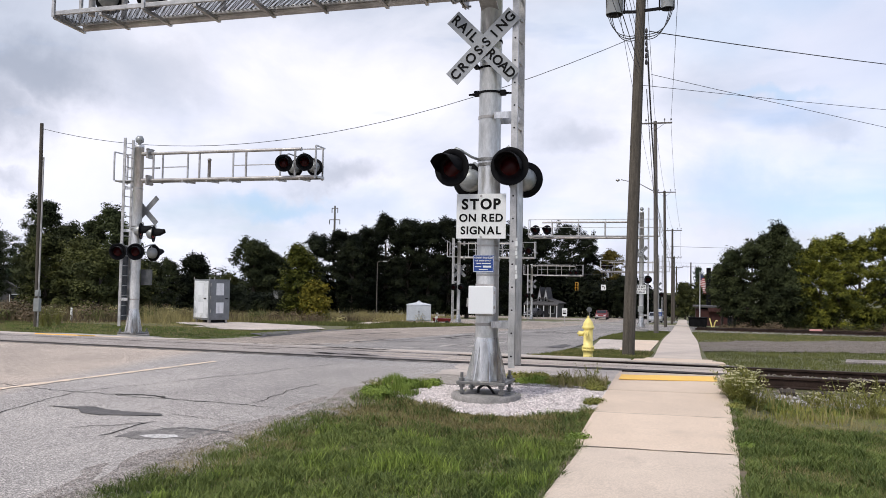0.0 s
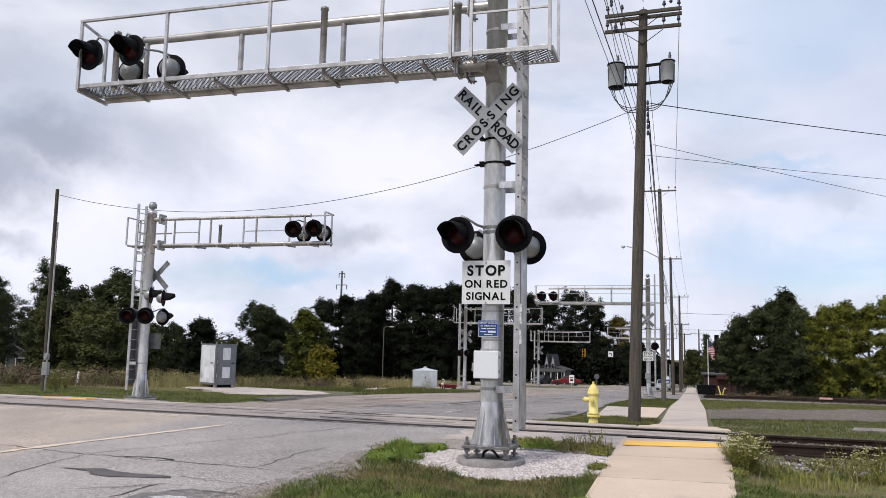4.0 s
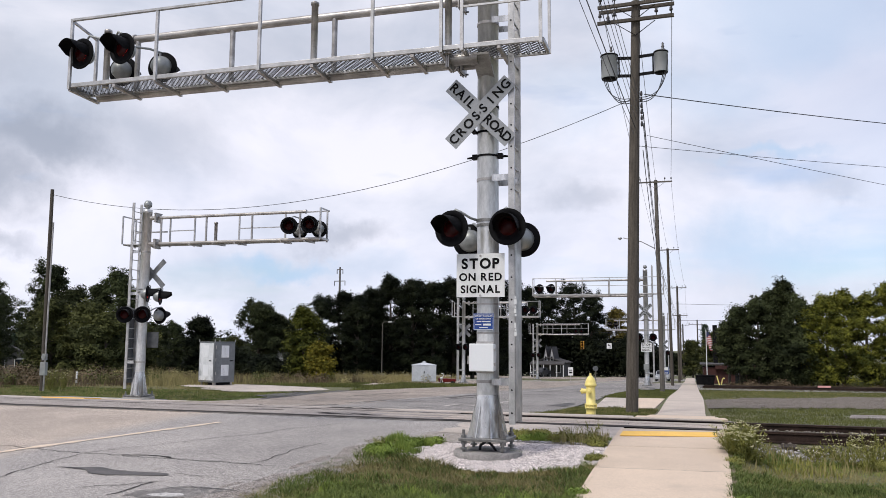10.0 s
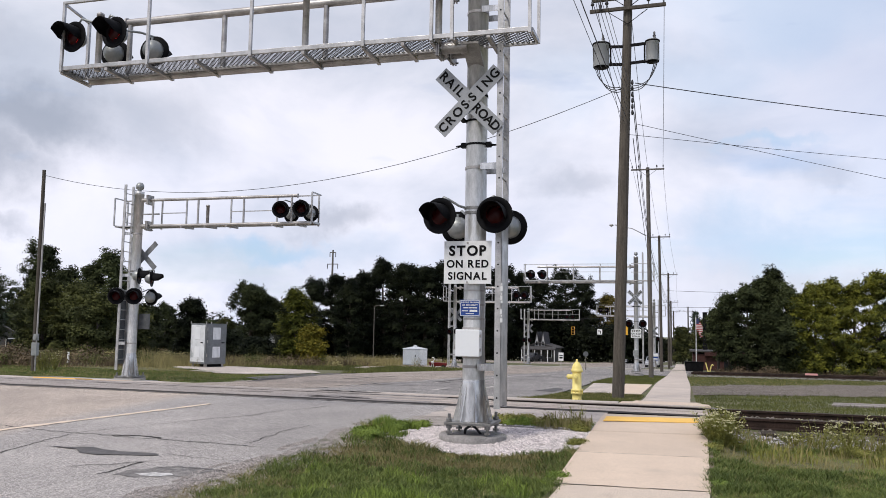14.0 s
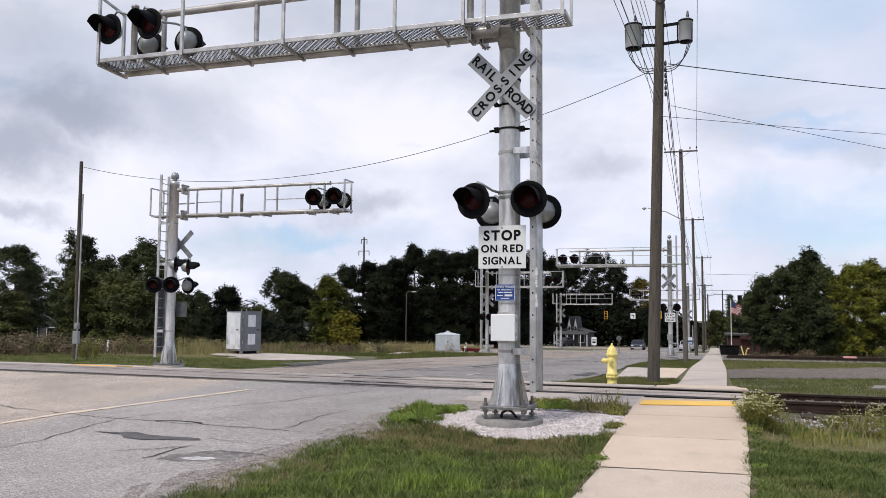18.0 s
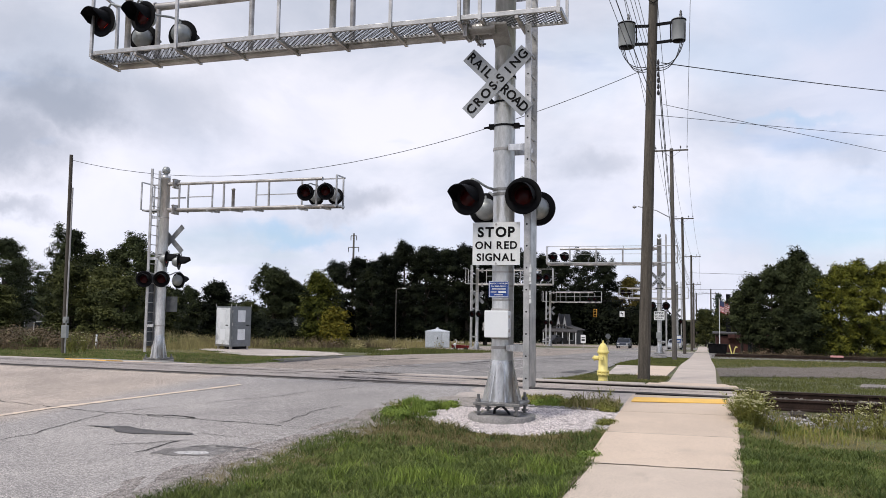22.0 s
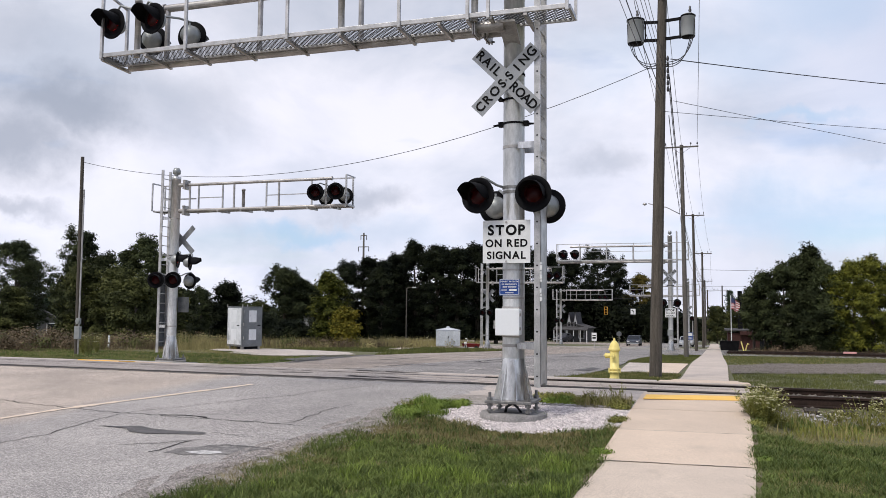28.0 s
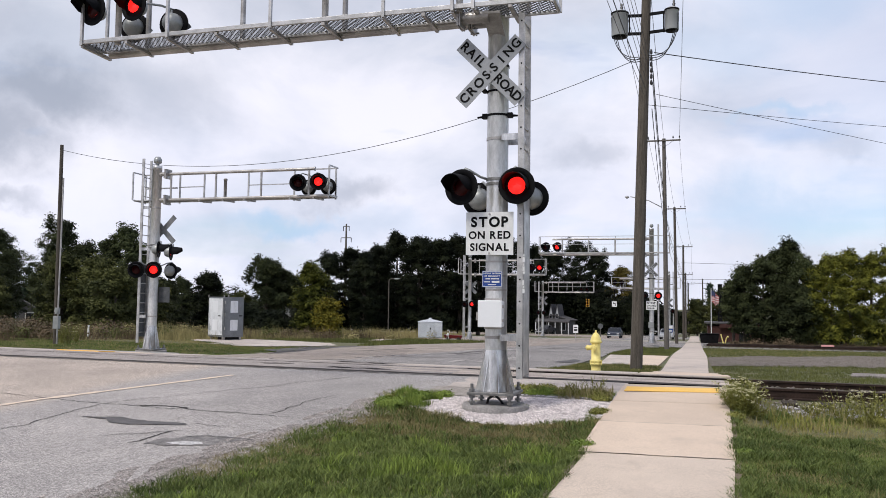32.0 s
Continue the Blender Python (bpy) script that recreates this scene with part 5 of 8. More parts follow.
        for xx in (-s * 0.3, s * 0.2):
            part("deck_bracket", Mesh().bar((xx, f * 0.63, dz - 0.05), (xx, -f * 0.02, dz - 0.07), 0.05, 0.045), GALV, t)
    # ladder beside the mast, its lower flight closed by a guard
    lx = -s * (0.38 if near else 0.44)
    foot_z, head_z = (0.42, mast_top + 0.25) if words else (0.28, mast_top + 0.22)
    for yy, xo in ((-0.2, 0.0), (0.2, -s * 0.01)):
        c, d = lx + xo, 0.03 if near else 0.008      # an open channel, folded from one sheet
        ring = [(c - 0.042, yy - 0.004), (c + 0.042, yy - 0.004), (c + 0.042, yy + d), (c + 0.034, yy + d), (c + 0.034, yy + 0.004), (c - 0.034, yy + 0.004), (c - 0.034, yy + d), (c - 0.042, yy + d)]
        v = [(x, y, z) for z in (foot_z, head_z) for x, y in ring]
        rl = Mesh().add(v, [(k, (k + 1) % 8, 8 + (k + 1) % 8, 8 + k) for k in range(8)])
        rl.add(v, [q for b in (0, 8) for q in ((b, b + 1, b + 4, b + 5), (b + 1, b + 2, b + 3, b + 4), (b, b + 5, b + 6, b + 7))])
        part("ladder_rail", rl, ALU, t)
    for i in range(24):
        if near and words and foot_z + 0.15 + 0.305 * i < mast_top + 0.2:
            part("rail_hole", Mesh().rod((lx, -0.2045, foot_z + 0.15 + 0.305 * i), (lx, -0.2075, foot_z + 0.15 + 0.305 * i), 0.013, n=8), BLACK, t)
    z = 0.6
    rungs = Mesh().rod((lx, -0.2, 0), (lx - s * 0.01, 0.2, 0), 0.014, n=6).data("rung", ALU)
    while z < mast_top + 0.2:
        part("rung", rungs, [], t, "", 0, Matrix.Translation((0, 0, z)))
        z += 0.305
    gz = 3.1 if near else 2.5
    if near and not words:
        part("ladder_guard", Mesh().box(min(lx - s * 0.05, lx - s * 0.056), max(lx - s * 0.05, lx - s * 0.056), -0.19, 0.2, 0.46, gz - 0.35), SIGN_BACK, t, "dull sheet behind the ladder", 0.002)
    if near and words:
        part("ladder_guard", Mesh().box(min(lx - s * 0.046, lx - s * 0.052), max(lx - s * 0.046, lx - s * 0.052), -0.19, 0.215, 0.46, gz).box(lx - 0.04, lx + 0.04, 0.236, 0.242, 0.46, gz), ALU, t, "sheet metal guard over the ladder", 0.004)
    for hz in (0.98, 3.80, 6.1) if words else (1.1, 3.2, 4.5):
        if hz < mast_top - 0.3:
            x0_, x1_ = min(lx, -s * 0.10), max(lx, -s * 0.10)
            part("ladder_bracket", Mesh().box(x0_, x1_, -0.20, -0.19, hz - 0.045, hz + 0.045).box(x0_, x1_, -0.19, -0.10, hz + 0.035, hz + 0.045), BASE_STEEL, t)
            part("ladder_bracket", Mesh().box(x0_, x1_, 0.19, 0.20, hz - 0.045, hz + 0.045), BASE_STEEL, t)
            part("band", Mesh().lathe([(0.162 * k0, hz - 0.02), (0.162 * k0, hz + 0.02)], 20), GALV, t)
    if words:
        crossbuck(t, -0.24, buck_z, -1, True)
        for bz in (buck_z + 0.09, buck_z - 0.28):
            part("band", Mesh().lathe([(0.162, bz - 0.015), (0.162, bz + 0.015)], 20).box(-0.2, -0.14, -0.22, -0.06, bz - 0.02, bz + 0.02), BLACK, t)
        part("band", Mesh().lathe([(0.164, buck_z - 0.64), (0.164, buck_z - 0.61)], 20), BLACK, t)
        for sx in (-1, 1):
            lug = Mesh().box(min(sx * 0.15, sx * 0.22), max(sx * 0.15, sx * 0.22), -0.06, 0.02, buck_z - 0.66, buck_z - 0.59).rod((sx * 0.2, -0.02, buck_z - 0.63), (sx * 0.3, -0.02, buck_z - 0.635), 0.022, 0.012, n=8)
            part("band_lug", lug, BLACK, t, "cable tap clamp")
    else:
        crossbuck(t, 0.24, buck_z, 1, False, spec.get("buck_x", 0.0), spec.get("buck_half", 0.61), spec.get("buck_wide", 0.114))
    pairs = {}
    for x, y, z, aim, phase in lamps:
        flasher(t, x, y, z, aim, phase, lamp_size if z > mast_top * 0.7 else 1.0)
        if abs(x) < 0.9 and z < deck - 0.5:
            sx = 1 if x > 0 else -1
            part("lamp_arm", Mesh().tube([(0.13 * sx, y * 0.3, z + 0.15), (0.2 * sx, y * 0.45, z + 0.17), (0.2 * sx + (x - 0.2 * sx) * 0.5, y * 0.75, z + 0.24), (x * 0.92, y + 0.09, z + 0.275), (x, y + 0.1, z + 0.255), (x, y + 0.1, z + 0.15)], 0.019, 8), SHELL, t)
            key = round(z, 1)
            if key not in pairs:
                pairs[key] = part("band", Mesh().lathe([(0.165, z + 0.13), (0.165, z + 0.17)], 20), BOLT, t)
        else:
            if not near:
                continue
            hub = s * (arm - 0.62)
            part("lamp_arm", Mesh().tube([(x, y + 0.08, z + 0.1), (x, y + 0.1, z + 0.25), (x + (hub - x) * 0.3, y * 0.8 + f * 0.1, z + 0.29), (x + (hub - x) * 0.8, f * 0.45, z + 0.24), (hub, f * 0.5, z + 0.2)], 0.02, 8), SHELL, t)
    return t


MX, MY, MZ = -2.72, 11.35, 0.10
near = cantilever("cantilever_signal", (MX, MY, MZ), 6.79, 5.56, -1, -1, "tall galvanised cantilever crossing signal with walkway and flashing lights", 7.45,
                  [(-0.42, -0.42, 3.07, -12, "L"), (0.37, -0.42, 3.07, 2, "R"), (-0.38, 0.46, 3.0, 190, None), (0.42, 0.46, 3.0, 172, None),
                   (-6.61, -0.6, 6.11, -6, "L"), (-5.83, -0.6, 6.12, -8, "R"), (-6.34, 0.10, 6.02, 188, None), (-5.57, 0.10, 6.02, 188, None)], True,
                  spec={"up": 0.95, "rail": 1.09, "cage": 0.90, "struts": [2.43, 4.21, 5.99], "up_end": 6.04, "posts": [6.77, 5.16, 3.36, 1.55, 0.52, 0.22], "mid": [(0.22, -0.90)],
                        "brackets": [6.77, 5.93, 5.16, 4.3, 3.36, 2.5, 1.55, 0.95, 0.52], "pipes": [(2.52, 0.90), (6.17, 0.86), (0.45, 0.75)]})
# sign, notice and terminal box on the near mast
sg = part("stop_sign_panel", Mesh().box(-0.34, 0.34, -0.003, 0.003, -0.30, 0.30), SIGN_WHITE, near, "white panel reading STOP ON RED SIGNAL", 0.0, Matrix.Translation((-0.045, -0.255, 2.43)))
for bz in (0.27, -0.28):
    part("panel_bolt", Mesh().rod((0, -0.004, bz), (0, -0.012, bz), 0.016, n=8), GALV, sg)
for word, size, z in (("STOP", 0.192, 0.155), ("ON RED", 0.146, -0.028), ("SIGNAL", 0.146, -0.197)):
    lettering(word, size, INK, sg, Matrix.Translation((0, -0.006, z)), 0.0072 if word == "STOP" else 0.0044)
for bz in (2.18, 2.66):
    part("sign_bracket", Mesh().box(-0.16, 0.16, -0.25, -0.14, bz, bz + 0.03), GALV, near)
bl = part("emergency_notice", Mesh().box(-0.145, 0.145, -0.002, 0.002, -0.115, 0.115), SIGN_BLUE, near, "blue emergency notice with white writing", 0, Matrix.Translation((-0.02, -0.175, 1.795)))
part("notice_border", Mesh().box(-0.138, 0.138, -0.0035, -0.003, 0.102, 0.108).box(-0.138, 0.138, -0.0035, -0.003, -0.108, -0.102).box(-0.138, -0.132, -0.0035, -0.003, -0.102, 0.102).box(0.132, 0.138, -0.0035, -0.003, -0.102, 0.102), TRIM_WHITE, bl)
lettering("REPORT PROBLEM", 0.026, TRIM_WHITE, bl, Matrix.Translation((0, -0.004, 0.078)), 0.0008)
lettering("OR EMERGENCY", 0.026, TRIM_WHITE, bl, Matrix.Translation((0, -0.004, 0.04)), 0.0008)
part("writing_bar", Mesh().box(-0.095, -0.03, -0.005, -0.003, -0.004, 0.010).box(-0.02, 0.10, -0.005, -0.003, -0.004, 0.010), TRIM_WHITE, bl)
part("writing_bar", Mesh().box(-0.005, 0.105, -0.005, -0.003, -0.052, -0.026).box(-0.115, -0.03, -0.005, -0.003, -0.046, -0.034), TRIM_WHITE, bl)
part("writing_bar", Mesh().box(-0.06, 0.06, -0.005, -0.003, -0.084, -0.074), TRIM_WHITE, bl)
tb = part("terminal_box", Mesh().box(-0.16, 0.17, -0.38, -0.20, 1.13, 1.49), BOX_WHITE, near, "white enamelled terminal box", 0.02)
part("box_lid", Mesh().box(-0.165, 0.175, -0.405, -0.382, 1.125, 1.495), BOX_WHITE, tb, "", 0.01)
for bz in (1.2, 1.39):
    part("hinge", Mesh().box(0.175, 0.19, -0.40, -0.36, bz, bz + 0.04), GALV, tb)
part("padlock", Mesh().rod((-0.175, -0.39, 1.33), (-0.175, -0.39, 1.26), 0.014, n=8).box(-0.19, -0.16, -0.40, -0.38, 1.22, 1.26), GALV, tb)
for bz in (1.095, 1.495):
    part("box_bracket", Mesh().box(-0.12, 0.13, -0.2, -0.14, bz, bz + 0.03), GALV, near)
for i in range(3):
    part("band", Mesh().lathe([(0.158, 1.63 + 0.2 * i), (0.158, 1.655 + 0.2 * i)], 20), GALV, near)

# illegible white marks on the ladder's front rail
for k, (z0_, z1_) in enumerate(((1.60, 1.66), (1.67, 1.70), (1.71, 1.78), (1.87, 1.90), (1.91, 1.97), (1.98, 2.01), (2.03, 2.10), (2.11, 2.14))):
    part("writing_bar", Mesh().box(0.42 + 0.006 * (k % 2), 0.452 - 0.004 * (k % 3), -0.2175, -0.2155, z0_, z1_), TRIM_WHITE, near)

left = cantilever("cantilever_signal", (-16.28, 22.0, level(22)), 5.93, 4.64, 1, 1, "galvanised cantilever crossing signal seen from behind", 5.72,
                  [(-0.34, -0.42, 2.42, 26, "L"), (0.31, -0.44, 2.42, 26, "R"), (0.41, 0.3, 2.41, 175, None), (0.30, -0.2, 3.06, 112, None), (0.68, -0.1, 2.98, 112, None),
                   (5.03, -0.2, 5.02, 20, "L"), (5.69, -0.2, 5.03, 20, "R"), (5.07, 0.45, 4.95, 180, None), (5.71, 0.45, 4.97, 180, None)], False, True, 3.72, True, 0.12,
                  spec={"up": 0.81, "rail": 0.89, "cage": 0.92, "chord": 0.05, "drop": 0.13, "struts": [0.52, 2.13, 3.70, 5.29], "up_end": 5.46, "posts": [5.87, 4.48, 2.89, 1.30, 0.40],
                        "mid": [(1.30, 0.40), (4.48, 2.89)], "brackets": [5.47, 4.69, 3.15, 2.41, 1.58], "pipes": [(2.14, 0.62)], "buck_x": 0.13, "buck_half": 0.58, "buck_wide": 0.085})
part("sign_back", Mesh().box(0.05, 0.46, 0.2, 0.206, 1.54, 2.02), SIGN_BACK, left, "grey back of the sign panel")
farr = cantilever("cantilever_signal", (-2.85, 57.0, level(57) + 0.1), 7.55, 5.85, -1, -1, "distant cantilever crossing signal over the street", 7.55,
                  [(-0.45, -0.4, 3.0, -5, "L"), (0.45, -0.4, 3.0, 2, "R"), (-7.1, -0.4, 6.3, -18, "L"), (-6.3, -0.4, 6.3, -18, "R")], True, False, 4.78, True, 0.36, None, 1.3)
sg2 = part("stop_sign_panel", Mesh().box(-0.34, 0.34, -0.003, 0.003, -0.30, 0.30), SIGN_WHITE, farr, "white panel reading STOP ON RED SIGNAL", 0.0, Matrix.Translation((0, -0.255, 2.71)))
for word, size, z in (("STOP", 0.192, 0.155), ("ON RED", 0.146, -0.028), ("SIGNAL", 0.146, -0.197)):
    lettering(word, size, INK, sg2, Matrix.Translation((0, -0.006, z)), 0.0072 if word == "STOP" else 0.0044)
part("terminal_box", Mesh().box(-0.2, 0.15, -0.3, -0.15, 1.2, 1.6), SHELL, farr, "", 0.01)
farl = cantilever("cantilever_signal", (-16.3, 60.0, level(60)), 5.7, 4.72, 1, 1, "distant cantilever crossing signal seen from behind", 5.9,
                  [(-0.25, -0.42, 2.45, 0, "L"), (0.3, -0.44, 2.45, 0, "R"), (4.7, -0.1, 5.2, 0, "L"), (5.3, -0.1, 5.2, 0, "R")], False, False, 3.7, False, 0.36, None, 1.2)
last_l = cantilever("cantilever_signal", (-16.3, 91.0, level(91)), 5.6, 4.7, 1, 1, "far cantilever signal with a lattice mast", 5.6,
                    [(-0.4, -0.42, 2.4, 0, None), (0.25, -0.44, 2.4, 0, None), (4.3, -0.1, 5.0, 0, None), (4.9, -0.1, 5.0, 0, None)], False, False, 3.7, False, 0.42)
last_r = cantilever("cantilever_signal", (-2.8, 92.5, level(92.5)), 6.1, 5.25, -1, -1, "far cantilever signal above the junction", 6.8,
                    [(-0.4, -0.42, 2.8, 0, None), (0.4, -0.44, 2.8, 0, None), (-5.7, -0.4, 5.85, 0, None), (-5.0, -0.4, 5.85, 0, None)], True, False, 3.7, False, 0.42)

# gravel pad round the near signal
g = blot([(-3.9, 11.35), (-3.75, 11.9), (-3.45, 12.2), (-2.4, 12.6), (-1.25, 12.45), (-1.22, 11.4), (-1.65, 10.72), (-2.1, 10.4), (-2.75, 10.42), (-3.35, 10.75)], -0.016, 3.0, 0.1, -0.05)
structure("gravel_bed", g, GRAVEL_BED, "pad of pale gravel round the signal mast")


def scatter_stones(name, count, area, size, mat, label, lift=0.0, keep=None):
    """Loose stones, each a rough lump."""
    gm = Mesh()
    rng = random.Random(len(name) + count)
    base = [(0, 0, 0.7), (0.9, 0, 0), (0, 0.9, 0), (-0.9, 0, 0), (0, -0.9, 0), (0, 0, -0.5)]
    faces = [(0, 1, 2), (0, 2, 3), (0, 3, 4), (0, 4, 1), (5, 2, 1), (5, 3, 2), (5, 4, 3), (5, 1, 4)]
    (x0, x1), (y0, y1) = area
    made = 0
    while made < count:
        x, y = rng.uniform(x0, x1), rng.uniform(y0, y1)
        if keep and not keep(x, y):
            made += 0.02
            continue
        s = size * rng.uniform(0.5, 1.4)
        a = rng.uniform(0, 6.3)
        c, q = math.cos(a), math.sin(a)
        v = []
        for px, py, pz in base:
            px, py, pz = px * rng.uniform(0.6, 1.2), py * rng.uniform(0.6, 1.2), pz * rng.uniform(0.6, 1.2)
            v.append((x + (px * c - py * q) * s, y + (px * q + py * c) * s, level(y, x) + lift + pz * s * 0.8))
        gm.add(v, faces)
        made += 1
    return tagged(part(name, gm, mat), label, "stones", "", "stuff")


def in_pad(x, y):
    front = float(np.interp(x, [-4.05, -3.38, -2.75, -2.05, -1.61, -1.23], [11.3, 10.6, 10.27, 10.22, 10.58, 11.0]))
    back = float(np.interp(x, [-4.05, -3.5, -2.3, -1.2], [11.4, 12.25, 12.65, 12.5]))
    e = 0.16 * noise.noise(Vector((x * 3, y * 3, 5))) + 0.10 * noise.noise(Vector((x * 11, y * 11, 5)))
    return front + e < y < back + e and (x - MX) ** 2 + (y - MY) ** 2 > 0.2


scatter_stones("pale_gravel", 16000, ((-4.2, -1.2), (9.9, 12.9)), 0.0195, GRAVEL, "pale pinkish gravel round the signal base", -0.014, in_pad)
scatter_stones("track_ballast", 900, ((-2.7, -1.15), (12.45, 13.1)), 0.03, BALLAST, "dark stones behind the gravel pad", -0.005)
scatter_stones("track_ballast", 4200, ((0.5, 9.0), (13.2, 17.6)), 0.034, BALLAST, "grey stones beside the rails", -0.02, lambda x, y: not 14.4 < y + 0.03 * x < 16.4)
scatter_stones("track_bed_stone", 2200, ((0.6, 9.0), (14.4, 16.3)), 0.036, DRIVE_STONE, "dark brown-grey stones between the rails", -0.02)
scatter_stones("track_ballast", 2500, ((9.0, 24.0), (13.4, 17.4)), 0.05, BALLAST, "grey stones along the rails", -0.02)
scatter_stones("road_grit", 15000, ((-5.4, -4.2), (3.5, 12.8)), 0.011, GRIT, "loose grit at the asphalt edge", 0.003,
               lambda x, y: -0.10 - 0.7 * abs(noise.noise(Vector((x * 4, y * 1.2, 2)))) < x - road_right(y) < 0.06 + 0.5 * abs(noise.noise(Vector((x * 3, y * 2.2, 8)))))
scatter_stones("drive_gravel", 9000, ((0.5, 12), (26, 50)), 0.024, DRIVE_STONE, "dark gravel of the drive", -0.01, lambda x, y: drive_near(x) < y < drive_far(x))

# ---------------------------------------------------------------- hydrant
hz = level(18.0) + 0.0
hy = thing("fire_hydrant", pose(-2.08, 18.0, hz, 0, 0, -10), "yellow cast-iron fire hydrant standing in the grass strip", "fire hydrant")
part("barrel", Mesh().lathe([(0.11, -0.05), (0.11, 0.02), (0.10, 0.03), (0.10, 0.13), (0.128, 0.135), (0.128, 0.16), (0.104, 0.168), (0.104, 0.19), (0.124, 0.195), (0.124, 0.22), (0.10, 0.23), (0.096, 0.585)], 24), HYDRANT, hy)
part("bonnet", Mesh().lathe([(0.096, 0.585), (0.124, 0.60), (0.127, 0.64), (0.112, 0.655), (0.108, 0.69), (0.09, 0.74), (0.06, 0.785), (0.038, 0.81), (0.03, 0.815)], 24), HYDRANT, hy)
part("operating_nut", Mesh().rod((0, 0, 0.81), (0, 0, 0.87), 0.028, 0.02, n=5, smooth=False), HYDRANT, hy)
cap = part("pumper_cap", Mesh().rod((-0.09, -0.02, 0.49), (-0.165, -0.03, 0.49), 0.05, n=16).rod((-0.165, -0.03, 0.49), (-0.195, -0.035, 0.49), 0.058, n=16).rod((-0.195, -0.035, 0.49), (-0.225, -0.04, 0.49), 0.018, n=5, smooth=False), HYDRANT, hy)
part("hose_cap", Mesh().rod((0.0, -0.09, 0.50), (0.005, -0.16, 0.50), 0.042, n=14).rod((0.005, -0.16, 0.50), (0.005, -0.185, 0.50), 0.05, n=14).rod((0.005, -0.185, 0.50), (0.005, -0.21, 0.50), 0.015, n=5, smooth=False), HYDRANT, hy)
m = Mesh()
for i in range(8):
    a = i * math.pi / 4
    m.rod((0.125 * math.cos(a), 0.125 * math.sin(a), 0.125), (0.125 * math.cos(a), 0.125 * math.sin(a), 0.23), 0.010, n=6, smooth=False)
part("flange_bolts", m, HYDRANT, hy)


# ---------------------------------------------------------------- utility poles and cables
def utility_pole(x, y, h, lean, wood, arms, label, r=0.15, z0=None):
    z0 = level(y) - fall(y) if z0 is None else z0
    p = thing("utility_pole", Matrix.Translation((x, y, z0)), label, "utility pole", "poles along the street")
    part("pole", Mesh().rod((0, 0, fall(y) - 0.2), (lean[0] * 0.5 * h, lean[1] * 0.5 * h, h * 0.5), r, r * 0.88, 14, False).rod((lean[0] * 0.5 * h, lean[1] * 0.5 * h, h * 0.5), (lean[0] * h, lean[1] * h, h), r * 0.88, r * 0.72, 14), wood, p)
    for az, half, both, turn in arms:
        cx, cy = lean[0] * az, lean[1] * az
        for side in ((-1, 1) if both else (-1,)):
            o = side * (r * 0.75 + 0.05)
            arm_part = part("crossarm", Mesh().bar((-half, o, 0), (half, o, 0), 0.08, 0.09), wood, p, "", 0.008, Matrix.Translation((cx, cy, az)) @ Matrix.Rotation(radians(turn), 4, "Y"))
        for sx in (-1, 1):
            part("brace", Mesh().bar((cx + sx * half * 0.52, cy - r * 0.8, az - 0.05), (cx, cy - r * 0.9, az - 0.42), 0.03, 0.012), BLACK, p)
            for q in (0.93, 0.55):
                part("insulator", Mesh().lathe([(0.012, 0.05), (0.012, 0.14), (0.045, 0.15), (0.05, 0.19), (0.03, 0.2), (0.04, 0.24), (0.02, 0.27), (0, 0.27)], 8, 0, Matrix.Translation((cx + sx * half * q, cy - r * 0.9, az + 0.01))), PORCELAIN, p)
    return p


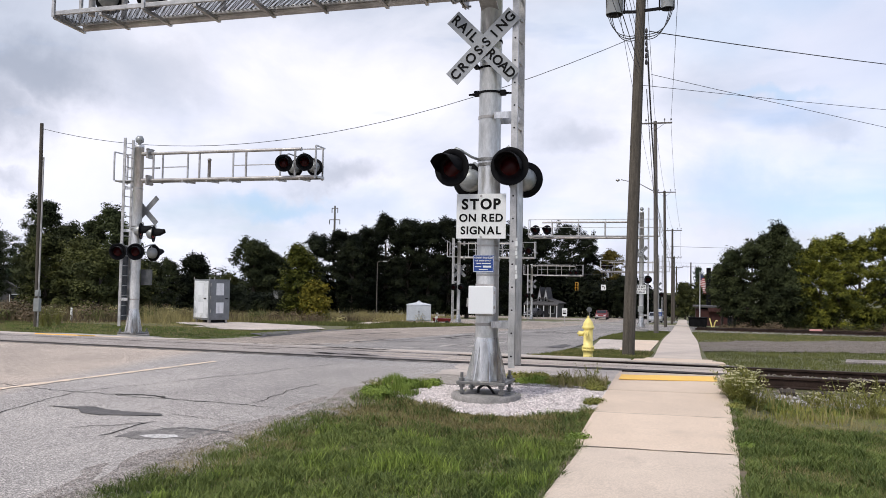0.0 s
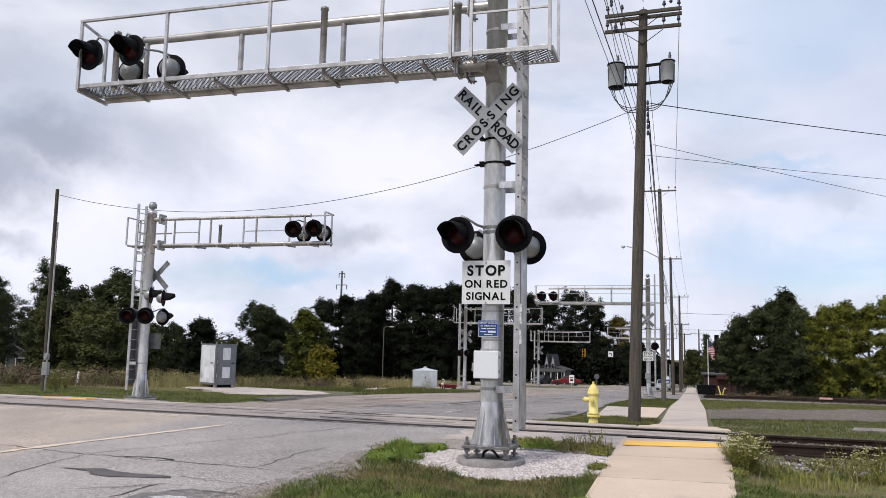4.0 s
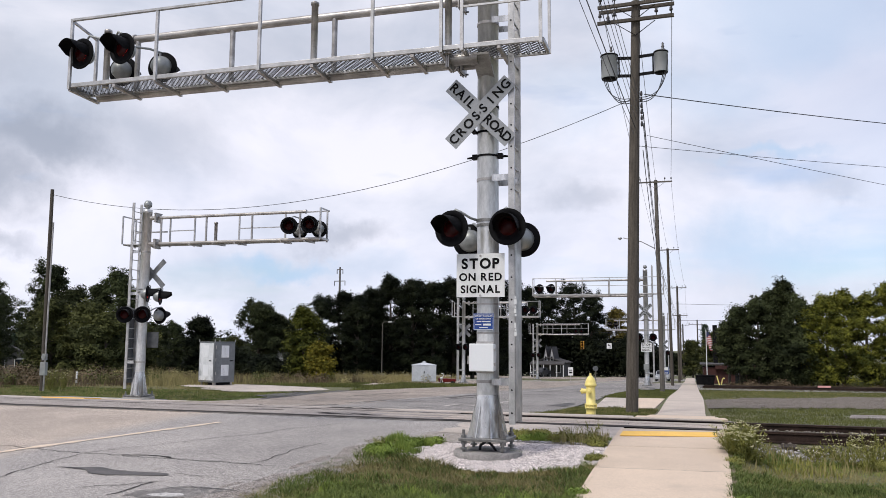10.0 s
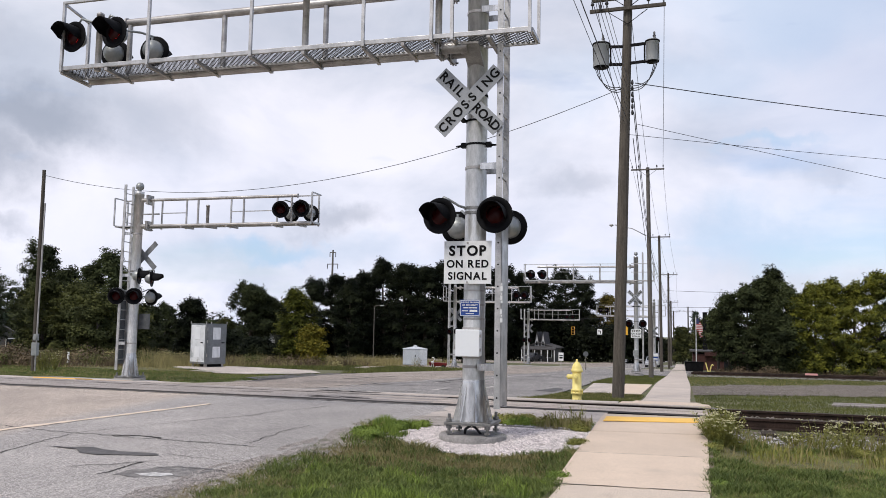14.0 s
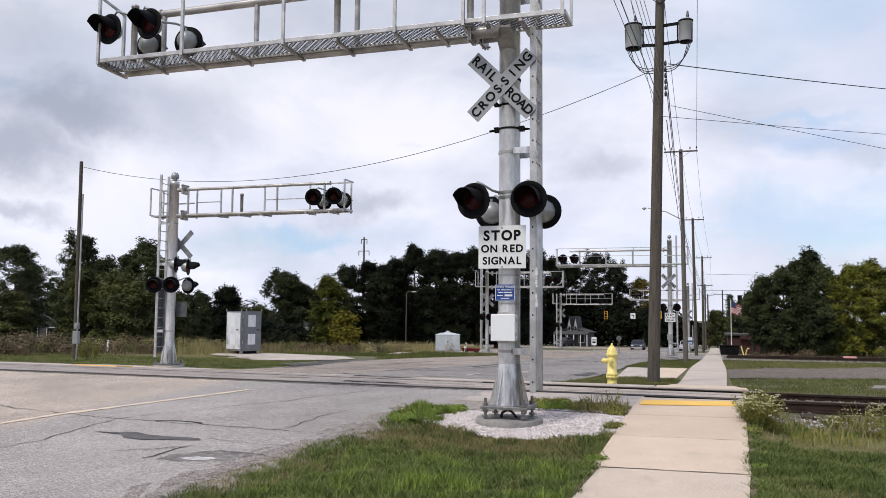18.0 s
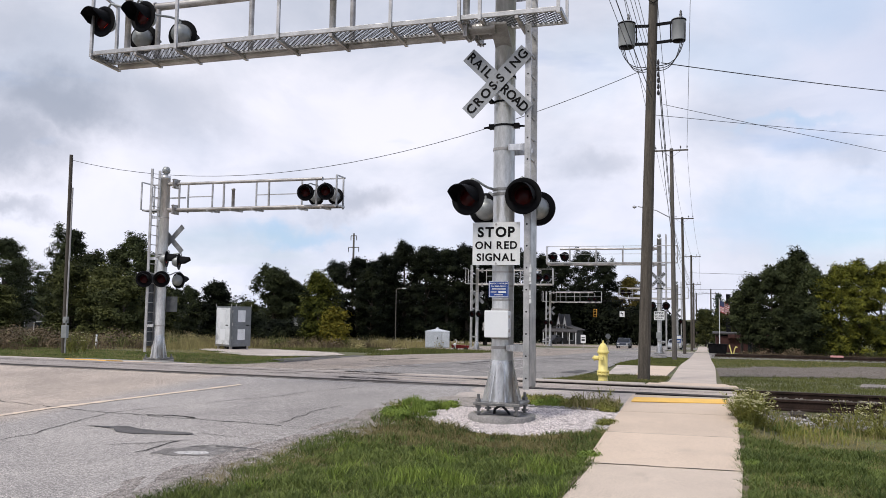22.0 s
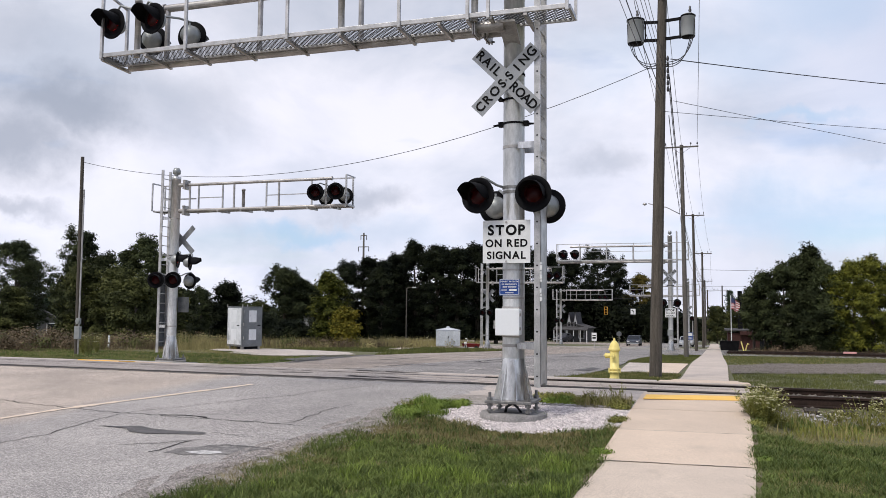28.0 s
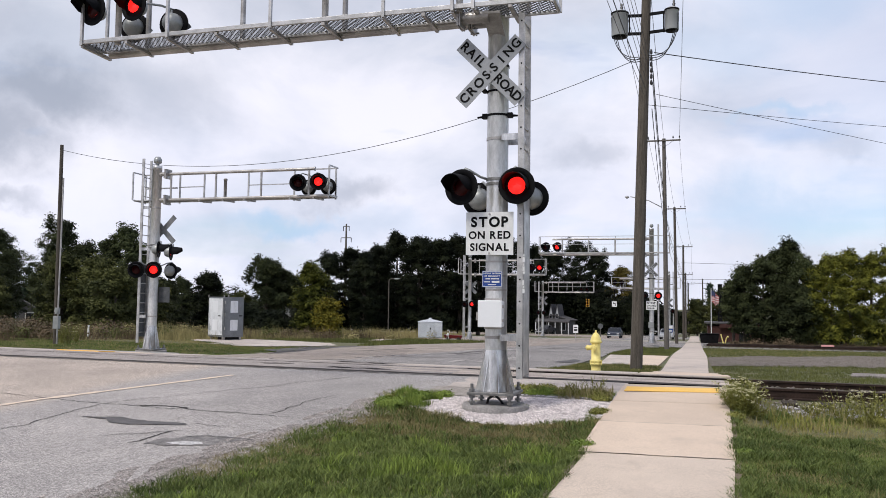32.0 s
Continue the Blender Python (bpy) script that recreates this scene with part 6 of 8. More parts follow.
LEAN1 = (0.029, 0.0)
p1 = utility_pole(-1.48, 21.6, 10.62, LEAN1, POLE_WOOD, [(10.50, 0.98, True, -1.5), (10.06, 0.98, False, -1)], "leaning brown wooden utility pole with two transformers", 0.158)
POLE_ONE = p1
for sx, dz, rr, hh in ((-1, 8.86, 0.215, 0.64), (1, 8.88, 0.175, 0.56)):
    cx = LEAN1[0] * 8.9 + sx * 0.66
    can = part("transformer", Mesh().lathe([(0.0, 0.0), (rr * 0.9, 0.0), (rr, 0.03), (rr, hh - 0.03), (rr * 1.06, hh - 0.025), (rr * 1.06, hh), (rr * 0.8, hh + 0.04), (0, hh + 0.06)], 22, 0, Matrix.Translation((cx, -0.05, dz - hh / 2))), CAN, p1, "grey cylindrical transformer can")
    part("rim", Mesh().lathe([(rr * 1.0, hh - 0.035), (rr * 1.085, hh - 0.03), (rr * 1.085, hh + 0.004), (rr * 0.98, hh + 0.01)], 22, 0, Matrix.Translation((cx, -0.05, dz - hh / 2))), BLACK, can)
    part("base_ring", Mesh().lathe([(0.0, -0.008), (rr * 0.93, -0.008), (rr * 0.96, 0.02)], 22, 0, Matrix.Translation((cx, -0.05, dz - hh / 2))), BLACK, can)
    part("bushing", Mesh().lathe([(0.03, 0), (0.05, 0.05), (0.03, 0.07), (0.045, 0.12), (0.025, 0.14), (0.03, 0.2), (0.0, 0.24)], 8, 0, Matrix.Translation((cx + 0.05, -0.05, dz + hh / 2 + 0.03))), PORCELAIN, can)
    for bz in (0.2, -0.28):
        part("hanger", Mesh().bar((LEAN1[0] * 8.8, -0.05, dz + bz), (cx - sx * rr * 0.9, -0.05, dz + bz + 0.03), 0.05, 0.07), BLACK, p1)
    part("hanger", Mesh().bar((cx - sx * rr * 1.15, -0.05, dz - 0.3), (cx - sx * rr * 1.15, -0.05, dz + 0.26), 0.04, 0.03), BLACK, p1)
    for k in range(3):
        p0 = Vector((cx + sx * rr * (0.95 - 0.25 * k), -0.14, dz + hh * 0.3 - 0.08 * k))
        pm = Vector((cx + sx * (rr * 0.9 - 0.08 * k), -0.18, dz - 1.0 - 0.08 * k))
        p2 = Vector((LEAN1[0] * 8 + sx * 0.12, -0.16, dz - 0.92 - 0.06 * k))
        part("drip_loop", Mesh().tube([p0 * (1 - u) ** 2 + pm * 2 * u * (1 - u) + p2 * u * u for u in [q / 10 for q in range(11)]], 0.011, 6), WIRE, POLE_ONE)
for k in range(6):
    part("spool_insulator", Mesh().lathe([(0.018, 0), (0.034, 0.03), (0.034, 0.08), (0.018, 0.14)], 8, 0, Matrix.Translation((LEAN1[0] * 8 + 0.17, -0.1, 7.2 + 0.16 * k))), PORCELAIN, p1)
for k in range(3):
    part("insulator", Mesh().lathe([(0.02, 0), (0.05, 0.05), (0.03, 0.08), (0.05, 0.14), (0.02, 0.2), (0.02, 0.32)], 8, 0, Matrix.Translation((LEAN1[0] * 10.3 + (-0.8, 0.72, -0.7)[k], -0.26, (10.7, 10.65, 10.0)[k]))), PORCELAIN, p1)
POLES = [(-1.72, 52.0, 12.6, (-0.010, 0), [(12.45, 1.0, False, 0)]), (-1.70, 78.0, 12.0, (-0.012, 0), [(11.85, 1.0, False, 0)]), (-1.45, 104.0, 11.1, (0, 0), [(10.9, 1.1, False, 0)]),
         (-1.5, 130.0, 9.6, (0, 0), [(9.4, 1.1, False, 0)]), (-1.35, 156.0, 9.6, (0, 0), [(9.4, 1.1, False, 0)])]
for x, y, h, ln, arms in POLES:
    utility_pole(x, y, h, ln, POLE_GREY if y < 60 else POLE_WOOD, arms, "grey wooden utility pole with one crossarm", 0.15)
utility_pole(1.3, 175.0, 11.5, (0, 0), POLE_WOOD, [(10.6, 1.6, False, 0)], "far wooden utility pole", 0.17)
sl = thing("street_lamp", Matrix.Translation((-1.85, 51.85, level(52) - fall(52))), "curved street lamp arm on a utility pole", "street lamp")
part("arm", Mesh().tube([(-0.1, -0.1, 8.3), (-0.9, -0.1, 8.75), (-2.0, -0.1, 9.02)], 0.03, 8), ALU, sl)
part("head", Mesh().lathe([(0.02, 0), (0.12, -0.04), (0.14, -0.1), (0.0, -0.2)], 12, 0, Matrix.Translation((-2.2, -0.1, 9.08))), ALU, sl)

lp = thing("utility_pole", Matrix.Translation((-23.28, 25.7, level(25.7) - fall(25.7))), "slim grey service pole with a meter box", "utility pole")
part("pole", Mesh().rod((0, 0, -0.3), (-0.09, 0, 7.5), 0.085, 0.065, 12), POLE_WOOD, lp)
part("conduit", Mesh().rod((0.14, -0.08, -0.2), (0.11, -0.06, 6.2), 0.030, n=8), GALV, lp)
part("meter", Mesh().rod((0.15, -0.1, 1.12), (0.15, -0.2, 1.12), 0.085, n=14).box(0.06, 0.24, -0.16, -0.08, 1.0, 1.24), SHELL, lp)
part("switch_box", Mesh().box(0.04, 0.28, -0.22, -0.08, 0.44, 0.92), SHELL, lp, "", 0.01)


def cable(a, b, sag, r=0.011, label="thin black overhead cable"):
    a, b = Vector(a), Vector(b)
    pts = []
    for i in range(25):
        u = i / 24
        p = a.lerp(b, u)
        p.z -= sag * 4 * u * (1 - u)
        pts.append(p)
    return tagged(part("overhead_cable", Mesh().tube(pts, r, 5), WIRE), label, "cable", "overhead cables")


cable((-23.25, 25.6, 7.2), (-1.25, 21.5, 8.0), 1.55, 0.009)
cable((-1.0, 21.4, 8.05), (16.1, 36.1, 9.25), 0.2, 0.013)
cable((-1.2, 21.4, 6.7), (16.5, 36.8, 7.8), 0.1, 0.007)
cable((-0.95, 21.5, 6.98), (15.5, 36.5, 5.98), 0.05, 0.007)
tops = [(-1.48 + LEAN1[0] * 10.7, 21.6, 10.75)] + [(x + ln[0] * h, y, level(y) - fall(y) + arms[0][0] + 0.2) for x, y, h, ln, arms in POLES]
for off in (-0.92, 0.0, 0.92):
    for a, b in zip(tops, tops[1:]):
        cable((a[0] + off, a[1], a[2]), (b[0] + off, b[1], b[2]), 0.35, 0.009)
    cable((tops[0][0] + off, 21.5, 10.85), (off - 1.3, -26, 11.5), 0.5, 0.010)
for off, h in ((0.1, 7.9), (0.13, 7.6), (0.12, 7.3), (0.1, 6.6)):
    for a, b in zip(tops, tops[1:]):
        cable((a[0] + off, a[1], level(a[1]) - fall(a[1]) + h), (b[0] + off, b[1], level(b[1]) - fall(b[1]) + h), 0.4, 0.011)
for k, (x, z) in enumerate(((-2.6, 9.9), (-2.3, 9.6), (-1.9, 10.4), (-1.7, 10.2), (-1.55, 9.8), (-1.4, 9.5))):
    cable((tops[0][0] - 0.1 + 0.03 * k, 21.45, 7.0 + 0.18 * k), (x - 0.2, -24, z - 1.2), 0.5, 0.006 + 0.004 * (k == 1))
cable((-1.7, 104, 6.8), (60, 112, 9.0), 1.0, 0.02)
cable((-1.7, 130, 5.6), (70, 140, 9.5), 1.0, 0.02)

# ---------------------------------------------------------------- cabinets and shed
cb = thing("signal_cabinet", pose(-23.85, 38.5, level(38.6) + 0.24, 0, 0, 66), "tall galvanised railway signal cabinet with louvred doors", "cabinet")
part("body", Mesh().box(-0.62, 0.62, -0.7, 0.7, -0.06, 2.0), CABINET_SHADED, cb, "", 0.015)
part("roof", Mesh().box(-0.63, 0.63, -0.715, 0.715, 2.0, 2.03), CABINET_SHADED, cb, "", 0.01)
# black block added between the feet for the shade under the cabinet
part("base", Mesh().box(-0.5, 0.5, -0.58, 0.58, -0.2, -0.06), BLACK, cb)
for sx in (-0.5, 0.5):
    for sy in (-0.55, 0.55):
        part("foot", Mesh().box(sx - 0.06, sx + 0.06, sy - 0.06, sy + 0.06, -0.25, -0.06), GALV, cb)
for side in ("front", "side"):
    m4 = Matrix.Identity(4) if side == "front" else Matrix.Rotation(radians(-90), 4, "Z")
    off, hw = (0.71, 0.56) if side == "front" else (0.63, 0.62)
    # the side door has the brightness of its lit face put into its colour
    door = part("door", Mesh().box(-hw, hw, -off - 0.02, -off, 0.04, 1.95), CABINET_SHADED if side == "front" else CABINET_LIT, cb, "sheet metal door", 0.008, m4)
    for lz, lh in ((0.56, 0.28), (1.52, 0.31)):
        m = Mesh()
        for k in range(6):
            m.box(-0.23 + 0.077 * k, -0.168 + 0.077 * k, -off - 0.04, -off - 0.02, lz - lh, lz + lh)
        part("louvre", m, BOX_WHITE, door, "white louvre panel")
    part("handle", Mesh().box(0.3, 0.46, -off - 0.06, -off - 0.02, 1.02, 1.07), BLACK, door)
    for hz_ in (0.4, 1.1, 1.75):
        part("hinge", Mesh().rod((-hw, -off - 0.025, hz_ - 0.08), (-hw, -off - 0.025, hz_ + 0.08), 0.018, n=8), GALV, door)
for sx in (-0.64, 0.64):
    for sy in (-0.72, 0.72):
        part("lifting_stub", Mesh().rod((sx * 0.97, sy * 0.97, 2.0), (sx * 0.97, sy * 0.97, 2.14), 0.022, n=8), GALV, cb)

sh = thing("equipment_shed", pose(-20.2, 62.5, level(62.5) + 0.2, 0, 0, 18), "small pale metal equipment shed with a low roof", "shed")
part("body", Mesh().box(-0.95, 0.95, -0.9, 0.9, 0, 1.25), SHED_PAINT, sh, "", 0.02)
part("roof", Mesh().add([(-1, -0.95, 1.25), (1, -0.95, 1.25), (1, 0.95, 1.25), (-1, 0.95, 1.25), (0, 0, 1.47)], [(0, 1, 4), (1, 2, 4), (2, 3, 4), (3, 0, 4), (3, 2, 1, 0)]), SHED_PAINT, sh)
part("vent", Mesh().lathe([(0.14, 1.42), (0.14, 1.52), (0, 1.56)], 12), SHED_PAINT, sh)
for k in range(3):
    part("door", Mesh().box(-0.9 + 0.62 * k, -0.32 + 0.62 * k, -0.93, -0.902, 0.06, 1.2), SHED_PAINT, sh, "", 0.006)
part("handle", Mesh().box(-0.02, 0.05, -0.96, -0.93, 0.65, 0.8), BLACK, sh)


# ---------------------------------------------------------------- trees
def leaf_mesh(name, centres, radii, count, size, seed, mat, clump=7, flat=0.8, drop=0.0, spray=1.5):
    """A crown: leaves in sprays set on the shells of a set of lobes, each leaf turned a little outwards."""
    rng = np.random.default_rng(seed)
    c, r = np.array(centres, float), np.array(radii, float)
    k = max(1, count // clump)
    pick = rng.choice(len(c), k, p=r ** 1.8 / (r ** 1.8).sum())
    d = rng.normal(size=(k, 3))
    d /= np.linalg.norm(d, axis=1)[:, None]
    d[:, 2] = np.where(d[:, 2] < -0.35, -d[:, 2] * 0.7, d[:, 2])
    u = rng.beta(5.0, 1.2, k) * 1.05 + 0.10 * rng.exponential(1.0, k) * (rng.random(k) < 0.3)
    mid = c[pick] + d * (r[pick] * u)[:, None] * np.array([1, 1, flat])
    p = np.repeat(mid, clump, 0) + rng.normal(size=(k * clump, 3)) * size * spray * np.array([1, 1, 0.55])
    out = np.repeat(d, clump, 0)
    n = len(p)
    nrm = out * 0.85 + rng.normal(size=(n, 3)) * 0.24 + np.array([0, 0, 0.4])
    a = np.cross(nrm, rng.normal(size=(n, 3)))
    a[:, 2] -= drop
    a /= np.linalg.norm(a, axis=1)[:, None]
    b = np.cross(a, nrm)
    b /= np.linalg.norm(b, axis=1)[:, None]
    s = size * rng.uniform(0.6, 1.4, n)[:, None]
    v = np.stack([p - a * s * 0.5 + b * s * 0.42, p - a * s * 0.5 - b * s * 0.42, p + a * s * 0.8], 1).reshape(-1, 3)
    me = bpy.data.meshes.new(name)
    me.vertices.add(3 * n)
    me.vertices.foreach_set("co", v.ravel())
    me.loops.add(3 * n)
    me.loops.foreach_set("vertex_index", np.arange(3 * n, dtype=np.int32))
    me.polygons.add(n)
    me.polygons.foreach_set("loop_start", np.arange(0, 3 * n, 3, dtype=np.int32))
    me.update(calc_edges=True)
    me.materials.append(mat)
    return me


def crown_width(shape, f):
    """Half width of a crown, as a share of the widest, at a share of its height."""
    if shape == "bush":
        return max(0.0, 1 - (f * 0.96) ** 2.6) ** 0.5
    return (0.72 + 0.28 * min(1, f / 0.4)) * max(0.0, 1 - max(0, (f - 0.3) / 0.71) ** 2.4) ** 0.55


def lobes(shape, rng, h, w, low):
    """Lobes that fill a crown from low to top, small sprigs round its outline, and leaders at the top."""
    cs, rs = [], []
    for i in range(54):
        f = low + (1 - low) * (i + rng.random()) / 54
        e = crown_width(shape, (f - low) / (1 - low)) * w * rng.uniform(0.82, 1.1)
        r = w * rng.uniform(0.20, 0.33) * (1 - 0.35 * f)
        q = max(0.0, e - r * 0.85) * math.sqrt(rng.uniform(0.15, 1))
        a = rng.uniform(0, 6.28)
        cs.append((q * math.cos(a), q * math.sin(a), min(max(h * f, r * 0.6), h - r * 0.8)))
        rs.append(r)
    for i in range(34):
        f = low + (1 - low) * rng.random() ** 0.7
        e = crown_width(shape, (f - low) / (1 - low)) * w * rng.uniform(0.9, 1.12)
        a = rng.uniform(0, 6.28)
        cs.append((e * math.cos(a), e * math.sin(a), h * f * 0.98))
        rs.append(w * rng.uniform(0.07, 0.15))
    for i in range(7):
        a, q, top = rng.uniform(0, 6.28), rng.uniform(0.05, 0.5) * w, rng.uniform(0.86, 1.05)
        for k in range(4):
            cs.append((q * math.cos(a), q * math.sin(a), h * (top - 0.035 * k)))
            rs.append(w * (0.07 + 0.035 * k))
    return cs, rs


def broad_tree(x, y, h, w, mat, seed, label, size=0.2, count=16000, low=0.12, name="tree", shape="round"):
    """A tapered trunk with limbs and a lobed crown."""
    rng = random.Random(seed)
    t = thing(name, Matrix.Translation((x, y, level(y))), label, "tree", "trees along the street")
    cs, rs = lobes(shape, rng, h, w, low)
    trunk = Mesh().rod((0, 0, -0.2), (0.03 * w, 0, h * 0.35), 0.024 * h, 0.018 * h, 9).rod((0.03 * w, 0, h * 0.34), (0, 0, h * 0.75), 0.018 * h, 0.008 * h, 8)
    part("trunk", trunk, BARK, t)
    for i in range(8):
        c = cs[(i * 5) % 54]
        part("limb", Mesh().rod((0.02 * w, 0, h * (0.15 + 0.05 * i)), (c[0] * 0.8, c[1] * 0.8, max(c[2], h * (0.2 + 0.05 * i))), 0.010 * h, 0.004 * h, 6), BARK, t)
    part("crown", leaf_mesh("crown", cs, rs, count, size, seed, mat, 9, 0.9, 0.0, 1.5), [], t)["kind"] = "stuff"
    return t


def conifer(x, y, h, w, seed, label):
    z0 = level(y)
    t = thing("conifer", Matrix.Translation((x, y, z0)), label, "tree", "trees along the street")
    part("trunk", Mesh().rod((0, 0, -0.2), (0, 0, h * 0.97), 0.02 * h, 0.004 * h, 8), BARK, t)
    cs, rs = [], []
    rng = random.Random(seed)
    for i in range(14):
        f = i / 13
        for j in range(5):
            a = rng.uniform(0, 6.28)
            q = w * (1 - f) * rng.uniform(0.4, 0.8)
            cs.append((q * math.cos(a), q * math.sin(a), h * (0.08 + 0.88 * f)))
            rs.append(max(0.12, w * (1 - f) * 0.35))
    part("crown", leaf_mesh("crown", cs, rs, 9000, 0.2, seed, LEAF_CONIFER, 7, 0.45, 0.8), [], t)["kind"] = "stuff"
    return t


TREES = [
    (-73.9, 66.0, 9.8, 2.5, 'D', 0.05),
    (-72.6, 72.0, 7.2, 2.4, 'D', 0.03),
    (-58.5, 72.0, 6.0, 2.2, 'D', 0.03),
    (-50.5, 64.0, 5.6, 2.0, 'D', 0.03),
    (-65.6, 64.0, 9.4, 3.4, 'D', 0.06),
    (-111.1, 112.0, 12.3, 2.9, 'D', 0.06),
    (-95.6, 100.0, 9.2, 1.7, 'C', 0.00),
    (-47.3, 46.0, 3.7, 1.2, 'M', 0.03),
    (-54.0, 60.0, 9.7, 2.1, 'D', 0.05),
    (-57.2, 62.0, 7.2, 1.5, 'D', 0.05),
    (-51.8, 60.0, 7.5, 1.9, 'D', 0.05),
    (-44.8, 50.0, 5.6, 1.9, 'M', 0.03),
    (-41.6, 50.0, 5.4, 1.8, 'M', 0.03),
    (-38.5, 48.0, 4.5, 1.6, 'M', 0.03),
    (-47.4, 58.0, 7.6, 1.5, 'D', 0.05),
    (-45.4, 58.0, 8.7, 1.8, 'D', 0.05),
    (-45.5, 60.0, 7.2, 1.5, 'D', 0.05),
    (-38.6, 52.0, 3.8, 1.5, 'M', 0.03),
    (-53.6, 75.0, 5.2, 1.8, 'D', 0.03),
    (-55.2, 80.0, 5.6, 1.7, 'D', 0.03),
    (-40.2, 62.0, 5.0, 1.5, 'D', 0.03),
    (-52.1, 84.0, 4.1, 1.4, 'D', 0.03),
    (-50.0, 84.0, 4.2, 1.3, 'M', 0.03),
    (-48.0, 86.0, 8.4, 2.5, 'D', 0.03),
    (-47.4, 88.0, 7.2, 1.9, 'D', 0.48),
    (-46.7, 90.0, 6.5, 1.4, 'D', 0.48),
    (-42.5, 72.0, 2.7, 1.9, 'B', 0.03),
    (-38.3, 70.0, 2.0, 1.6, 'B', 0.03),
    (-35.0, 70.0, 2.8, 1.6, 'B', 0.03),
    (-27.5, 56.0, 5.4, 1.3, 'L', 0.06),
    (-25.6, 55.0, 2.8, 0.9, 'Y', 0.05),
    (-42.8, 92.0, 9.4, 2.1, 'D', 0.05),
    (-41.3, 95.0, 10.3, 2.3, 'D', 0.05),
    (-38.1, 92.0, 9.5, 1.9, 'D', 0.05),
    (-37.9, 96.0, 10.7, 2.5, 'D', 0.05),
    (-36.2, 98.0, 12.4, 2.6, 'D', 0.05),
    (-33.3, 98.0, 12.1, 2.8, 'D', 0.05),
    (-30.9, 99.0, 11.8, 2.8, 'D', 0.05),
    (-28.8, 101.0, 12.3, 3.0, 'D', 0.05),
    (-27.1, 104.0, 12.1, 3.1, 'D', 0.05),
    (-24.9, 106.0, 12.7, 3.1, 'D', 0.05),
    (-30.9, 146.9, 16.2, 4.3, 'D', 0.05),
    (-28.0, 149.6, 15.8, 3.9, 'D', 0.10),
    (-25.2, 152.3, 14.6, 3.5, 'D', 0.10),
    (-21.2, 157.8, 17.4, 4.5, 'D', 0.20),
    (-18.4, 160.5, 15.5, 3.2, 'D', 0.20),
    (-25.2, 168.6, 11.5, 4.6, 'D', 0.10),
    (-18.2, 171.4, 9.7, 4.6, 'D', 0.10),
    (-14.0, 165.9, 13.0, 3.3, 'Yd', 0.20),
    (-9.8, 146.0, 7.0, 2.5, 'D', 0.10),
    (2.5, 160.0, 9.7, 0.9, 'C', 0.00),
    (0.2, 150.0, 6.1, 2.1, 'M', 0.10),
    (-1.3, 181.0, 5.2, 2.3, 'D', 0.10),
    (-8.1, 215.0, 6.8, 3.4, 'D', 0.05),
    (-10.3, 190.0, 7.5, 2.7, 'D', 0.10),
    (-4.9, 240.0, 6.3, 2.5, 'D', 0.05),
    (-11.3, 170.0, 7.4, 2.7, 'D', 0.05),
    (3.0, 118.0, 6.3, 1.8, 'M', 0.10),
    (3.2, 79.0, 5.6, 1.1, 'D', 0.42),
    (4.1, 78.0, 6.9, 1.6, 'D', 0.16),
    (5.6, 77.0, 7.5, 2.0, 'D', 0.06),
    (6.9, 78.0, 8.4, 1.5, 'D', 0.10),
    (7.9, 78.0, 9.2, 1.3, 'D', 0.10),
    (8.7, 76.0, 7.4, 1.2, 'D', 0.05),
    (7.6, 76.0, 5.3, 2.0, 'D', 0.05),
    (8.4, 76.0, 4.8, 1.8, 'D', 0.04),
    (9.7, 76.0, 6.8, 1.3, 'L', 0.05),
    (10.9, 76.0, 7.7, 1.6, 'L', 0.04),
    (12.3, 76.0, 8.0, 1.7, 'L', 0.04),
    (13.9, 76.0, 7.7, 1.8, 'L', 0.04),
    (15.7, 76.0, 8.6, 1.8, 'L', 0.04),
    (17.7, 76.2, 9.1, 2.3, 'D', 0.04),

]
KINDS = {"D": (LEAF_SHADED, "round", "tall green broadleaf tree"), "M": (LEAF_MID, "bush", "green bushy tree with leaves to the ground"), 
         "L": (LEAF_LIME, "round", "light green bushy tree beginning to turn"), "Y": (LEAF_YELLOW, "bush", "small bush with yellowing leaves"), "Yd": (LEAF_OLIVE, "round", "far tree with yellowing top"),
         "B": (LEAF_SHADED, "bush", "dense undergrowth shrub with shade put into its green")}
for i, (x, y, h, w, kind, low) in enumerate(TREES):
    if kind == "C":
        conifer(x, y, h, w, 40 + i, "dark green spreading conifer tree")
    else:
        mat, shape, lab = KINDS[kind]
        # broadleaf trees outside the painted deep shade take the full green
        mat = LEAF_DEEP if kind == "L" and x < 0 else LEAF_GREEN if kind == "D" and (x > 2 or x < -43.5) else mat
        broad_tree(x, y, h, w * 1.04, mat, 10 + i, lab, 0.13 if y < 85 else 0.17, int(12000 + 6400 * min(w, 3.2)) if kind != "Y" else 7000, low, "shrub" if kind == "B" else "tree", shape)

# the wood behind, its deep shade put into the leaf colour
rng = random.Random(5)
cs, rs = [], []
for i in range(80):
    u = i / 79
    x, y = -95 + 88 * u, 100 + 56 * min(1, max(0, (u - 0.2) * 1.6)) + rng.uniform(-3, 3)
    for k in range(3 if x < -52 else 6 if x < -22 else 4):
        cs.append((x + rng.uniform(-1.5, 1.5), y, level(y) + 0.8 + 1.5 * k + rng.uniform(-0.4, 0.4)))
        rs.append(rng.uniform(1.3, 2.3))
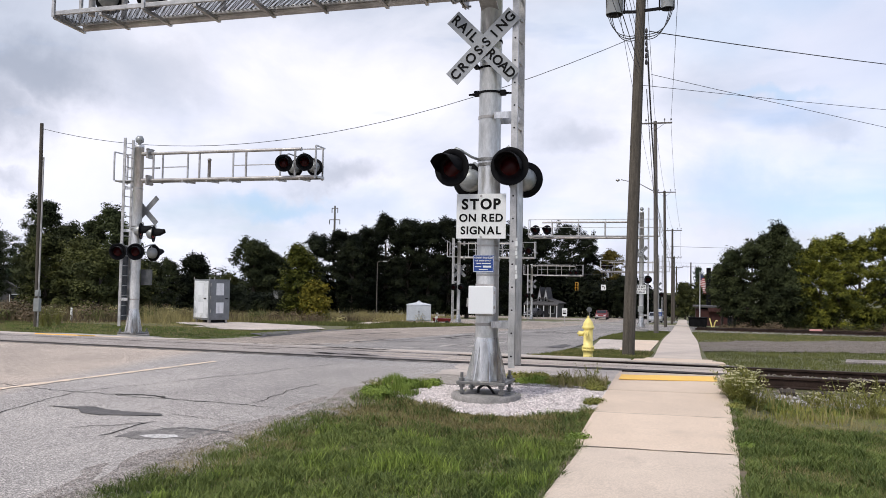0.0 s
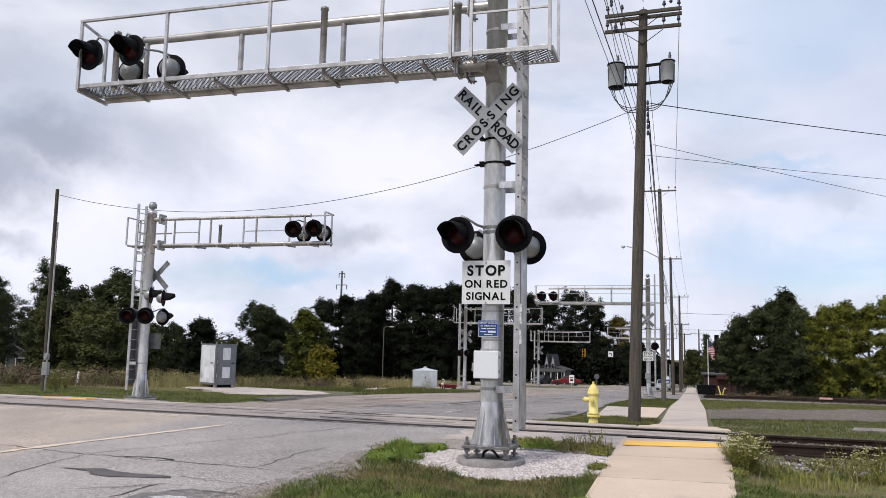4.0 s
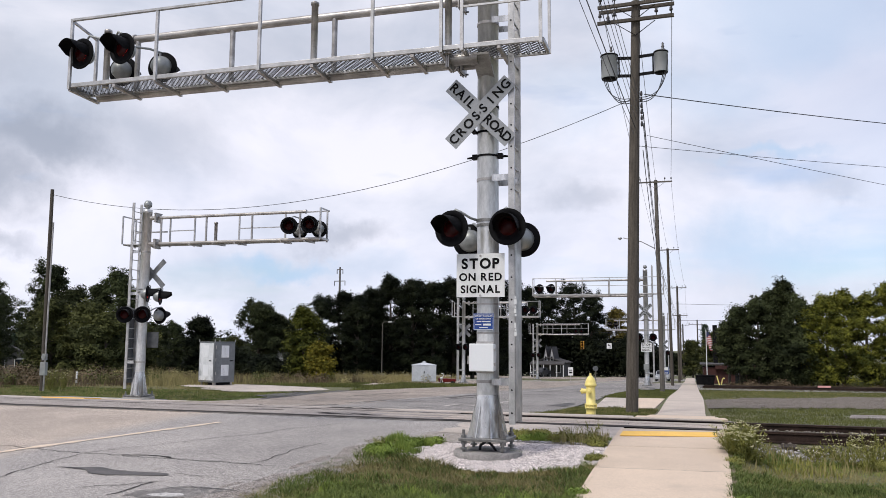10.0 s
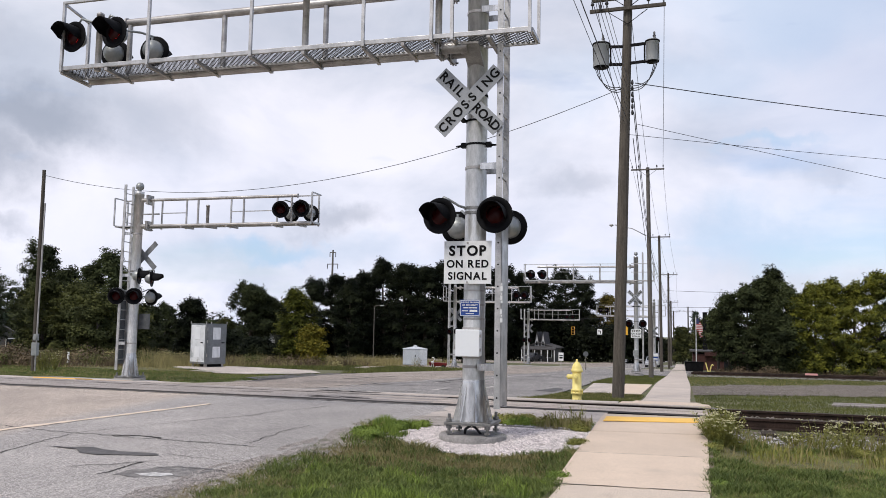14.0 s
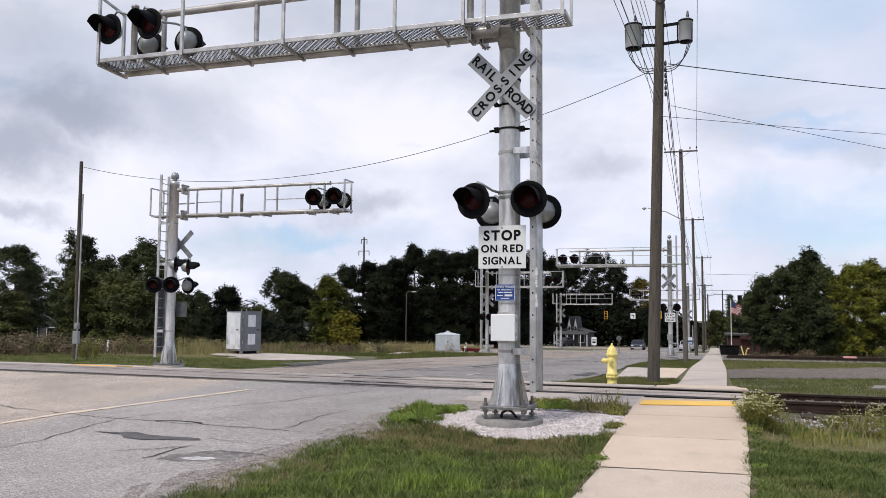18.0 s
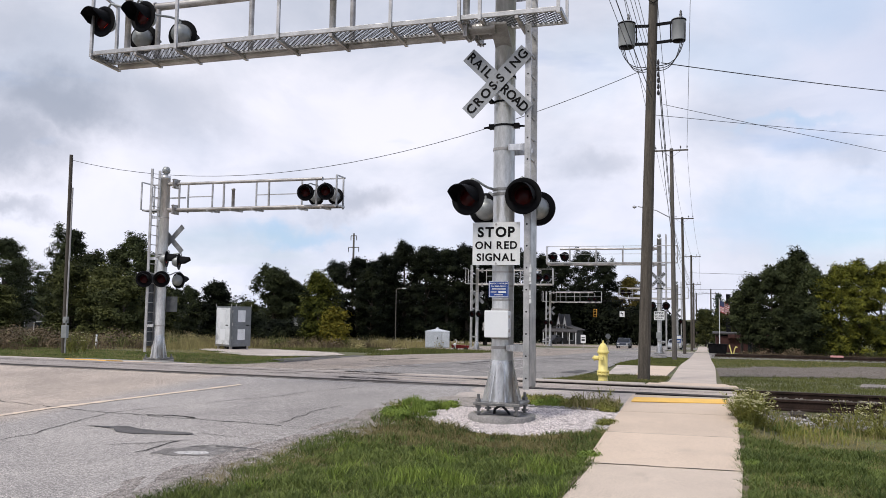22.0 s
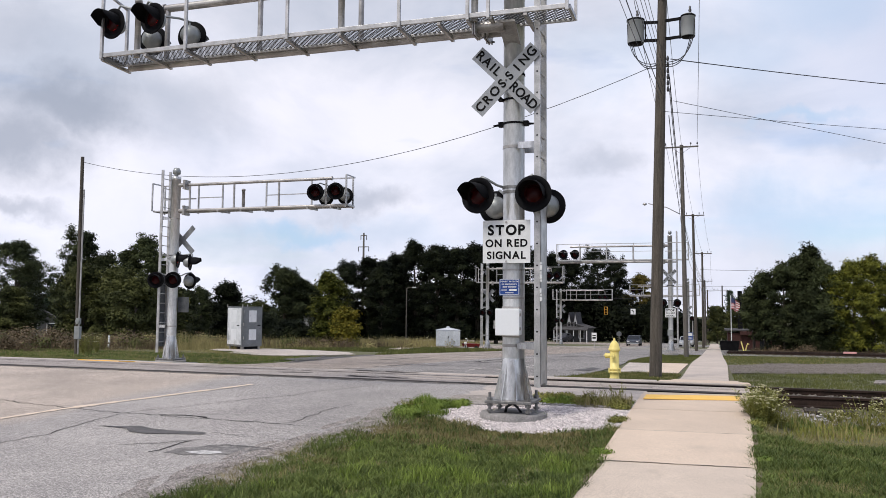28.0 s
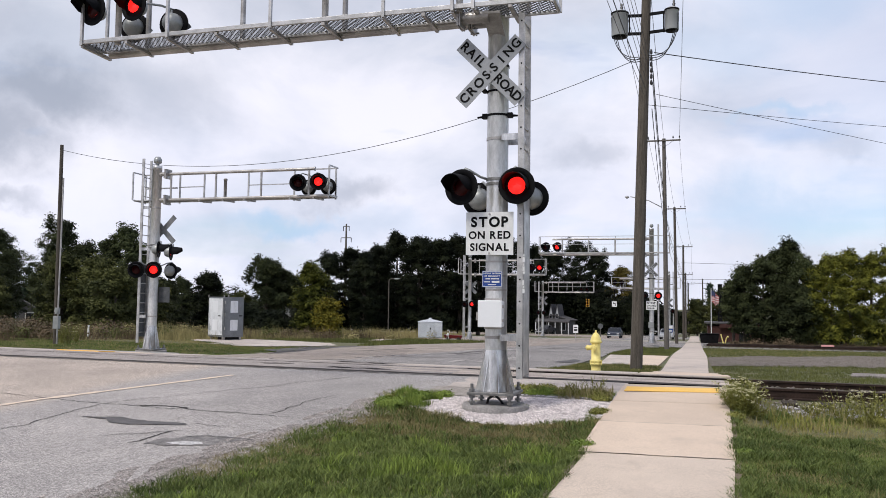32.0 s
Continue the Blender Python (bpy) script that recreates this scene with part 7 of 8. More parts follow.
tagged(part("far_wood", leaf_mesh("far_wood", cs, rs, 76000, 0.42, 3, LEAF_SHADED, 7, 0.9), []), "wood behind the street trees with shade put into its green", "woods", "", "stuff")

# ---------------------------------------------------------------- grass and weeds
def blades(name, area, count, height, width, mat, label, seed, keep=None, lean=0.5, lift=-0.03, var=0.5, clump=0.0):
    """Upright blades of grass, two segments each."""
    rng = np.random.default_rng(seed)
    (x0, x1), (y0, y1) = area
    n = count
    x, y = rng.uniform(x0, x1, n), rng.uniform(y0, y1, n)
    if clump:
        k = max(4, n // 60)
        cx, cy = rng.uniform(x0, x1, k), rng.uniform(y0, y1, k)
        i = rng.integers(0, k, n)
        x, y = cx[i] + rng.normal(size=n) * clump, cy[i] + rng.normal(size=n) * clump
    if keep is not None:
        ok = np.array([keep(a, b) for a, b in zip(x, y)])
        x, y = x[ok], y[ok]
        n = len(x)
    z = np.array([level(b, a) for a, b in zip(x, y)]) + lift
    h = height * (1 + var * rng.uniform(-1, 1, n))
    if height < 0.12:
        h *= np.array([max(0.35, 0.95 + 1.1 * noise.noise(Vector((a * 3.1, b * 3.1, seed))) + 0.5 * noise.noise(Vector((a * 0.7, b * 0.7, seed)))) for a, b in zip(x, y)])
    if height > 0.3:
        h *= np.array([0.85 + 0.9 * noise.noise(Vector((a * 0.35, b * 0.35, seed))) for a, b in zip(x, y)])
    a = rng.uniform(0, 6.28, n)
    dx, dy = np.cos(a), np.sin(a)
    w = width * rng.uniform(0.6, 1.3, n)
    bend = lean * h * rng.uniform(0.1, 1, n)
    b = rng.uniform(0, 6.28, n)
    bx, by = np.cos(b) * bend, np.sin(b) * bend
    P = np.zeros((n, 5, 3))
    P[:, 0] = np.stack([x - dx * w, y - dy * w, z], 1)
    P[:, 1] = np.stack([x + dx * w, y + dy * w, z], 1)
    P[:, 2] = np.stack([x + dx * w * 0.8 + bx * 0.35, y + dy * w * 0.8 + by * 0.35, z + h * 0.6], 1)
    P[:, 3] = np.stack([x - dx * w * 0.8 + bx * 0.35, y - dy * w * 0.8 + by * 0.35, z + h * 0.6], 1)
    P[:, 4] = np.stack([x + bx, y + by, z + h * 0.95], 1)
    me = bpy.data.meshes.new(name)
    me.vertices.add(5 * n)
    me.vertices.foreach_set("co", P.ravel())
    if width > 0.0085 or height < 0.06:
        tri = P[:, [0, 1, 4]].reshape(-1, 3)
        me = bpy.data.meshes.new(name)
        me.vertices.add(3 * n)
        me.vertices.foreach_set("co", tri.ravel())
        me.loops.add(3 * n)
        me.loops.foreach_set("vertex_index", np.arange(3 * n, dtype=np.int32))
        me.polygons.add(n)
        me.polygons.foreach_set("loop_start", np.arange(0, 3 * n, 3, dtype=np.int32))
        me.update(calc_edges=True)
        me.materials.append(mat)
        return tagged(part(name, me, []), label, "grass", "", "stuff")
    o = np.arange(n, dtype=np.int32)[:, None] * 5
    idx = np.concatenate([o + np.array([[0, 1, 2, 3]]), o + np.array([[3, 2, 4]])], 1).astype(np.int32)
    me.loops.add(7 * n)
    me.loops.foreach_set("vertex_index", idx.ravel())
    me.polygons.add(2 * n)
    st = np.stack([np.arange(n) * 7, np.arange(n) * 7 + 4], 1).astype(np.int32)
    me.polygons.foreach_set("loop_start", st.ravel())
    me.update(calc_edges=True)
    me.materials.append(mat)
    return tagged(part(name, me, []), label, "grass", "", "stuff")


def lawn_near(x, y):
    e = 0.12 * noise.noise(Vector((x * 3, y * 3, 0)))
    if x < road_right(y) + 0.10 + e * 1.2:
        return False
    if walk_left(y) + 0.02 + e * 0.6 < x < walk_right(y) - 0.02 - e * 0.6 and y < 14.6:
        return False
    if in_pad(x, y - 0.02 - e):
        return False
    return y < 11.2 + e * 3 or (x > 0.36 and y < 12.9 + e * 3 + 1.3 * (x < 1.3))


def off_apron(x, y):
    if 47 < y < 67 and -19.9 - (y - 47) * 0.265 < x < -18.3 - (y - 47) * 0.255:
        return False
    return not ((29.3 < y < 42 and -26.0 < x < -15.4 and y > 29.5 + 1.0 * max(0, -17.9 - x) and y > 29.5 + 1.8 * max(0, x + 16.7)) or (x > -15.2 and y > 46))


def tuft(x, y):
    return noise.noise(Vector((x * 0.9, y * 0.9, 9))) + 0.5 * noise.noise(Vector((x * 2.7, y * 2.7, 4)))


def dry_band(x, y):
    """Where the lawn is parched: along the asphalt, before the gravel and in patches."""
    w = 0.6 * tuft(x * 1.4, y * 1.4)
    edge = max(0.0, 1 - (x + 4.7) / (0.75 + w)) if x < -3.4 else 0.0
    front = max(0.0, min(1.0, (y - 8.9 - w * 0.9) / 0.9)) if x < -1.1 else 0.0
    return min(0.75, 1.0 * max(edge, front))


blades("lawn_grass", ((-4.9, 3.6), (3.6, 13.6)), 410000, 0.060, 0.0042, GRASS, "mown green lawn beside the walk", 1, lambda x, y: lawn_near(x, y) and random.random() < 0.95 + 0.5 * tuft(x, y) - dry_band(x, y), 1.3)
blades("dry_lawn_grass", ((-4.9, 3.6), (3.6, 12.8)), 170000, 0.042, 0.0032, GRASS_DRY, "straw-coloured blades in the lawn", 2, lambda x, y: lawn_near(x, y) and random.random() < 0.12 - 0.4 * tuft(x, y) + 1.2 * dry_band(x, y) + (0.42 if x > 0.4 else 0), 1.4)
blades("brown_thatch", ((-4.9, -1.1), (3.6, 11.5)), 150000, 0.036, 0.0032, THATCH, "brown thatch in the parched lawn", 40, lambda x, y: lawn_near(x, y) and random.random() < 0.02 - 0.3 * tuft(x + 2, y) + 0.9 * dry_band(x, y), 1.5)
blades("lawn_grass", ((3.6, 9), (6, 13)), 26000, 0.11, 0.006, GRASS, "green lawn beside the track", 3)
blades("lawn_edge_grass", ((-4.62, -4.2), (3.6, 11.5)), 12000, 0.05, 0.0036, GRASS, "ragged grass along the asphalt", 31, lambda x, y: tuft(x * 2, y * 2) > 0.1 * (-4.5 - x) * 4 - 0.05, 1.1)
blades("walk_edge_grass", ((-1.4, -1.02), (3.6, 11.6)), 12000, 0.05, 0.0038, GRASS, "grass creeping over the edge of the walk", 32, lambda x, y: tuft(x * 3, y * 3) > 0.1 + (x - walk_left(y)) * 5, 1.6)
blades("walk_edge_grass", ((0.1, 0.55), (3.6, 13.6)), 16000, 0.06, 0.0038, GRASS, "grass creeping over the edge of the walk", 33, lambda x, y: tuft(x * 3, y * 3) > 0.1 - (x - walk_right(y)) * 5, 1.6)
blades("pad_edge_grass", ((-4.2, -1.2), (10.2, 11.5)), 9000, 0.07, 0.0045, GRASS, "ragged grass along the gravel", 34, lambda x, y: not in_pad(x, y - 0.02) and in_pad(x, y + 0.22) and tuft(x * 3, y * 3) > -0.1, 1.2)
blades("pad_edge_straw", ((-4.2, -1.2), (10.0, 11.5)), 9000, 0.06, 0.0045, GRASS_DRY, "straw along the gravel", 35, lambda x, y: not in_pad(x, y - 0.02) and in_pad(x, y + 0.35), 1.4)
blades("yellow_lawn_grass", ((0.45, 5.5), (3.6, 12.6)), 90000, 0.04, 0.0036, GRASS_BRIGHT, "yellow-green grass beside the walk", 36, lambda x, y: random.random() < 0.4 + 0.8 * tuft(x + 9, y), 1.3)
blades("dry_lawn_grass", ((0.45, 6.5), (4.2, 12.9)), 110000, 0.045, 0.0032, GRASS_DRY, "straw and thatch in the grass by the track", 38, lambda x, y: random.random() < 0.5 + 0.6 * tuft(x + 3, y + 5), 1.4)
blades("bright_lawn_grass", ((-4.0, -1.2), (3.6, 9.0)), 30000, 0.085, 0.0038, GRASS_BRIGHT, "taller bright grass in the lawn", 37, lambda x, y: tuft(x * 1.3 + 4, y * 1.3) > 0.12, 1.0)
blades("tall_grass_tuft", ((-4.5, -3.65), (11.1, 12.35)), 5200, 0.10, 0.004, GRASS_BRIGHT, "tall tufts of bright grass by the gravel", 5, lambda x, y: tuft(x * 1.6, y * 1.6) > -0.1)
blades("tall_grass_tuft", ((-2.5, -1.2), (12.55, 13.1)), 4000, 0.08, 0.004, GRASS_BRIGHT, "grass tufts behind the gravel pad", 6, lambda x, y: tuft(x * 1.6, y * 1.6) > -0.2)
blades("dry_weeds", ((-2.0, -1.2), (12.4, 13.1)), 500, 0.16, 0.005, GRASS_DRY, "dry weeds behind the gravel pad", 7)
blades("lawn_grass", ((-3.35, -0.95), (17.7, 24.5)), 40000, 0.05, 0.005, GRASS_FAR, "grass strip round the hydrant", 8)
blades("lawn_grass", ((-3.6, -1.05), (34.2, 60)), 40000, 0.05, 0.009, GRASS_FAR, "grass strip along the kerb", 9)
blades("dry_lawn_grass", ((-3.35, -0.95), (17.7, 24.5)), 12000, 0.045, 0.005, GRASS_DRY, "straw-coloured blades by the hydrant", 10)
blades("lawn_grass", ((0.42, 16), (18.0, 35)), 95000, 0.05, 0.007, GRASS_FAR, "grass between track and drive", 11, lambda x, y: y < drive_near(x) + 0.5 * noise.noise(Vector((x * 4, y, 3))) and not (3.7 < x < 8.2 and 22.3 < y < 24.1))
blades("lawn_grass", ((0.42, 30), (33, 68)), 90000, 0.055, 0.013, GRASS_FAR, "grass beyond the gravel drive", 12, lambda x, y: y > drive_far(x) + 0.8 * noise.noise(Vector((x * 2, y, 3))))
blades("dry_lawn_grass", ((0.42, 30), (34, 68)), 16000, 0.055, 0.012, GRASS_DRY, "straw-coloured grass beyond the drive", 13, lambda x, y: y > drive_far(x))
blades("lawn_grass", ((-30, -13.6), (19.5, 31)), 60000, 0.04, 0.011, GRASS, "grass round the far signal mast", 14, lambda x, y: y > 20.75 + 0.35 * noise.noise(Vector((x * 0.8, y, 3))) and not (-18.5 < x < -14.5 and y < 21.4) and (x < -14.2 or y < 27) and off_apron(x, y))
blades("dry_lawn_grass", ((-32, -14.5), (19.5, 36)), 30000, 0.045, 0.011, GRASS_DRY, "straw-coloured grass across the street", 15, lambda x, y: y > 20.75 and off_apron(x, y) and not (-18.5 < x < -14.5 and y < 21.4))
blades("apron_edge_grass", ((-25, -15.2), (29, 38)), 26000, 0.06, 0.010, GRASS, "grass creeping over the cracked apron", 41, lambda x, y: -0.25 < y - 29.5 - 1.0 * max(0, -17.9 - x) - 1.8 * max(0, x + 16.7) < 2.2 * max(0.0, tuft(x * 1.1, y * 1.1)), 1.0)
blades("apron_edge_straw", ((-25, -15.2), (28, 38)), 16000, 0.05, 0.010, GRASS_DRY, "straw along the cracked apron", 42, lambda x, y: -0.9 < y - 29.5 - 1.0 * max(0, -17.9 - x) - 1.8 * max(0, x + 16.7) < 1.6 * max(0.0, tuft(x * 1.3 + 7, y * 1.3)), 1.2)
blades("lawn_grass", ((-24, -14.8), (36, 62)), 26000, 0.16, 0.02, GRASS_FAR, "rough grass across the street", 16, off_apron)
blades("brown_weeds", ((-60, -17.5), (27, 60)), 30000, 0.5, 0.014, BROWN_WEED, "tall brown weeds of the vacant lot", 17, lambda x, y: (x < -26.5 or y > 46) and (y > 28 or x < -24) and x < -22.5, 0.5, -0.03, 0.5, 0.35)
blades("brown_weeds", ((-44, -16), (40, 66)), 14000, 0.5, 0.016, BROWN_WEED, "withered weeds behind the cabinet", 39, lambda x, y: (y > 44 or x < -28) and x < -22.5, 0.4, -0.03, 0.5, 0.6)
blades("green_weeds", ((-60, -17.5), (30, 64)), 12000, 0.45, 0.016, LOT_WEED, "tall green weeds of the vacant lot", 18, lambda x, y: (x < -27 or y > 46) and x < -22.5, 0.5, -0.03, 0.5, 0.4)
blades("straw_weeds", ((-44, -16), (38, 66)), 13000, 0.45, 0.016, GRASS_DRY, "straw-coloured weeds behind the cabinet", 19, lambda x, y: (y > 44 or x < -28) and x < -22.5, 0.4, -0.03, 0.5, 0.6)
blades("brown_weeds", ((1.5, 40), (71.5, 77)), 16000, 0.35, 0.024, BROWN_WEED, "brown weeds under the trees", 20, lambda x, y: x > 2.8, 0.5, -0.03, 0.5, 0.5)
blades("track_weeds", ((0.5, 5.2), (11.6, 13.9)), 3500, 0.10, 0.007, WEED, "weeds along the ballast", 21, lambda x, y: tuft(x * 1.3, y * 1.3) > -0.05)
blades("dry_weeds", ((0.5, 6), (11.6, 14.0)), 2600, 0.13, 0.006, GRASS_DRY, "dry weeds along the ballast", 22, lambda x, y: tuft(x * 1.3 + 5, y * 1.3) > 0.0)


def weed_bushes(name, n, area, r, count, mat, label, seed, keep):
    rng = random.Random(seed)
    cs, rs = [], []
    while len(cs) < n:
        x, y = rng.uniform(*area[0]), rng.uniform(*area[1])
        if keep(x, y):
            q = r * rng.uniform(0.5, 1.4)
            cs.append((x, y, level(y) + q * 0.45))
            rs.append(q)
    return tagged(part(name, leaf_mesh(name, cs, rs, count, 0.085, seed, mat, 6, 0.85, 0.0, 1.7), []), label, "weeds", "", "stuff")


lot = lambda x, y: (x < -26.5 or y > 46) and (y > 28 or x < -24) and x < -22.5
weed_bushes("brown_weed_bushes", 170, ((-58, -22), (27, 52)), 0.55, 26000, BROWN_WEED, "brown withered weed bushes in the vacant lot", 61, lot)
weed_bushes("green_weed_bushes", 90, ((-58, -22), (27, 56)), 0.5, 16000, LOT_WEED, "green weed bushes in the vacant lot", 62, lot)
weed_bushes("pale_weed_bushes", 50, ((-50, -19), (40, 64)), 0.45, 9000, GRASS_DRY, "straw-coloured weed bushes in the vacant lot", 63, lambda x, y: y > 46 or x < -28)
blades("straw_grass", ((-30, -24.2), (35, 45)), 5200, 0.62, 0.010, GRASS_DRY, "tall straw-coloured grass in the vacant lot", 66, lambda x, y: abs(x / y + 0.66) < 0.07, 0.4, -0.03, 0.5, 0.3)
blades("straw_grass", ((-44, -22), (60, 92)), 12000, 0.62, 0.016, GRASS_DRY, "tall straw-coloured grass along the wood", 67, lambda x, y: -0.55 < x / y < -0.27, 0.4, -0.03, 0.5, 0.5)
weed_bushes("track_weed_bushes", 40, ((3, 34), (72, 77)), 0.5, 9000, BROWN_WEED, "withered bushes under the trees", 64, lambda x, y: True)
weed_bushes("track_weed_bushes", 40, ((1, 34), (73, 80)), 0.6, 9000, LEAF_MID, "green bushes under the trees", 65, lambda x, y: x > 4.0)


def leafy_mounds(name, spots, mat, label, seed, size=0.02, count=3200):
    """Low cushions of leafy weed."""
    cs, rs = [], []
    rng = random.Random(seed)
    for x, y, r in spots:
        for k in range(7):
            a, q = rng.uniform(0, 6.28), r * rng.uniform(0.1, 0.9)
            rr = r * rng.uniform(0.3, 0.55)
            cs.append((x + q * math.cos(a), y + q * math.sin(a), level(y, x) - 0.02 + rr * 0.45))
            rs.append(rr)
    return tagged(part(name, leaf_mesh(name, cs, rs, count * len(spots), size, seed, mat, 5, 0.75, -0.5, 1.3), []), label, "weeds", "", "stuff")


leafy_mounds("weed_mound", [(-4.2, 10.95, 0.22), (-4.3, 11.3, 0.2), (-3.95, 11.75, 0.2), (-3.7, 12.1, 0.14), (-2.45, 12.75, 0.14), (-2.2, 12.85, 0.16)], GRASS_BRIGHT, "bright green cushions of weed beside the gravel", 71)
leafy_mounds("weed_mound", [(-2.6, 12.85, 0.22), (-2.3, 12.95, 0.2), (-1.95, 12.8, 0.2), (-1.7, 12.75, 0.17), (-1.45, 12.65, 0.2), (-1.3, 12.45, 0.14), (-1.28, 11.35, 0.12)], WEED, "olive leafy weeds behind the gravel pad", 72)
leafy_mounds("weed_mound", [(0.58, 12.9, 0.16), (0.62, 12.3, 0.15), (0.5, 11.6, 0.12), (2.3, 12.6, 0.2), (2.9, 12.6, 0.24), (3.4, 12.7, 0.26), (4.1, 12.8, 0.26), (4.8, 12.9, 0.3)], WEED, "leafy weeds along the ballast", 73)
leafy_mounds("broadleaf_weed", [(-2.3, 6.1, 0.12), (-1.25, 9.25, 0.1), (-1.3, 8.9, 0.08), (0.5, 9.4, 0.09)], GRASS_BRIGHT, "pale broad-leaved weed in the lawn", 74, 0.022, 900)


def flower_clump(x, y, h, n, seed, label):
    """A weed with stems, narrow leaves and small pale heads."""
    rng = random.Random(seed)
    t = thing("flowering_weed", Matrix.Translation((x, y, level(y, x) - 0.02)), label, "plant", "weeds by the track")
    stems, leaves, heads = Mesh(), Mesh(), Mesh()
    for i in range(n):
        a, q = rng.uniform(0, 6.28), rng.uniform(0.02, 0.22)
        tip = Vector((q * 1.5 * math.cos(a), q * 1.5 * math.sin(a), h * rng.uniform(0.55, 1.0)))
        foot = Vector((q * 0.3 * math.cos(a), q * 0.3 * math.sin(a), 0))
        stems.rod(foot, tip, 0.004, 0.002, 4, False)
        for k in range(7):
            u = rng.uniform(0.15, 0.95)
            p = foot.lerp(tip, u)
            d = Vector((rng.uniform(-1, 1), rng.uniform(-1, 1), rng.uniform(-0.1, 0.9))).normalized() * rng.uniform(0.04, 0.09)
            s = d.cross(Vector((0, 0, 1))).normalized() * 0.010
            leaves.add([p, p + d * 0.5 + s, p + d, p + d * 0.5 - s], [(0, 1, 2, 3)])
        if rng.random() < (0.3 if "flowers" in label else 0.05):
            for k in range(6):
                p = tip + Vector((rng.uniform(-0.04, 0.04), rng.uniform(-0.04, 0.04), rng.uniform(-0.006, 0.014)))
                heads.lathe([(0.0, 0.006), (0.013, 0.002), (0.0, -0.005)], 5, 0, Matrix.Translation(p))
    part("stem", stems, WEED, t)["kind"] = "stuff"
    part("foliage", leaves, WEED, t)["kind"] = "stuff"
    if heads.v:
        part("blossom", heads, FLOWER, t, "small pale flowers")["kind"] = "stuff"
    return t


rng = random.Random(77)
for i in range(17):
    x = 0.50 + abs(rng.gauss(0, 0.13)) if i < 14 else (rng.uniform(1.55, 2.6) if i < 22 else rng.uniform(2.4, 4.8))
    y = rng.uniform(12.0, 13.5)
    flower_clump(x, y, rng.uniform(0.20, 0.34) * (1.35 if x < 0.9 or 1.7 < x < 2.6 else 1), 22, i, "bushy weed with small pale flowers beside the rails")
for i, (x, y, h) in enumerate(((1.95, 12.7, 0.48), (2.2, 12.4, 0.4), (2.45, 13.0, 0.55), (2.7, 12.6, 0.5), (3.0, 12.9, 0.55), (0.62, 12.9, 0.42), (0.75, 13.3, 0.4))):
    flower_clump(x, y, h, 18, 150 + i, "tall weed with small pale flowers beside the rails")
for i, (x, y, h) in enumerate(((-23.13, 26.17, 0.8), (-24.61, 28.31, 0.8), (-23.71, 26.53, 0.8))):
    flower_clump(x, y, h, 40, 170 + i, "tall weed with small pale flowers by the service pole")
for i, (x, y, h) in enumerate(((-1.75, 12.7, 0.28), (-1.5, 12.9, 0.34), (-4.3, 11.4, 0.2))):
    flower_clump(x, y, h, 14, 50 + i, "leafy weed in the grass by the gravel")


# ---------------------------------------------------------------- houses, street furniture, cars
def house(x, y, turn, w, d, h, roof, wall, label, windows, porch=False):
    t = thing("house", pose(x, y, level(y), 0, 0, turn), label, "house")
    part("wall", Mesh().box(-w / 2, w / 2, -d / 2, d / 2, 0, h).add([(-w / 2, -d / 2, h), (w / 2, -d / 2, h), (0, -d / 2, h + roof)], [(0, 1, 2)]).add([(-w / 2, d / 2, h), (w / 2, d / 2, h), (0, d / 2, h + roof)], [(0, 2, 1)]), wall, t)
    k = 0.35
    o = roof * k / (w / 2)
    for s in (-1, 1):
        a, b = (s * (w / 2 + k), h - o), (0, h + roof)
        v = [(a[0], -d / 2 - k, a[1]), (b[0], -d / 2 - k, b[1]), (b[0], d / 2 + k, b[1]), (a[0], d / 2 + k, a[1])]
        v += [(p[0], p[1], p[2] + 0.14) for p in v]
        part("roof", Mesh().add(v, [(0, 1, 2, 3), (7, 6, 5, 4), (0, 4, 5, 1), (1, 5, 6, 2), (2, 6, 7, 3), (3, 7, 4, 0)]), ROOF_DARK, t)
    for wx, wz in windows:
        wi = part("window", Mesh().box(wx - 0.5, wx + 0.5, -d / 2 - 0.06, -d / 2, wz - 0.7, wz + 0.7), TRIM_WHITE, t)
        part("pane", Mesh().box(wx - 0.42, wx + 0.42, -d / 2 - 0.075, -d / 2 - 0.062, wz - 0.62, wz + 0.62), GLASS_DARK, wi)
    if porch:
        part("porch_roof", Mesh().add([(-w / 2 - 0.3, -d / 2 - 2.2, 2.7), (w / 2 + 0.3, -d / 2 - 2.2, 2.7), (w / 2 + 0.3, -d / 2, 3.4), (-w / 2 - 0.3, -d / 2, 3.4), (-w / 2 - 0.3, -d / 2 - 2.2, 2.55), (w / 2 + 0.3, -d / 2 - 2.2, 2.55), (w / 2 + 0.3, -d / 2, 3.2), (-w / 2 - 0.3, -d / 2, 3.2)], [(0, 1, 2, 3), (7, 6, 5, 4), (0, 4, 5, 1), (0, 3, 7, 4), (1, 5, 6, 2)]), ROOF_DARK, t)
        for i in range(5):
            px = -w / 2 + i * w / 4
            part("porch_post", Mesh().box(px - 0.07, px + 0.07, -d / 2 - 2.1, -d / 2 - 1.96, 0, 2.56), TRIM_WHITE, t)
    return t


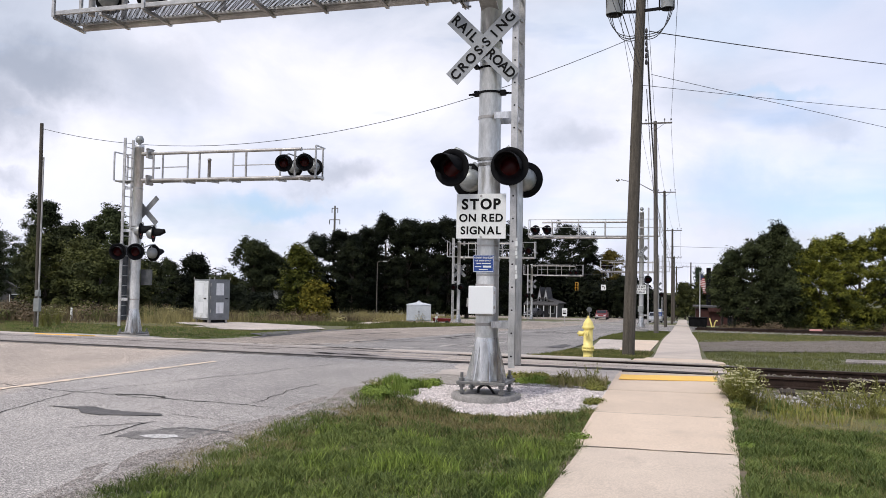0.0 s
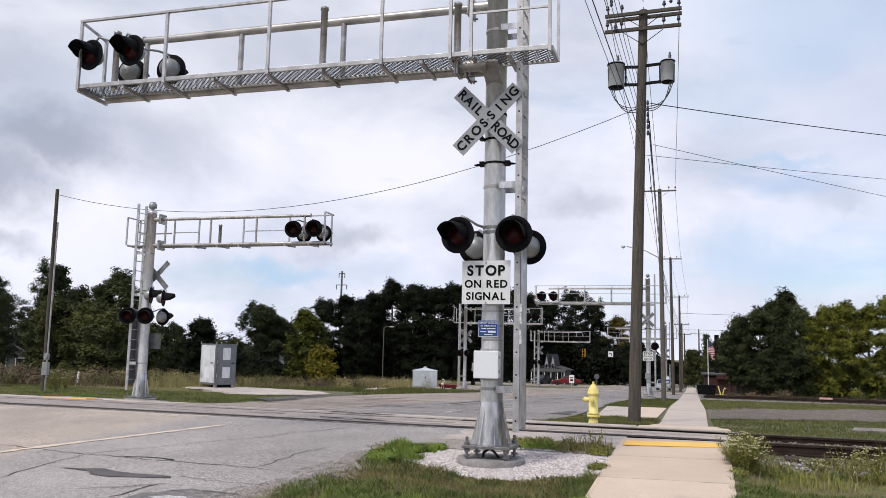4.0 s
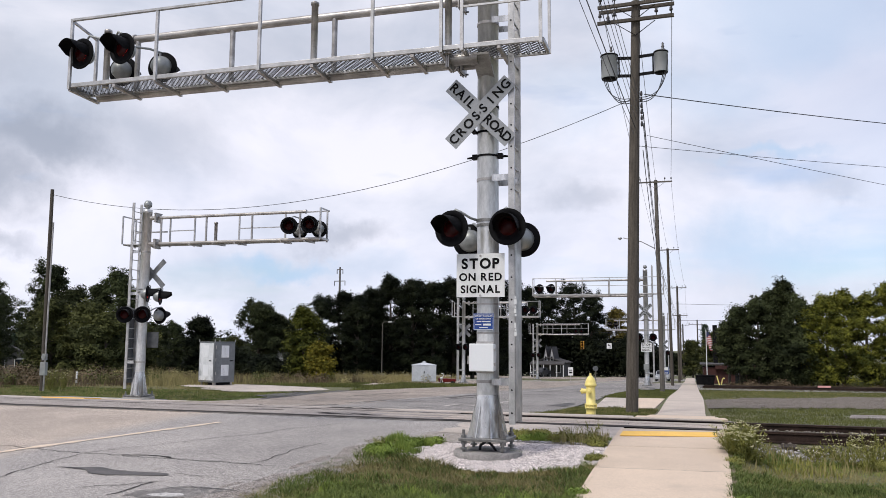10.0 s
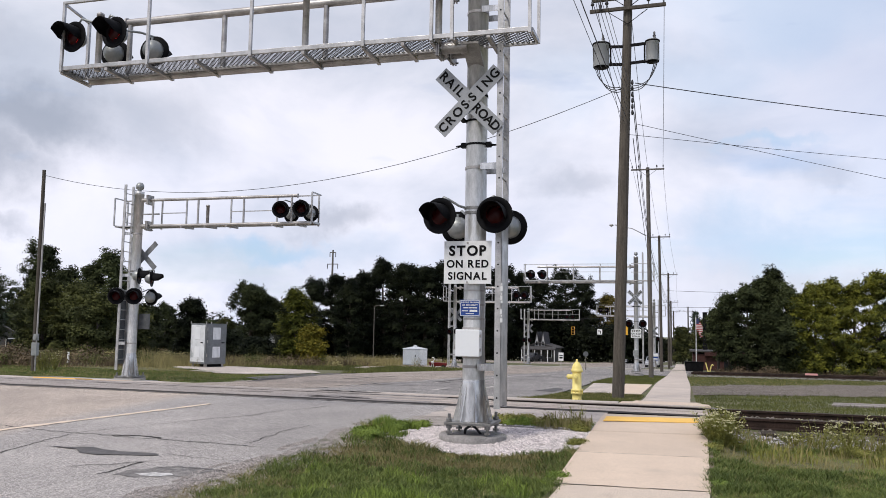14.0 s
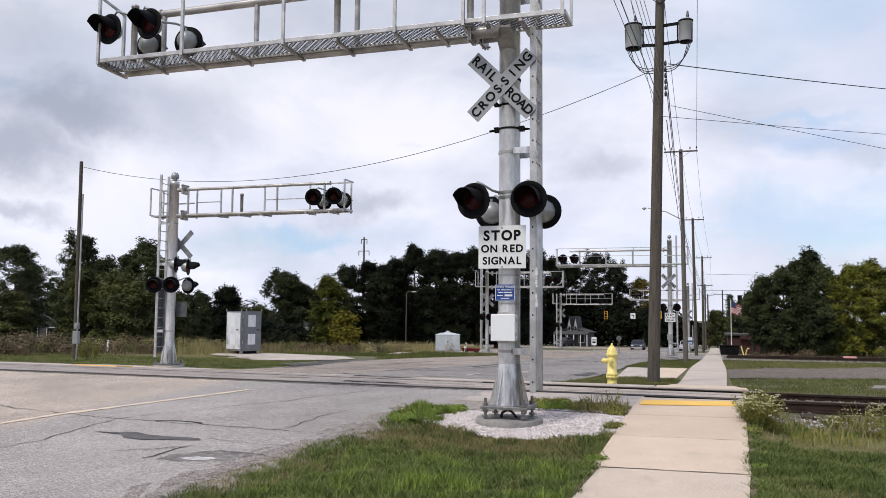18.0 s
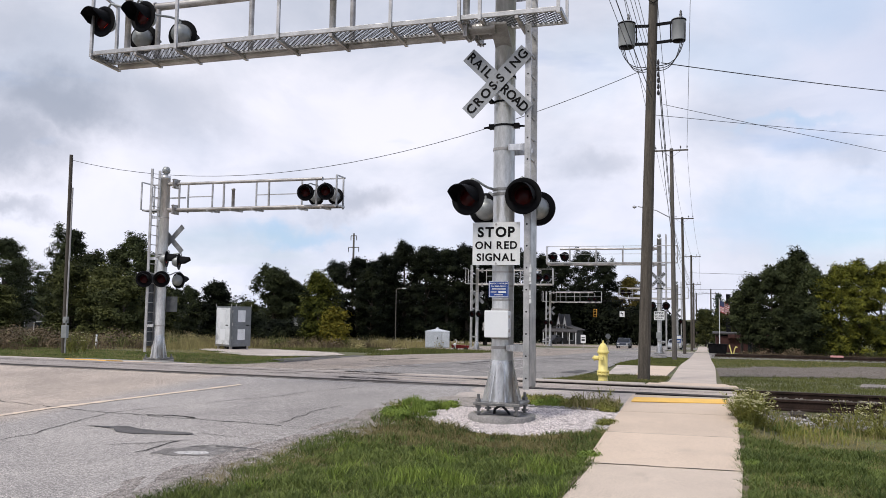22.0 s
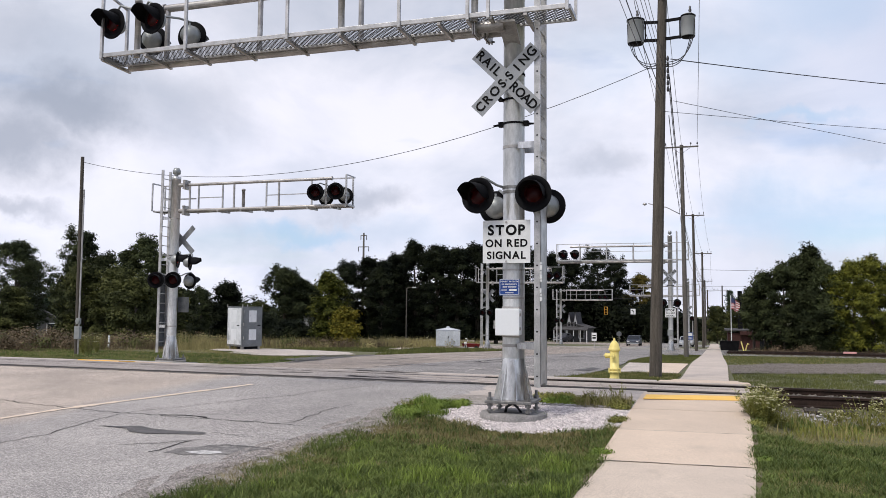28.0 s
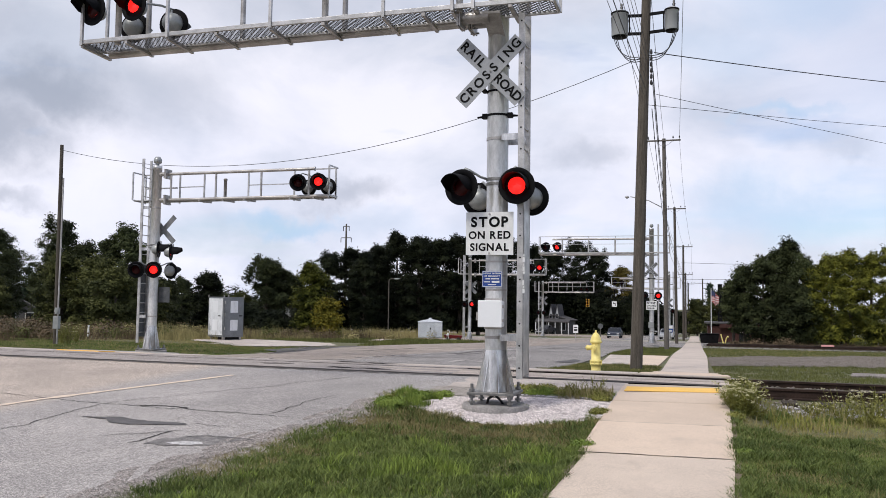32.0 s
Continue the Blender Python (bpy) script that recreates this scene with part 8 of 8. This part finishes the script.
# pale house: dark grey walls carry the deep shade round it
hs = house(-22.7, 140.6, -4, 5.3, 5, 2.3, 0.8, HOUSE_GREY_SHADED, "pale house with twin gables and a pillared porch", [(-1.6, 1.3), (1.6, 1.3)])
for gx in (-0.45, 0.6):
    part("gable", Mesh().add([(gx - 0.45, -2.55, 2.3), (gx + 0.45, -2.55, 2.3), (gx, -2.55, 4.75)], [(0, 1, 2)]), HOUSE_WHITE_SHADED, hs)
    for sx in (-1, 1):
        part("gable_roof", Mesh().add([(gx + sx * 0.53, -2.65, 2.15), (gx, -2.65, 4.95), (gx, 1.3, 4.95), (gx + sx * 0.53, 1.3, 2.15), (gx + sx * 0.48, -2.65, 2.15), (gx, -2.65, 4.78), (gx, 1.3, 4.78), (gx + sx * 0.48, 1.3, 2.15)], [(0, 1, 2, 3), (7, 6, 5, 4), (0, 4, 5, 1), (3, 2, 6, 7)]), ROOF_DARK, hs)
    part("gable_window", Mesh().box(gx - 0.13, gx + 0.13, -2.58, -2.555, 2.65, 3.3), GLASS_DARK, hs)
part("porch_roof", Mesh().add([(-2.8, -4.2, 2.1), (3.0, -4.2, 2.1), (3.0, -2.5, 2.6), (-2.8, -2.5, 2.6), (-2.8, -4.2, 1.95), (3.0, -4.2, 1.95)], [(0, 1, 2, 3), (0, 4, 5, 1), (4, 3, 2, 5)]), ROOF_DARK, hs)
for i in range(6):
    part("porch_post", Mesh().box(-2.7 + 1.1 * i, -2.58 + 1.1 * i, -4.15, -4.03, 0, 1.97), TRIM_WHITE, hs)
house(-83.2, 86, 42, 4.6, 6, 1.7, 1.5, HOUSE_GREY_SHADED, "low grey house half hidden by trees", [(-1.0, 0.95), (1.0, 0.95)])
house(-53.2, 101, 28, 3.4, 6, 2.0, 1.4, HOUSE_WHITE_SHADED, "white gabled house behind the trees", [(-0.9, 1.2), (0.9, 1.2)])
house(-70, 114, 28, 9, 8, 2.2, 2.0, HOUSE_GREY_SHADED, "grey roofed house behind bushes", [(-2, 1.5), (2, 1.5)])

dn = thing("diner_building", pose(6.0, 96, level(94)), "low dark red brick building with bunting", "building")
part("wall", Mesh().box(-4.8, 5, -2, 6, 0, 1.75), BRICK_RED, dn)
part("fascia", Mesh().box(-3.6, 5.1, -2.5, -1.9, 1.55, 1.95), BRICK_RED, dn)
part("roof", Mesh().box(-5.1, 5.2, -2.3, 6.2, 1.96, 2.1), ROOF_DARK, dn)
part("door", Mesh().box(-1.6, -0.7, -2.05, -2.0, 0, 1.45), GLASS_DARK, dn)
part("window", Mesh().box(-0.4, 1.2, -2.05, -2.0, 0.6, 1.4), GLASS_DARK, dn)
for bx in (-1.3, 1.2, 3.6):
    m = Mesh()
    for k, mi in ((0.45, 0), (0.32, 1), (0.2, 2)):
        v = [(bx, -2.53 - 0.01 * mi, 1.5)] + [(bx + k * math.cos(math.pi + math.pi * i / 12), -2.53 - 0.01 * mi, 1.5 + k * math.sin(math.pi + math.pi * i / 12)) for i in range(13)]
        m.add(v, [(0, i, i + 1) for i in range(1, 13)], False, mi)
    part("bunting", m, [FLAG_WHITE, FLAG_RED, FLAG_WHITE], dn, "half-round bunting")
part("chimney", Mesh().box(-3.6, -3.1, 4, 4.5, 1.9, 6.4), BLACK_MATT, dn)
ds = thing("dumpster", pose(1.15, 80.5, level(80.5)), "matt black waste container beside the walk", "dumpster")
part("body", Mesh().add([(-0.75, -0.5, 0.1), (0.75, -0.5, 0.1), (0.75, 0.5, 0.1), (-0.75, 0.5, 0.1), (-0.85, -0.6, 0.85), (0.85, -0.6, 0.85), (0.85, 0.6, 0.95), (-0.85, 0.6, 0.95)], [(3, 2, 1, 0), (0, 1, 5, 4), (1, 2, 6, 5), (2, 3, 7, 6), (3, 0, 4, 7), (4, 5, 6, 7)]), BLACK_MATT, ds, "", 0.02)
part("lid", Mesh().bar((-0.88, 0, 0.94), (0.88, 0, 0.94), 1.25, 0.05), BLACK_MATT, ds)
yv = thing("pipe_marker", pose(2.2, 73.5, level(73.5)), "yellow painted bent steel posts", "marker post")
part("post", Mesh().rod((0.05, 0, -0.1), (-0.22, 0, 0.95), 0.05, n=8), HYDRANT, yv)
part("post", Mesh().tube([(0.05, 0, -0.1), (0.22, 0, 0.62), (0.3, 0, 0.78), (0.42, 0, 0.72)], 0.05, 8), HYDRANT, yv)
fp = thing("flag_pole", pose(1.42, 85.5, level(85.5)), "slim white flag pole", "flag pole")
part("pole", Mesh().rod((0, 0, 0), (0, 0, 5.25), 0.05, 0.035, 8), TRIM_WHITE, fp)
part("finial", Mesh().lathe([(0, 5.25), (0.07, 5.31), (0, 5.38)], 8), TRIM_WHITE, fp)
flag = thing("flag", pose(1.46, 85.5, level(85.5) + 5.15), "striped flag hanging from its pole", "flag")
FLAG_STRIPS = []
for k in range(5):
    m = Mesh()
    for st in range(13):
        z0_, z1_ = -0.085 * (st + 1), -0.085 * st
        m.box(0, 0.24, -0.006, 0.006, z0_, z1_, 2 if (k < 2 and st < 6) else st % 2)
    FLAG_STRIPS.append(part("cloth_strip", m, [FLAG_RED, FLAG_WHITE, FLAG_BLUE], flag, "", 0, pose(0.26 * k, 0.03 * math.sin(k * 1.7), -0.05 * k, 0, 0, 14 * math.sin(k * 1.6))))

tl = thing("traffic_light", pose(-10.70, 85.92, level(85.92) + 0.32), "yellow three-lamp traffic light hung on a span wire", "traffic light")
part("signal_head", Mesh().box(-0.16, 0.16, -0.15, 0.15, 3.05, 3.87), SIGNAL_YELLOW, tl, "", 0.02)
for k in range(3):
    part("visor", Mesh().rod((0, -0.15, 3.19 + 0.27 * k), (0, -0.33, 3.19 + 0.27 * k), 0.13, n=12, caps=False), SIGNAL_YELLOW, tl)
    part("lens", Mesh().rod((0, -0.152, 3.19 + 0.27 * k), (0, -0.16, 3.19 + 0.27 * k), 0.12, n=12), BLACK, tl)
part("hanger", Mesh().rod((0, 0, 3.87), (0, 0, 4.72), 0.02, n=6), BLACK, tl)
ts = thing("turn_sign", pose(-7.75, 83.33, level(83.33) + 0.32), "white left-turn arrow sign hung on a span wire", "road sign")
part("panel", Mesh().box(-0.24, 0.24, -0.01, 0.01, 3.05, 3.6), SIGN_WHITE, ts)
part("arrow", Mesh().bar((0.08, -0.014, 3.13), (0.08, -0.014, 3.36), 0.07, 0.005).bar((0.11, -0.014, 3.36), (-0.06, -0.014, 3.42), 0.07, 0.005, up=(0, 1, 0)).add([(-0.05, -0.015, 3.51), (-0.05, -0.015, 3.31), (-0.18, -0.015, 3.42)], [(0, 1, 2)]), INK, ts)
part("hanger", Mesh().rod((0, 0, 3.6), (0, 0, 4.72), 0.02, n=6), BLACK, ts)
part("clamp", Mesh().box(-0.07, 0.07, -0.06, 0.06, 4.5, 4.74), BLACK, ts)
tl2 = thing("traffic_light", pose(-5.05, 80.96, level(80.96) + 0.32), "yellow three-lamp traffic light hung on a span wire", "traffic light")
part("signal_head", Mesh().box(-0.19, 0.19, -0.15, 0.15, 3.0, 4.0), SIGNAL_YELLOW, tl2, "", 0.02)
part("hanger", Mesh().rod((0, 0, 4.0), (0, 0, 4.72), 0.02, n=6), BLACK, tl2)
cable((-16.3, 90.85, level(91) + 5.12), (-1.7, 78.0, level(78) + 4.94), 0.06, 0.012, "span wire for the traffic lights")
ss = thing("stop_sign", pose(-8.1, 74, level(74)), "back of an octagonal sign on a steel post", "road sign")
part("panel", Mesh().lathe([(0.24, 1.62), (0.24, 1.64)], 8, 0, Matrix.Translation((0, 1.5, 1.42)) @ Matrix.Rotation(radians(90), 4, "X") @ Matrix.Translation((0, 0, -0.1))), SIGN_BACK, ss)
part("post", Mesh().box(-0.03, 0.03, -0.03, 0.03, 0, 1.62), POLE_GREY, ss)
ws = thing("regulatory_sign", pose(-10.7, 77, level(77)), "small white sign on a post", "road sign")
part("panel", Mesh().box(-0.23, 0.23, -0.01, 0.01, 0.75, 1.5), SIGN_WHITE, ws)
part("writing_bar", Mesh().box(-0.15, 0.15, -0.02, -0.012, 1.2, 1.28).box(-0.15, 0.15, -0.02, -0.012, 0.95, 1.1), INK, ws)
part("post", Mesh().box(-0.03, 0.03, 0.012, 0.06, 0, 1.5), GALV, ws)
bs = thing("street_notice", pose(-2.6, 88.5, level(88.5)), "blue and white notice beside the far walk", "road sign")
part("panel", Mesh().box(-0.33, 0.33, -0.01, 0.01, 0.95, 1.7), SIGN_BLUE, bs)
part("writing_bar", Mesh().box(-0.29, 0.29, -0.02, -0.012, 1.34, 1.66).box(-0.24, 0.24, -0.02, -0.012, 1.12, 1.18).box(-0.24, 0.24, -0.02, -0.012, 1.02, 1.07), TRIM_WHITE, bs)
part("post", Mesh().box(-0.04, 0.04, 0.012, 0.06, 0, 1.7), GALV, bs)
lm = thing("street_lamp", pose(-33.45, 88, level(88)), "slim dark street lamp with a short arm", "street lamp")
part("post", Mesh().rod((0, 0, 0), (0, 0, 6.2), 0.06, 0.045, 8), POLE_GREY, lm)
part("arm", Mesh().tube([(0, 0, 6.1), (0.2, 0, 6.3), (0.8, 0, 6.32)], 0.035, 6), POLE_GREY, lm)
part("head", Mesh().box(0.7, 1.15, -0.1, 0.1, 6.24, 6.36), ALU, lm, "", 0.02)
tw = thing("power_pylon", pose(-161.5, 366, -8), "far steel transmission pole with insulators", "pylon")
part("shaft", Mesh().rod((0, 0, 0), (0, 0, 47), 0.9, 0.4, 8), POLE_GREY, tw)
for zz, hw in ((45.8, 1.5), (40.2, 2.7)):
    part("crossarm", Mesh().bar((-hw, 0, zz), (hw, 0, zz), 0.35, 0.35), POLE_GREY, tw)
    for sx in (-1, 1):
        part("insulator", Mesh().rod((sx * hw, 0, zz), (sx * hw, 0, zz - 2.2), 0.2, n=6), PORCELAIN, tw)
pk = thing("marker_block", pose(9.3, 67.0, level(67) + 0.3, 0, 0, -6), "faded pink painted block by the track", "marker block")
part("block", Mesh().box(-0.44, 0.44, -0.1, 0.1, -0.23, 0.06), PINK, pk, "", 0.04)
mp = thing("marker_post", pose(-29.23, 34.52, level(34.52)), "small white marker post in the weeds", "marker post")
part("post", Mesh().box(-0.045, 0.045, -0.03, 0.03, -0.1, 0.62), TRIM_WHITE, mp, "", 0.01)
rw = thing("lawn_ornament", pose(-18.6, 62.0, level(62)), "white painted bird-shaped lawn ornament", "ornament")
part("body", Mesh().lathe([(0, 0.34), (0.09, 0.38), (0.13, 0.46), (0.08, 0.54), (0, 0.56)], 10).tube([(0.06, 0, 0.5), (0.16, 0, 0.66), (0.1, 0, 0.82), (-0.02, 0, 0.8)], 0.04, 6), TRIM_WHITE, rw)
for sx in (-0.04, 0.05):
    part("leg", Mesh().rod((sx * 2, 0, 0), (sx, 0, 0.38), 0.018, n=6), TRIM_WHITE, rw)


def car(name, at, paint, label, pickup=False):
    """A car along local x, its nose towards -x."""
    t = thing(name, at, label, "car")
    L2, W2 = (2.7, 0.95) if pickup else (2.25, 0.88)
    m = Mesh()
    if pickup:
        prof = [(-L2, 0.45), (-L2, 0.85), (-L2 + 0.2, 1.0), (-1.2, 1.1), (-0.6, 1.68), (0.55, 1.72), (0.75, 1.15), (L2, 1.12), (L2, 0.45)]
    else:
        prof = [(-L2, 0.35), (-L2, 0.62), (-L2 + 0.15, 0.75), (-1.05, 0.92), (-0.4, 1.4), (0.7, 1.43), (1.45, 1.0), (L2 - 0.08, 0.95), (L2, 0.6), (L2, 0.35)]
    n = len(prof)
    inset = [0.92 if z > 1.2 else 1.0 for _, z in prof]
    v = [(x, -W2 * k, z) for (x, z), k in zip(prof, inset)] + [(x, W2 * k, z) for (x, z), k in zip(prof, inset)]
    m.add(v, [tuple(range(n)), tuple(range(2 * n - 1, n - 1, -1))] + [(i, n + i, n + (i + 1) % n, (i + 1) % n) for i in range(n)])
    part("body", m, paint, t, "", 0.05)
    zz = 1.25 if not pickup else 1.4
    for s in (-1, 1):
        part("side_window", Mesh().add([(-0.62, s * W2 * 0.985, zz - 0.24), (0.75, s * W2 * 0.985, zz - 0.24), (0.6, s * W2 * 0.945, zz + 0.13), (-0.35, s * W2 * 0.945, zz + 0.13)], [(0, 1, 2, 3)]), GLASS_DARK, t)
    part("windscreen", Mesh().add([(prof[3][0] + 0.06, -W2 * 0.85, prof[3][1] + 0.07), (prof[3][0] + 0.06, W2 * 0.85, prof[3][1] + 0.07), (prof[4][0] - 0.05, W2 * 0.8, prof[4][1]), (prof[4][0] - 0.05, -W2 * 0.8, prof[4][1])], [(0, 1, 2, 3)]), GLASS_DARK, t)
    for x in (-L2 * 0.62, L2 * 0.6):
        for s in (-1, 1):
            w = part("wheel", Mesh().lathe([(0.2, -0.1), (0.31, -0.1), (0.33, -0.06), (0.33, 0.06), (0.31, 0.1), (0.2, 0.1)], 18), RUBBER, t, "", 0, pose(x, s * (W2 - 0.08), 0.33, 90, 0, 0))
            part("rim", Mesh().lathe([(0.0, -0.09), (0.2, -0.08), (0.2, 0.08), (0.0, 0.09)], 12), SILVER_PAINT, w)
    for s in (-1, 1):
        part("headlight", Mesh().box(-L2 - 0.02, -L2 + 0.05, s * W2 * 0.675 - W2 * 0.175, s * W2 * 0.675 + W2 * 0.175, 0.62, 0.74), TRIM_WHITE, t)
    part("bumper", Mesh().box(-L2 - 0.06, -L2 + 0.02, -W2 * 0.9, W2 * 0.9, 0.36, 0.5), SILVER_PAINT, t, "", 0.02)
    return t


def road_pose(x, y, turn):
    return pose(x, y, level(y), 0, 0, turn)


RED_CAR = car("car", road_pose(-12.5, 131, 90), RED_PAINT, "red car turning across the junction")
BLUE_CAR = car("car", road_pose(-8, 96, 90), BLUE_PAINT, "slate blue car waiting at the junction")
car("car", road_pose(-23.6, 134.4, 75), DARK_PAINT, "dark car parked by the porch")
# a low wheeled box stands in for the roof of a parked red car
cart = thing("parked_red_car", pose(-18.35, 62.8, level(62.8), 0, 0, 8), "low dark red wheeled body in place of a parked car beside the shed", "cart")
part("body", Mesh().add([(-0.62, -0.3, 0.16), (0.62, -0.3, 0.16), (0.62, 0.3, 0.16), (-0.62, 0.3, 0.16), (-0.75, -0.38, 0.46), (0.75, -0.38, 0.4), (0.75, 0.38, 0.4), (-0.75, 0.38, 0.46)], [(3, 2, 1, 0), (0, 1, 5, 4), (1, 2, 6, 5), (2, 3, 7, 6), (3, 0, 4, 7), (4, 5, 6, 7)]), RED_PAINT, cart, "", 0.02)
for sx in (-0.42, 0.42):
    for sy in (-0.3, 0.3):
        part("wheel", Mesh().rod((sx, sy - 0.04, 0.13), (sx, sy + 0.04, 0.13), 0.14, n=14), RUBBER, cart)
car("car", road_pose(-3.9, 120, 88), SILVER_PAINT, "silver car parked along the far street")
car("car", road_pose(-3.9, 135, 88), DARK_PAINT, "dark car parked along the far street")


# ---------------------------------------------------------------- what moves
def motions():
    lit = {"R": [(28.15, 28.30), (28.96, 29.62), (30.27, 30.93), (31.57, 33.0)], "L": [(28.30, 28.94), (29.65, 30.26), (30.95, 31.55)]}
    step = 1.0 / 30
    for phase, lenses in LENSES.items():
        rows = [(0.0, 0)]
        for a, b in lit[phase]:
            a, b = round(a * 30) / 30, round(b * 30) / 30
            rows += [(a - step, 0), (a, 80), (a + step, 160), (a + 2 * step, 180)]
            if b < 32:
                rows += [(b - step, 180), (b, 260), (b + step, 340), (b + 2 * step, 360)]
                rows += [(b + 3 * step, 360)]
        out, base, last = [], 0, -1
        turn, prev = 0, 0
        for t, ang in rows:
            if ang < prev:
                base += 360
            prev = ang
            if t > last + 1e-6 and t <= 32.0:
                out.append((t, pose(0, -0.001, 0, 0, 0, base + ang)))
                last = t
        out.append((32.0 if last < 31.99 else 32.1, out[-1][1]))
        for lens in lenses:
            walk(lens, out)
    walk(RED_CAR, [(0.0, road_pose(-12.3, 131, 90)), (1.0, road_pose(-13.1, 130.6, 88)), (2.0, road_pose(-13.4, 130.2, 70)), (2.5, road_pose(-15.2, 130.0, 40)), (3.5, road_pose(-17.8, 130.2, 8)), (4.5, road_pose(-19.7, 130.6, -4)), (5.0, road_pose(-20.3, 131.0, -30)), (5.5, road_pose(-21.6, 131.6, -20)),
                   (6.0, road_pose(-25.0, 132.0, 0)), (7.0, road_pose(-33.0, 132.0, 0)), (9.0, road_pose(-58.0, 132.0, 0)), (32.0, road_pose(-59.0, 132.0, 0))])
    walk(BLUE_CAR, [(0.0, road_pose(-9.4, 235, 90)), (10.0, road_pose(-9.6, 190, 90)), (16.5, road_pose(-10.2, 126, 90)), (18.0, road_pose(-10.6, 121, 90)), (20.0, road_pose(-10.7, 119, 90)), (32.0, road_pose(-10.8, 117, 90))])
    for k, strip in enumerate(FLAG_STRIPS):
        rows = []
        for i in range(17):
            t = i * 2.0
            fold = 0.3 + 0.62 * float(np.interp(t, [0, 2, 14, 17, 22, 26, 30, 32], [0.1, 0.08, 0.1, 0.9, 1.0, 0.5, 0.75, 0.6])) + 0.08 * math.sin(t * 1.9)
            rows.append((t, pose(0.20 * k * fold, 0.05 * math.sin(k * 1.7 + t * 1.3), -0.2 * k * (1.3 - fold), 0, 0, 20 * math.sin(k * 1.6 + t * 1.3))))
        walk(strip, rows)


motions()
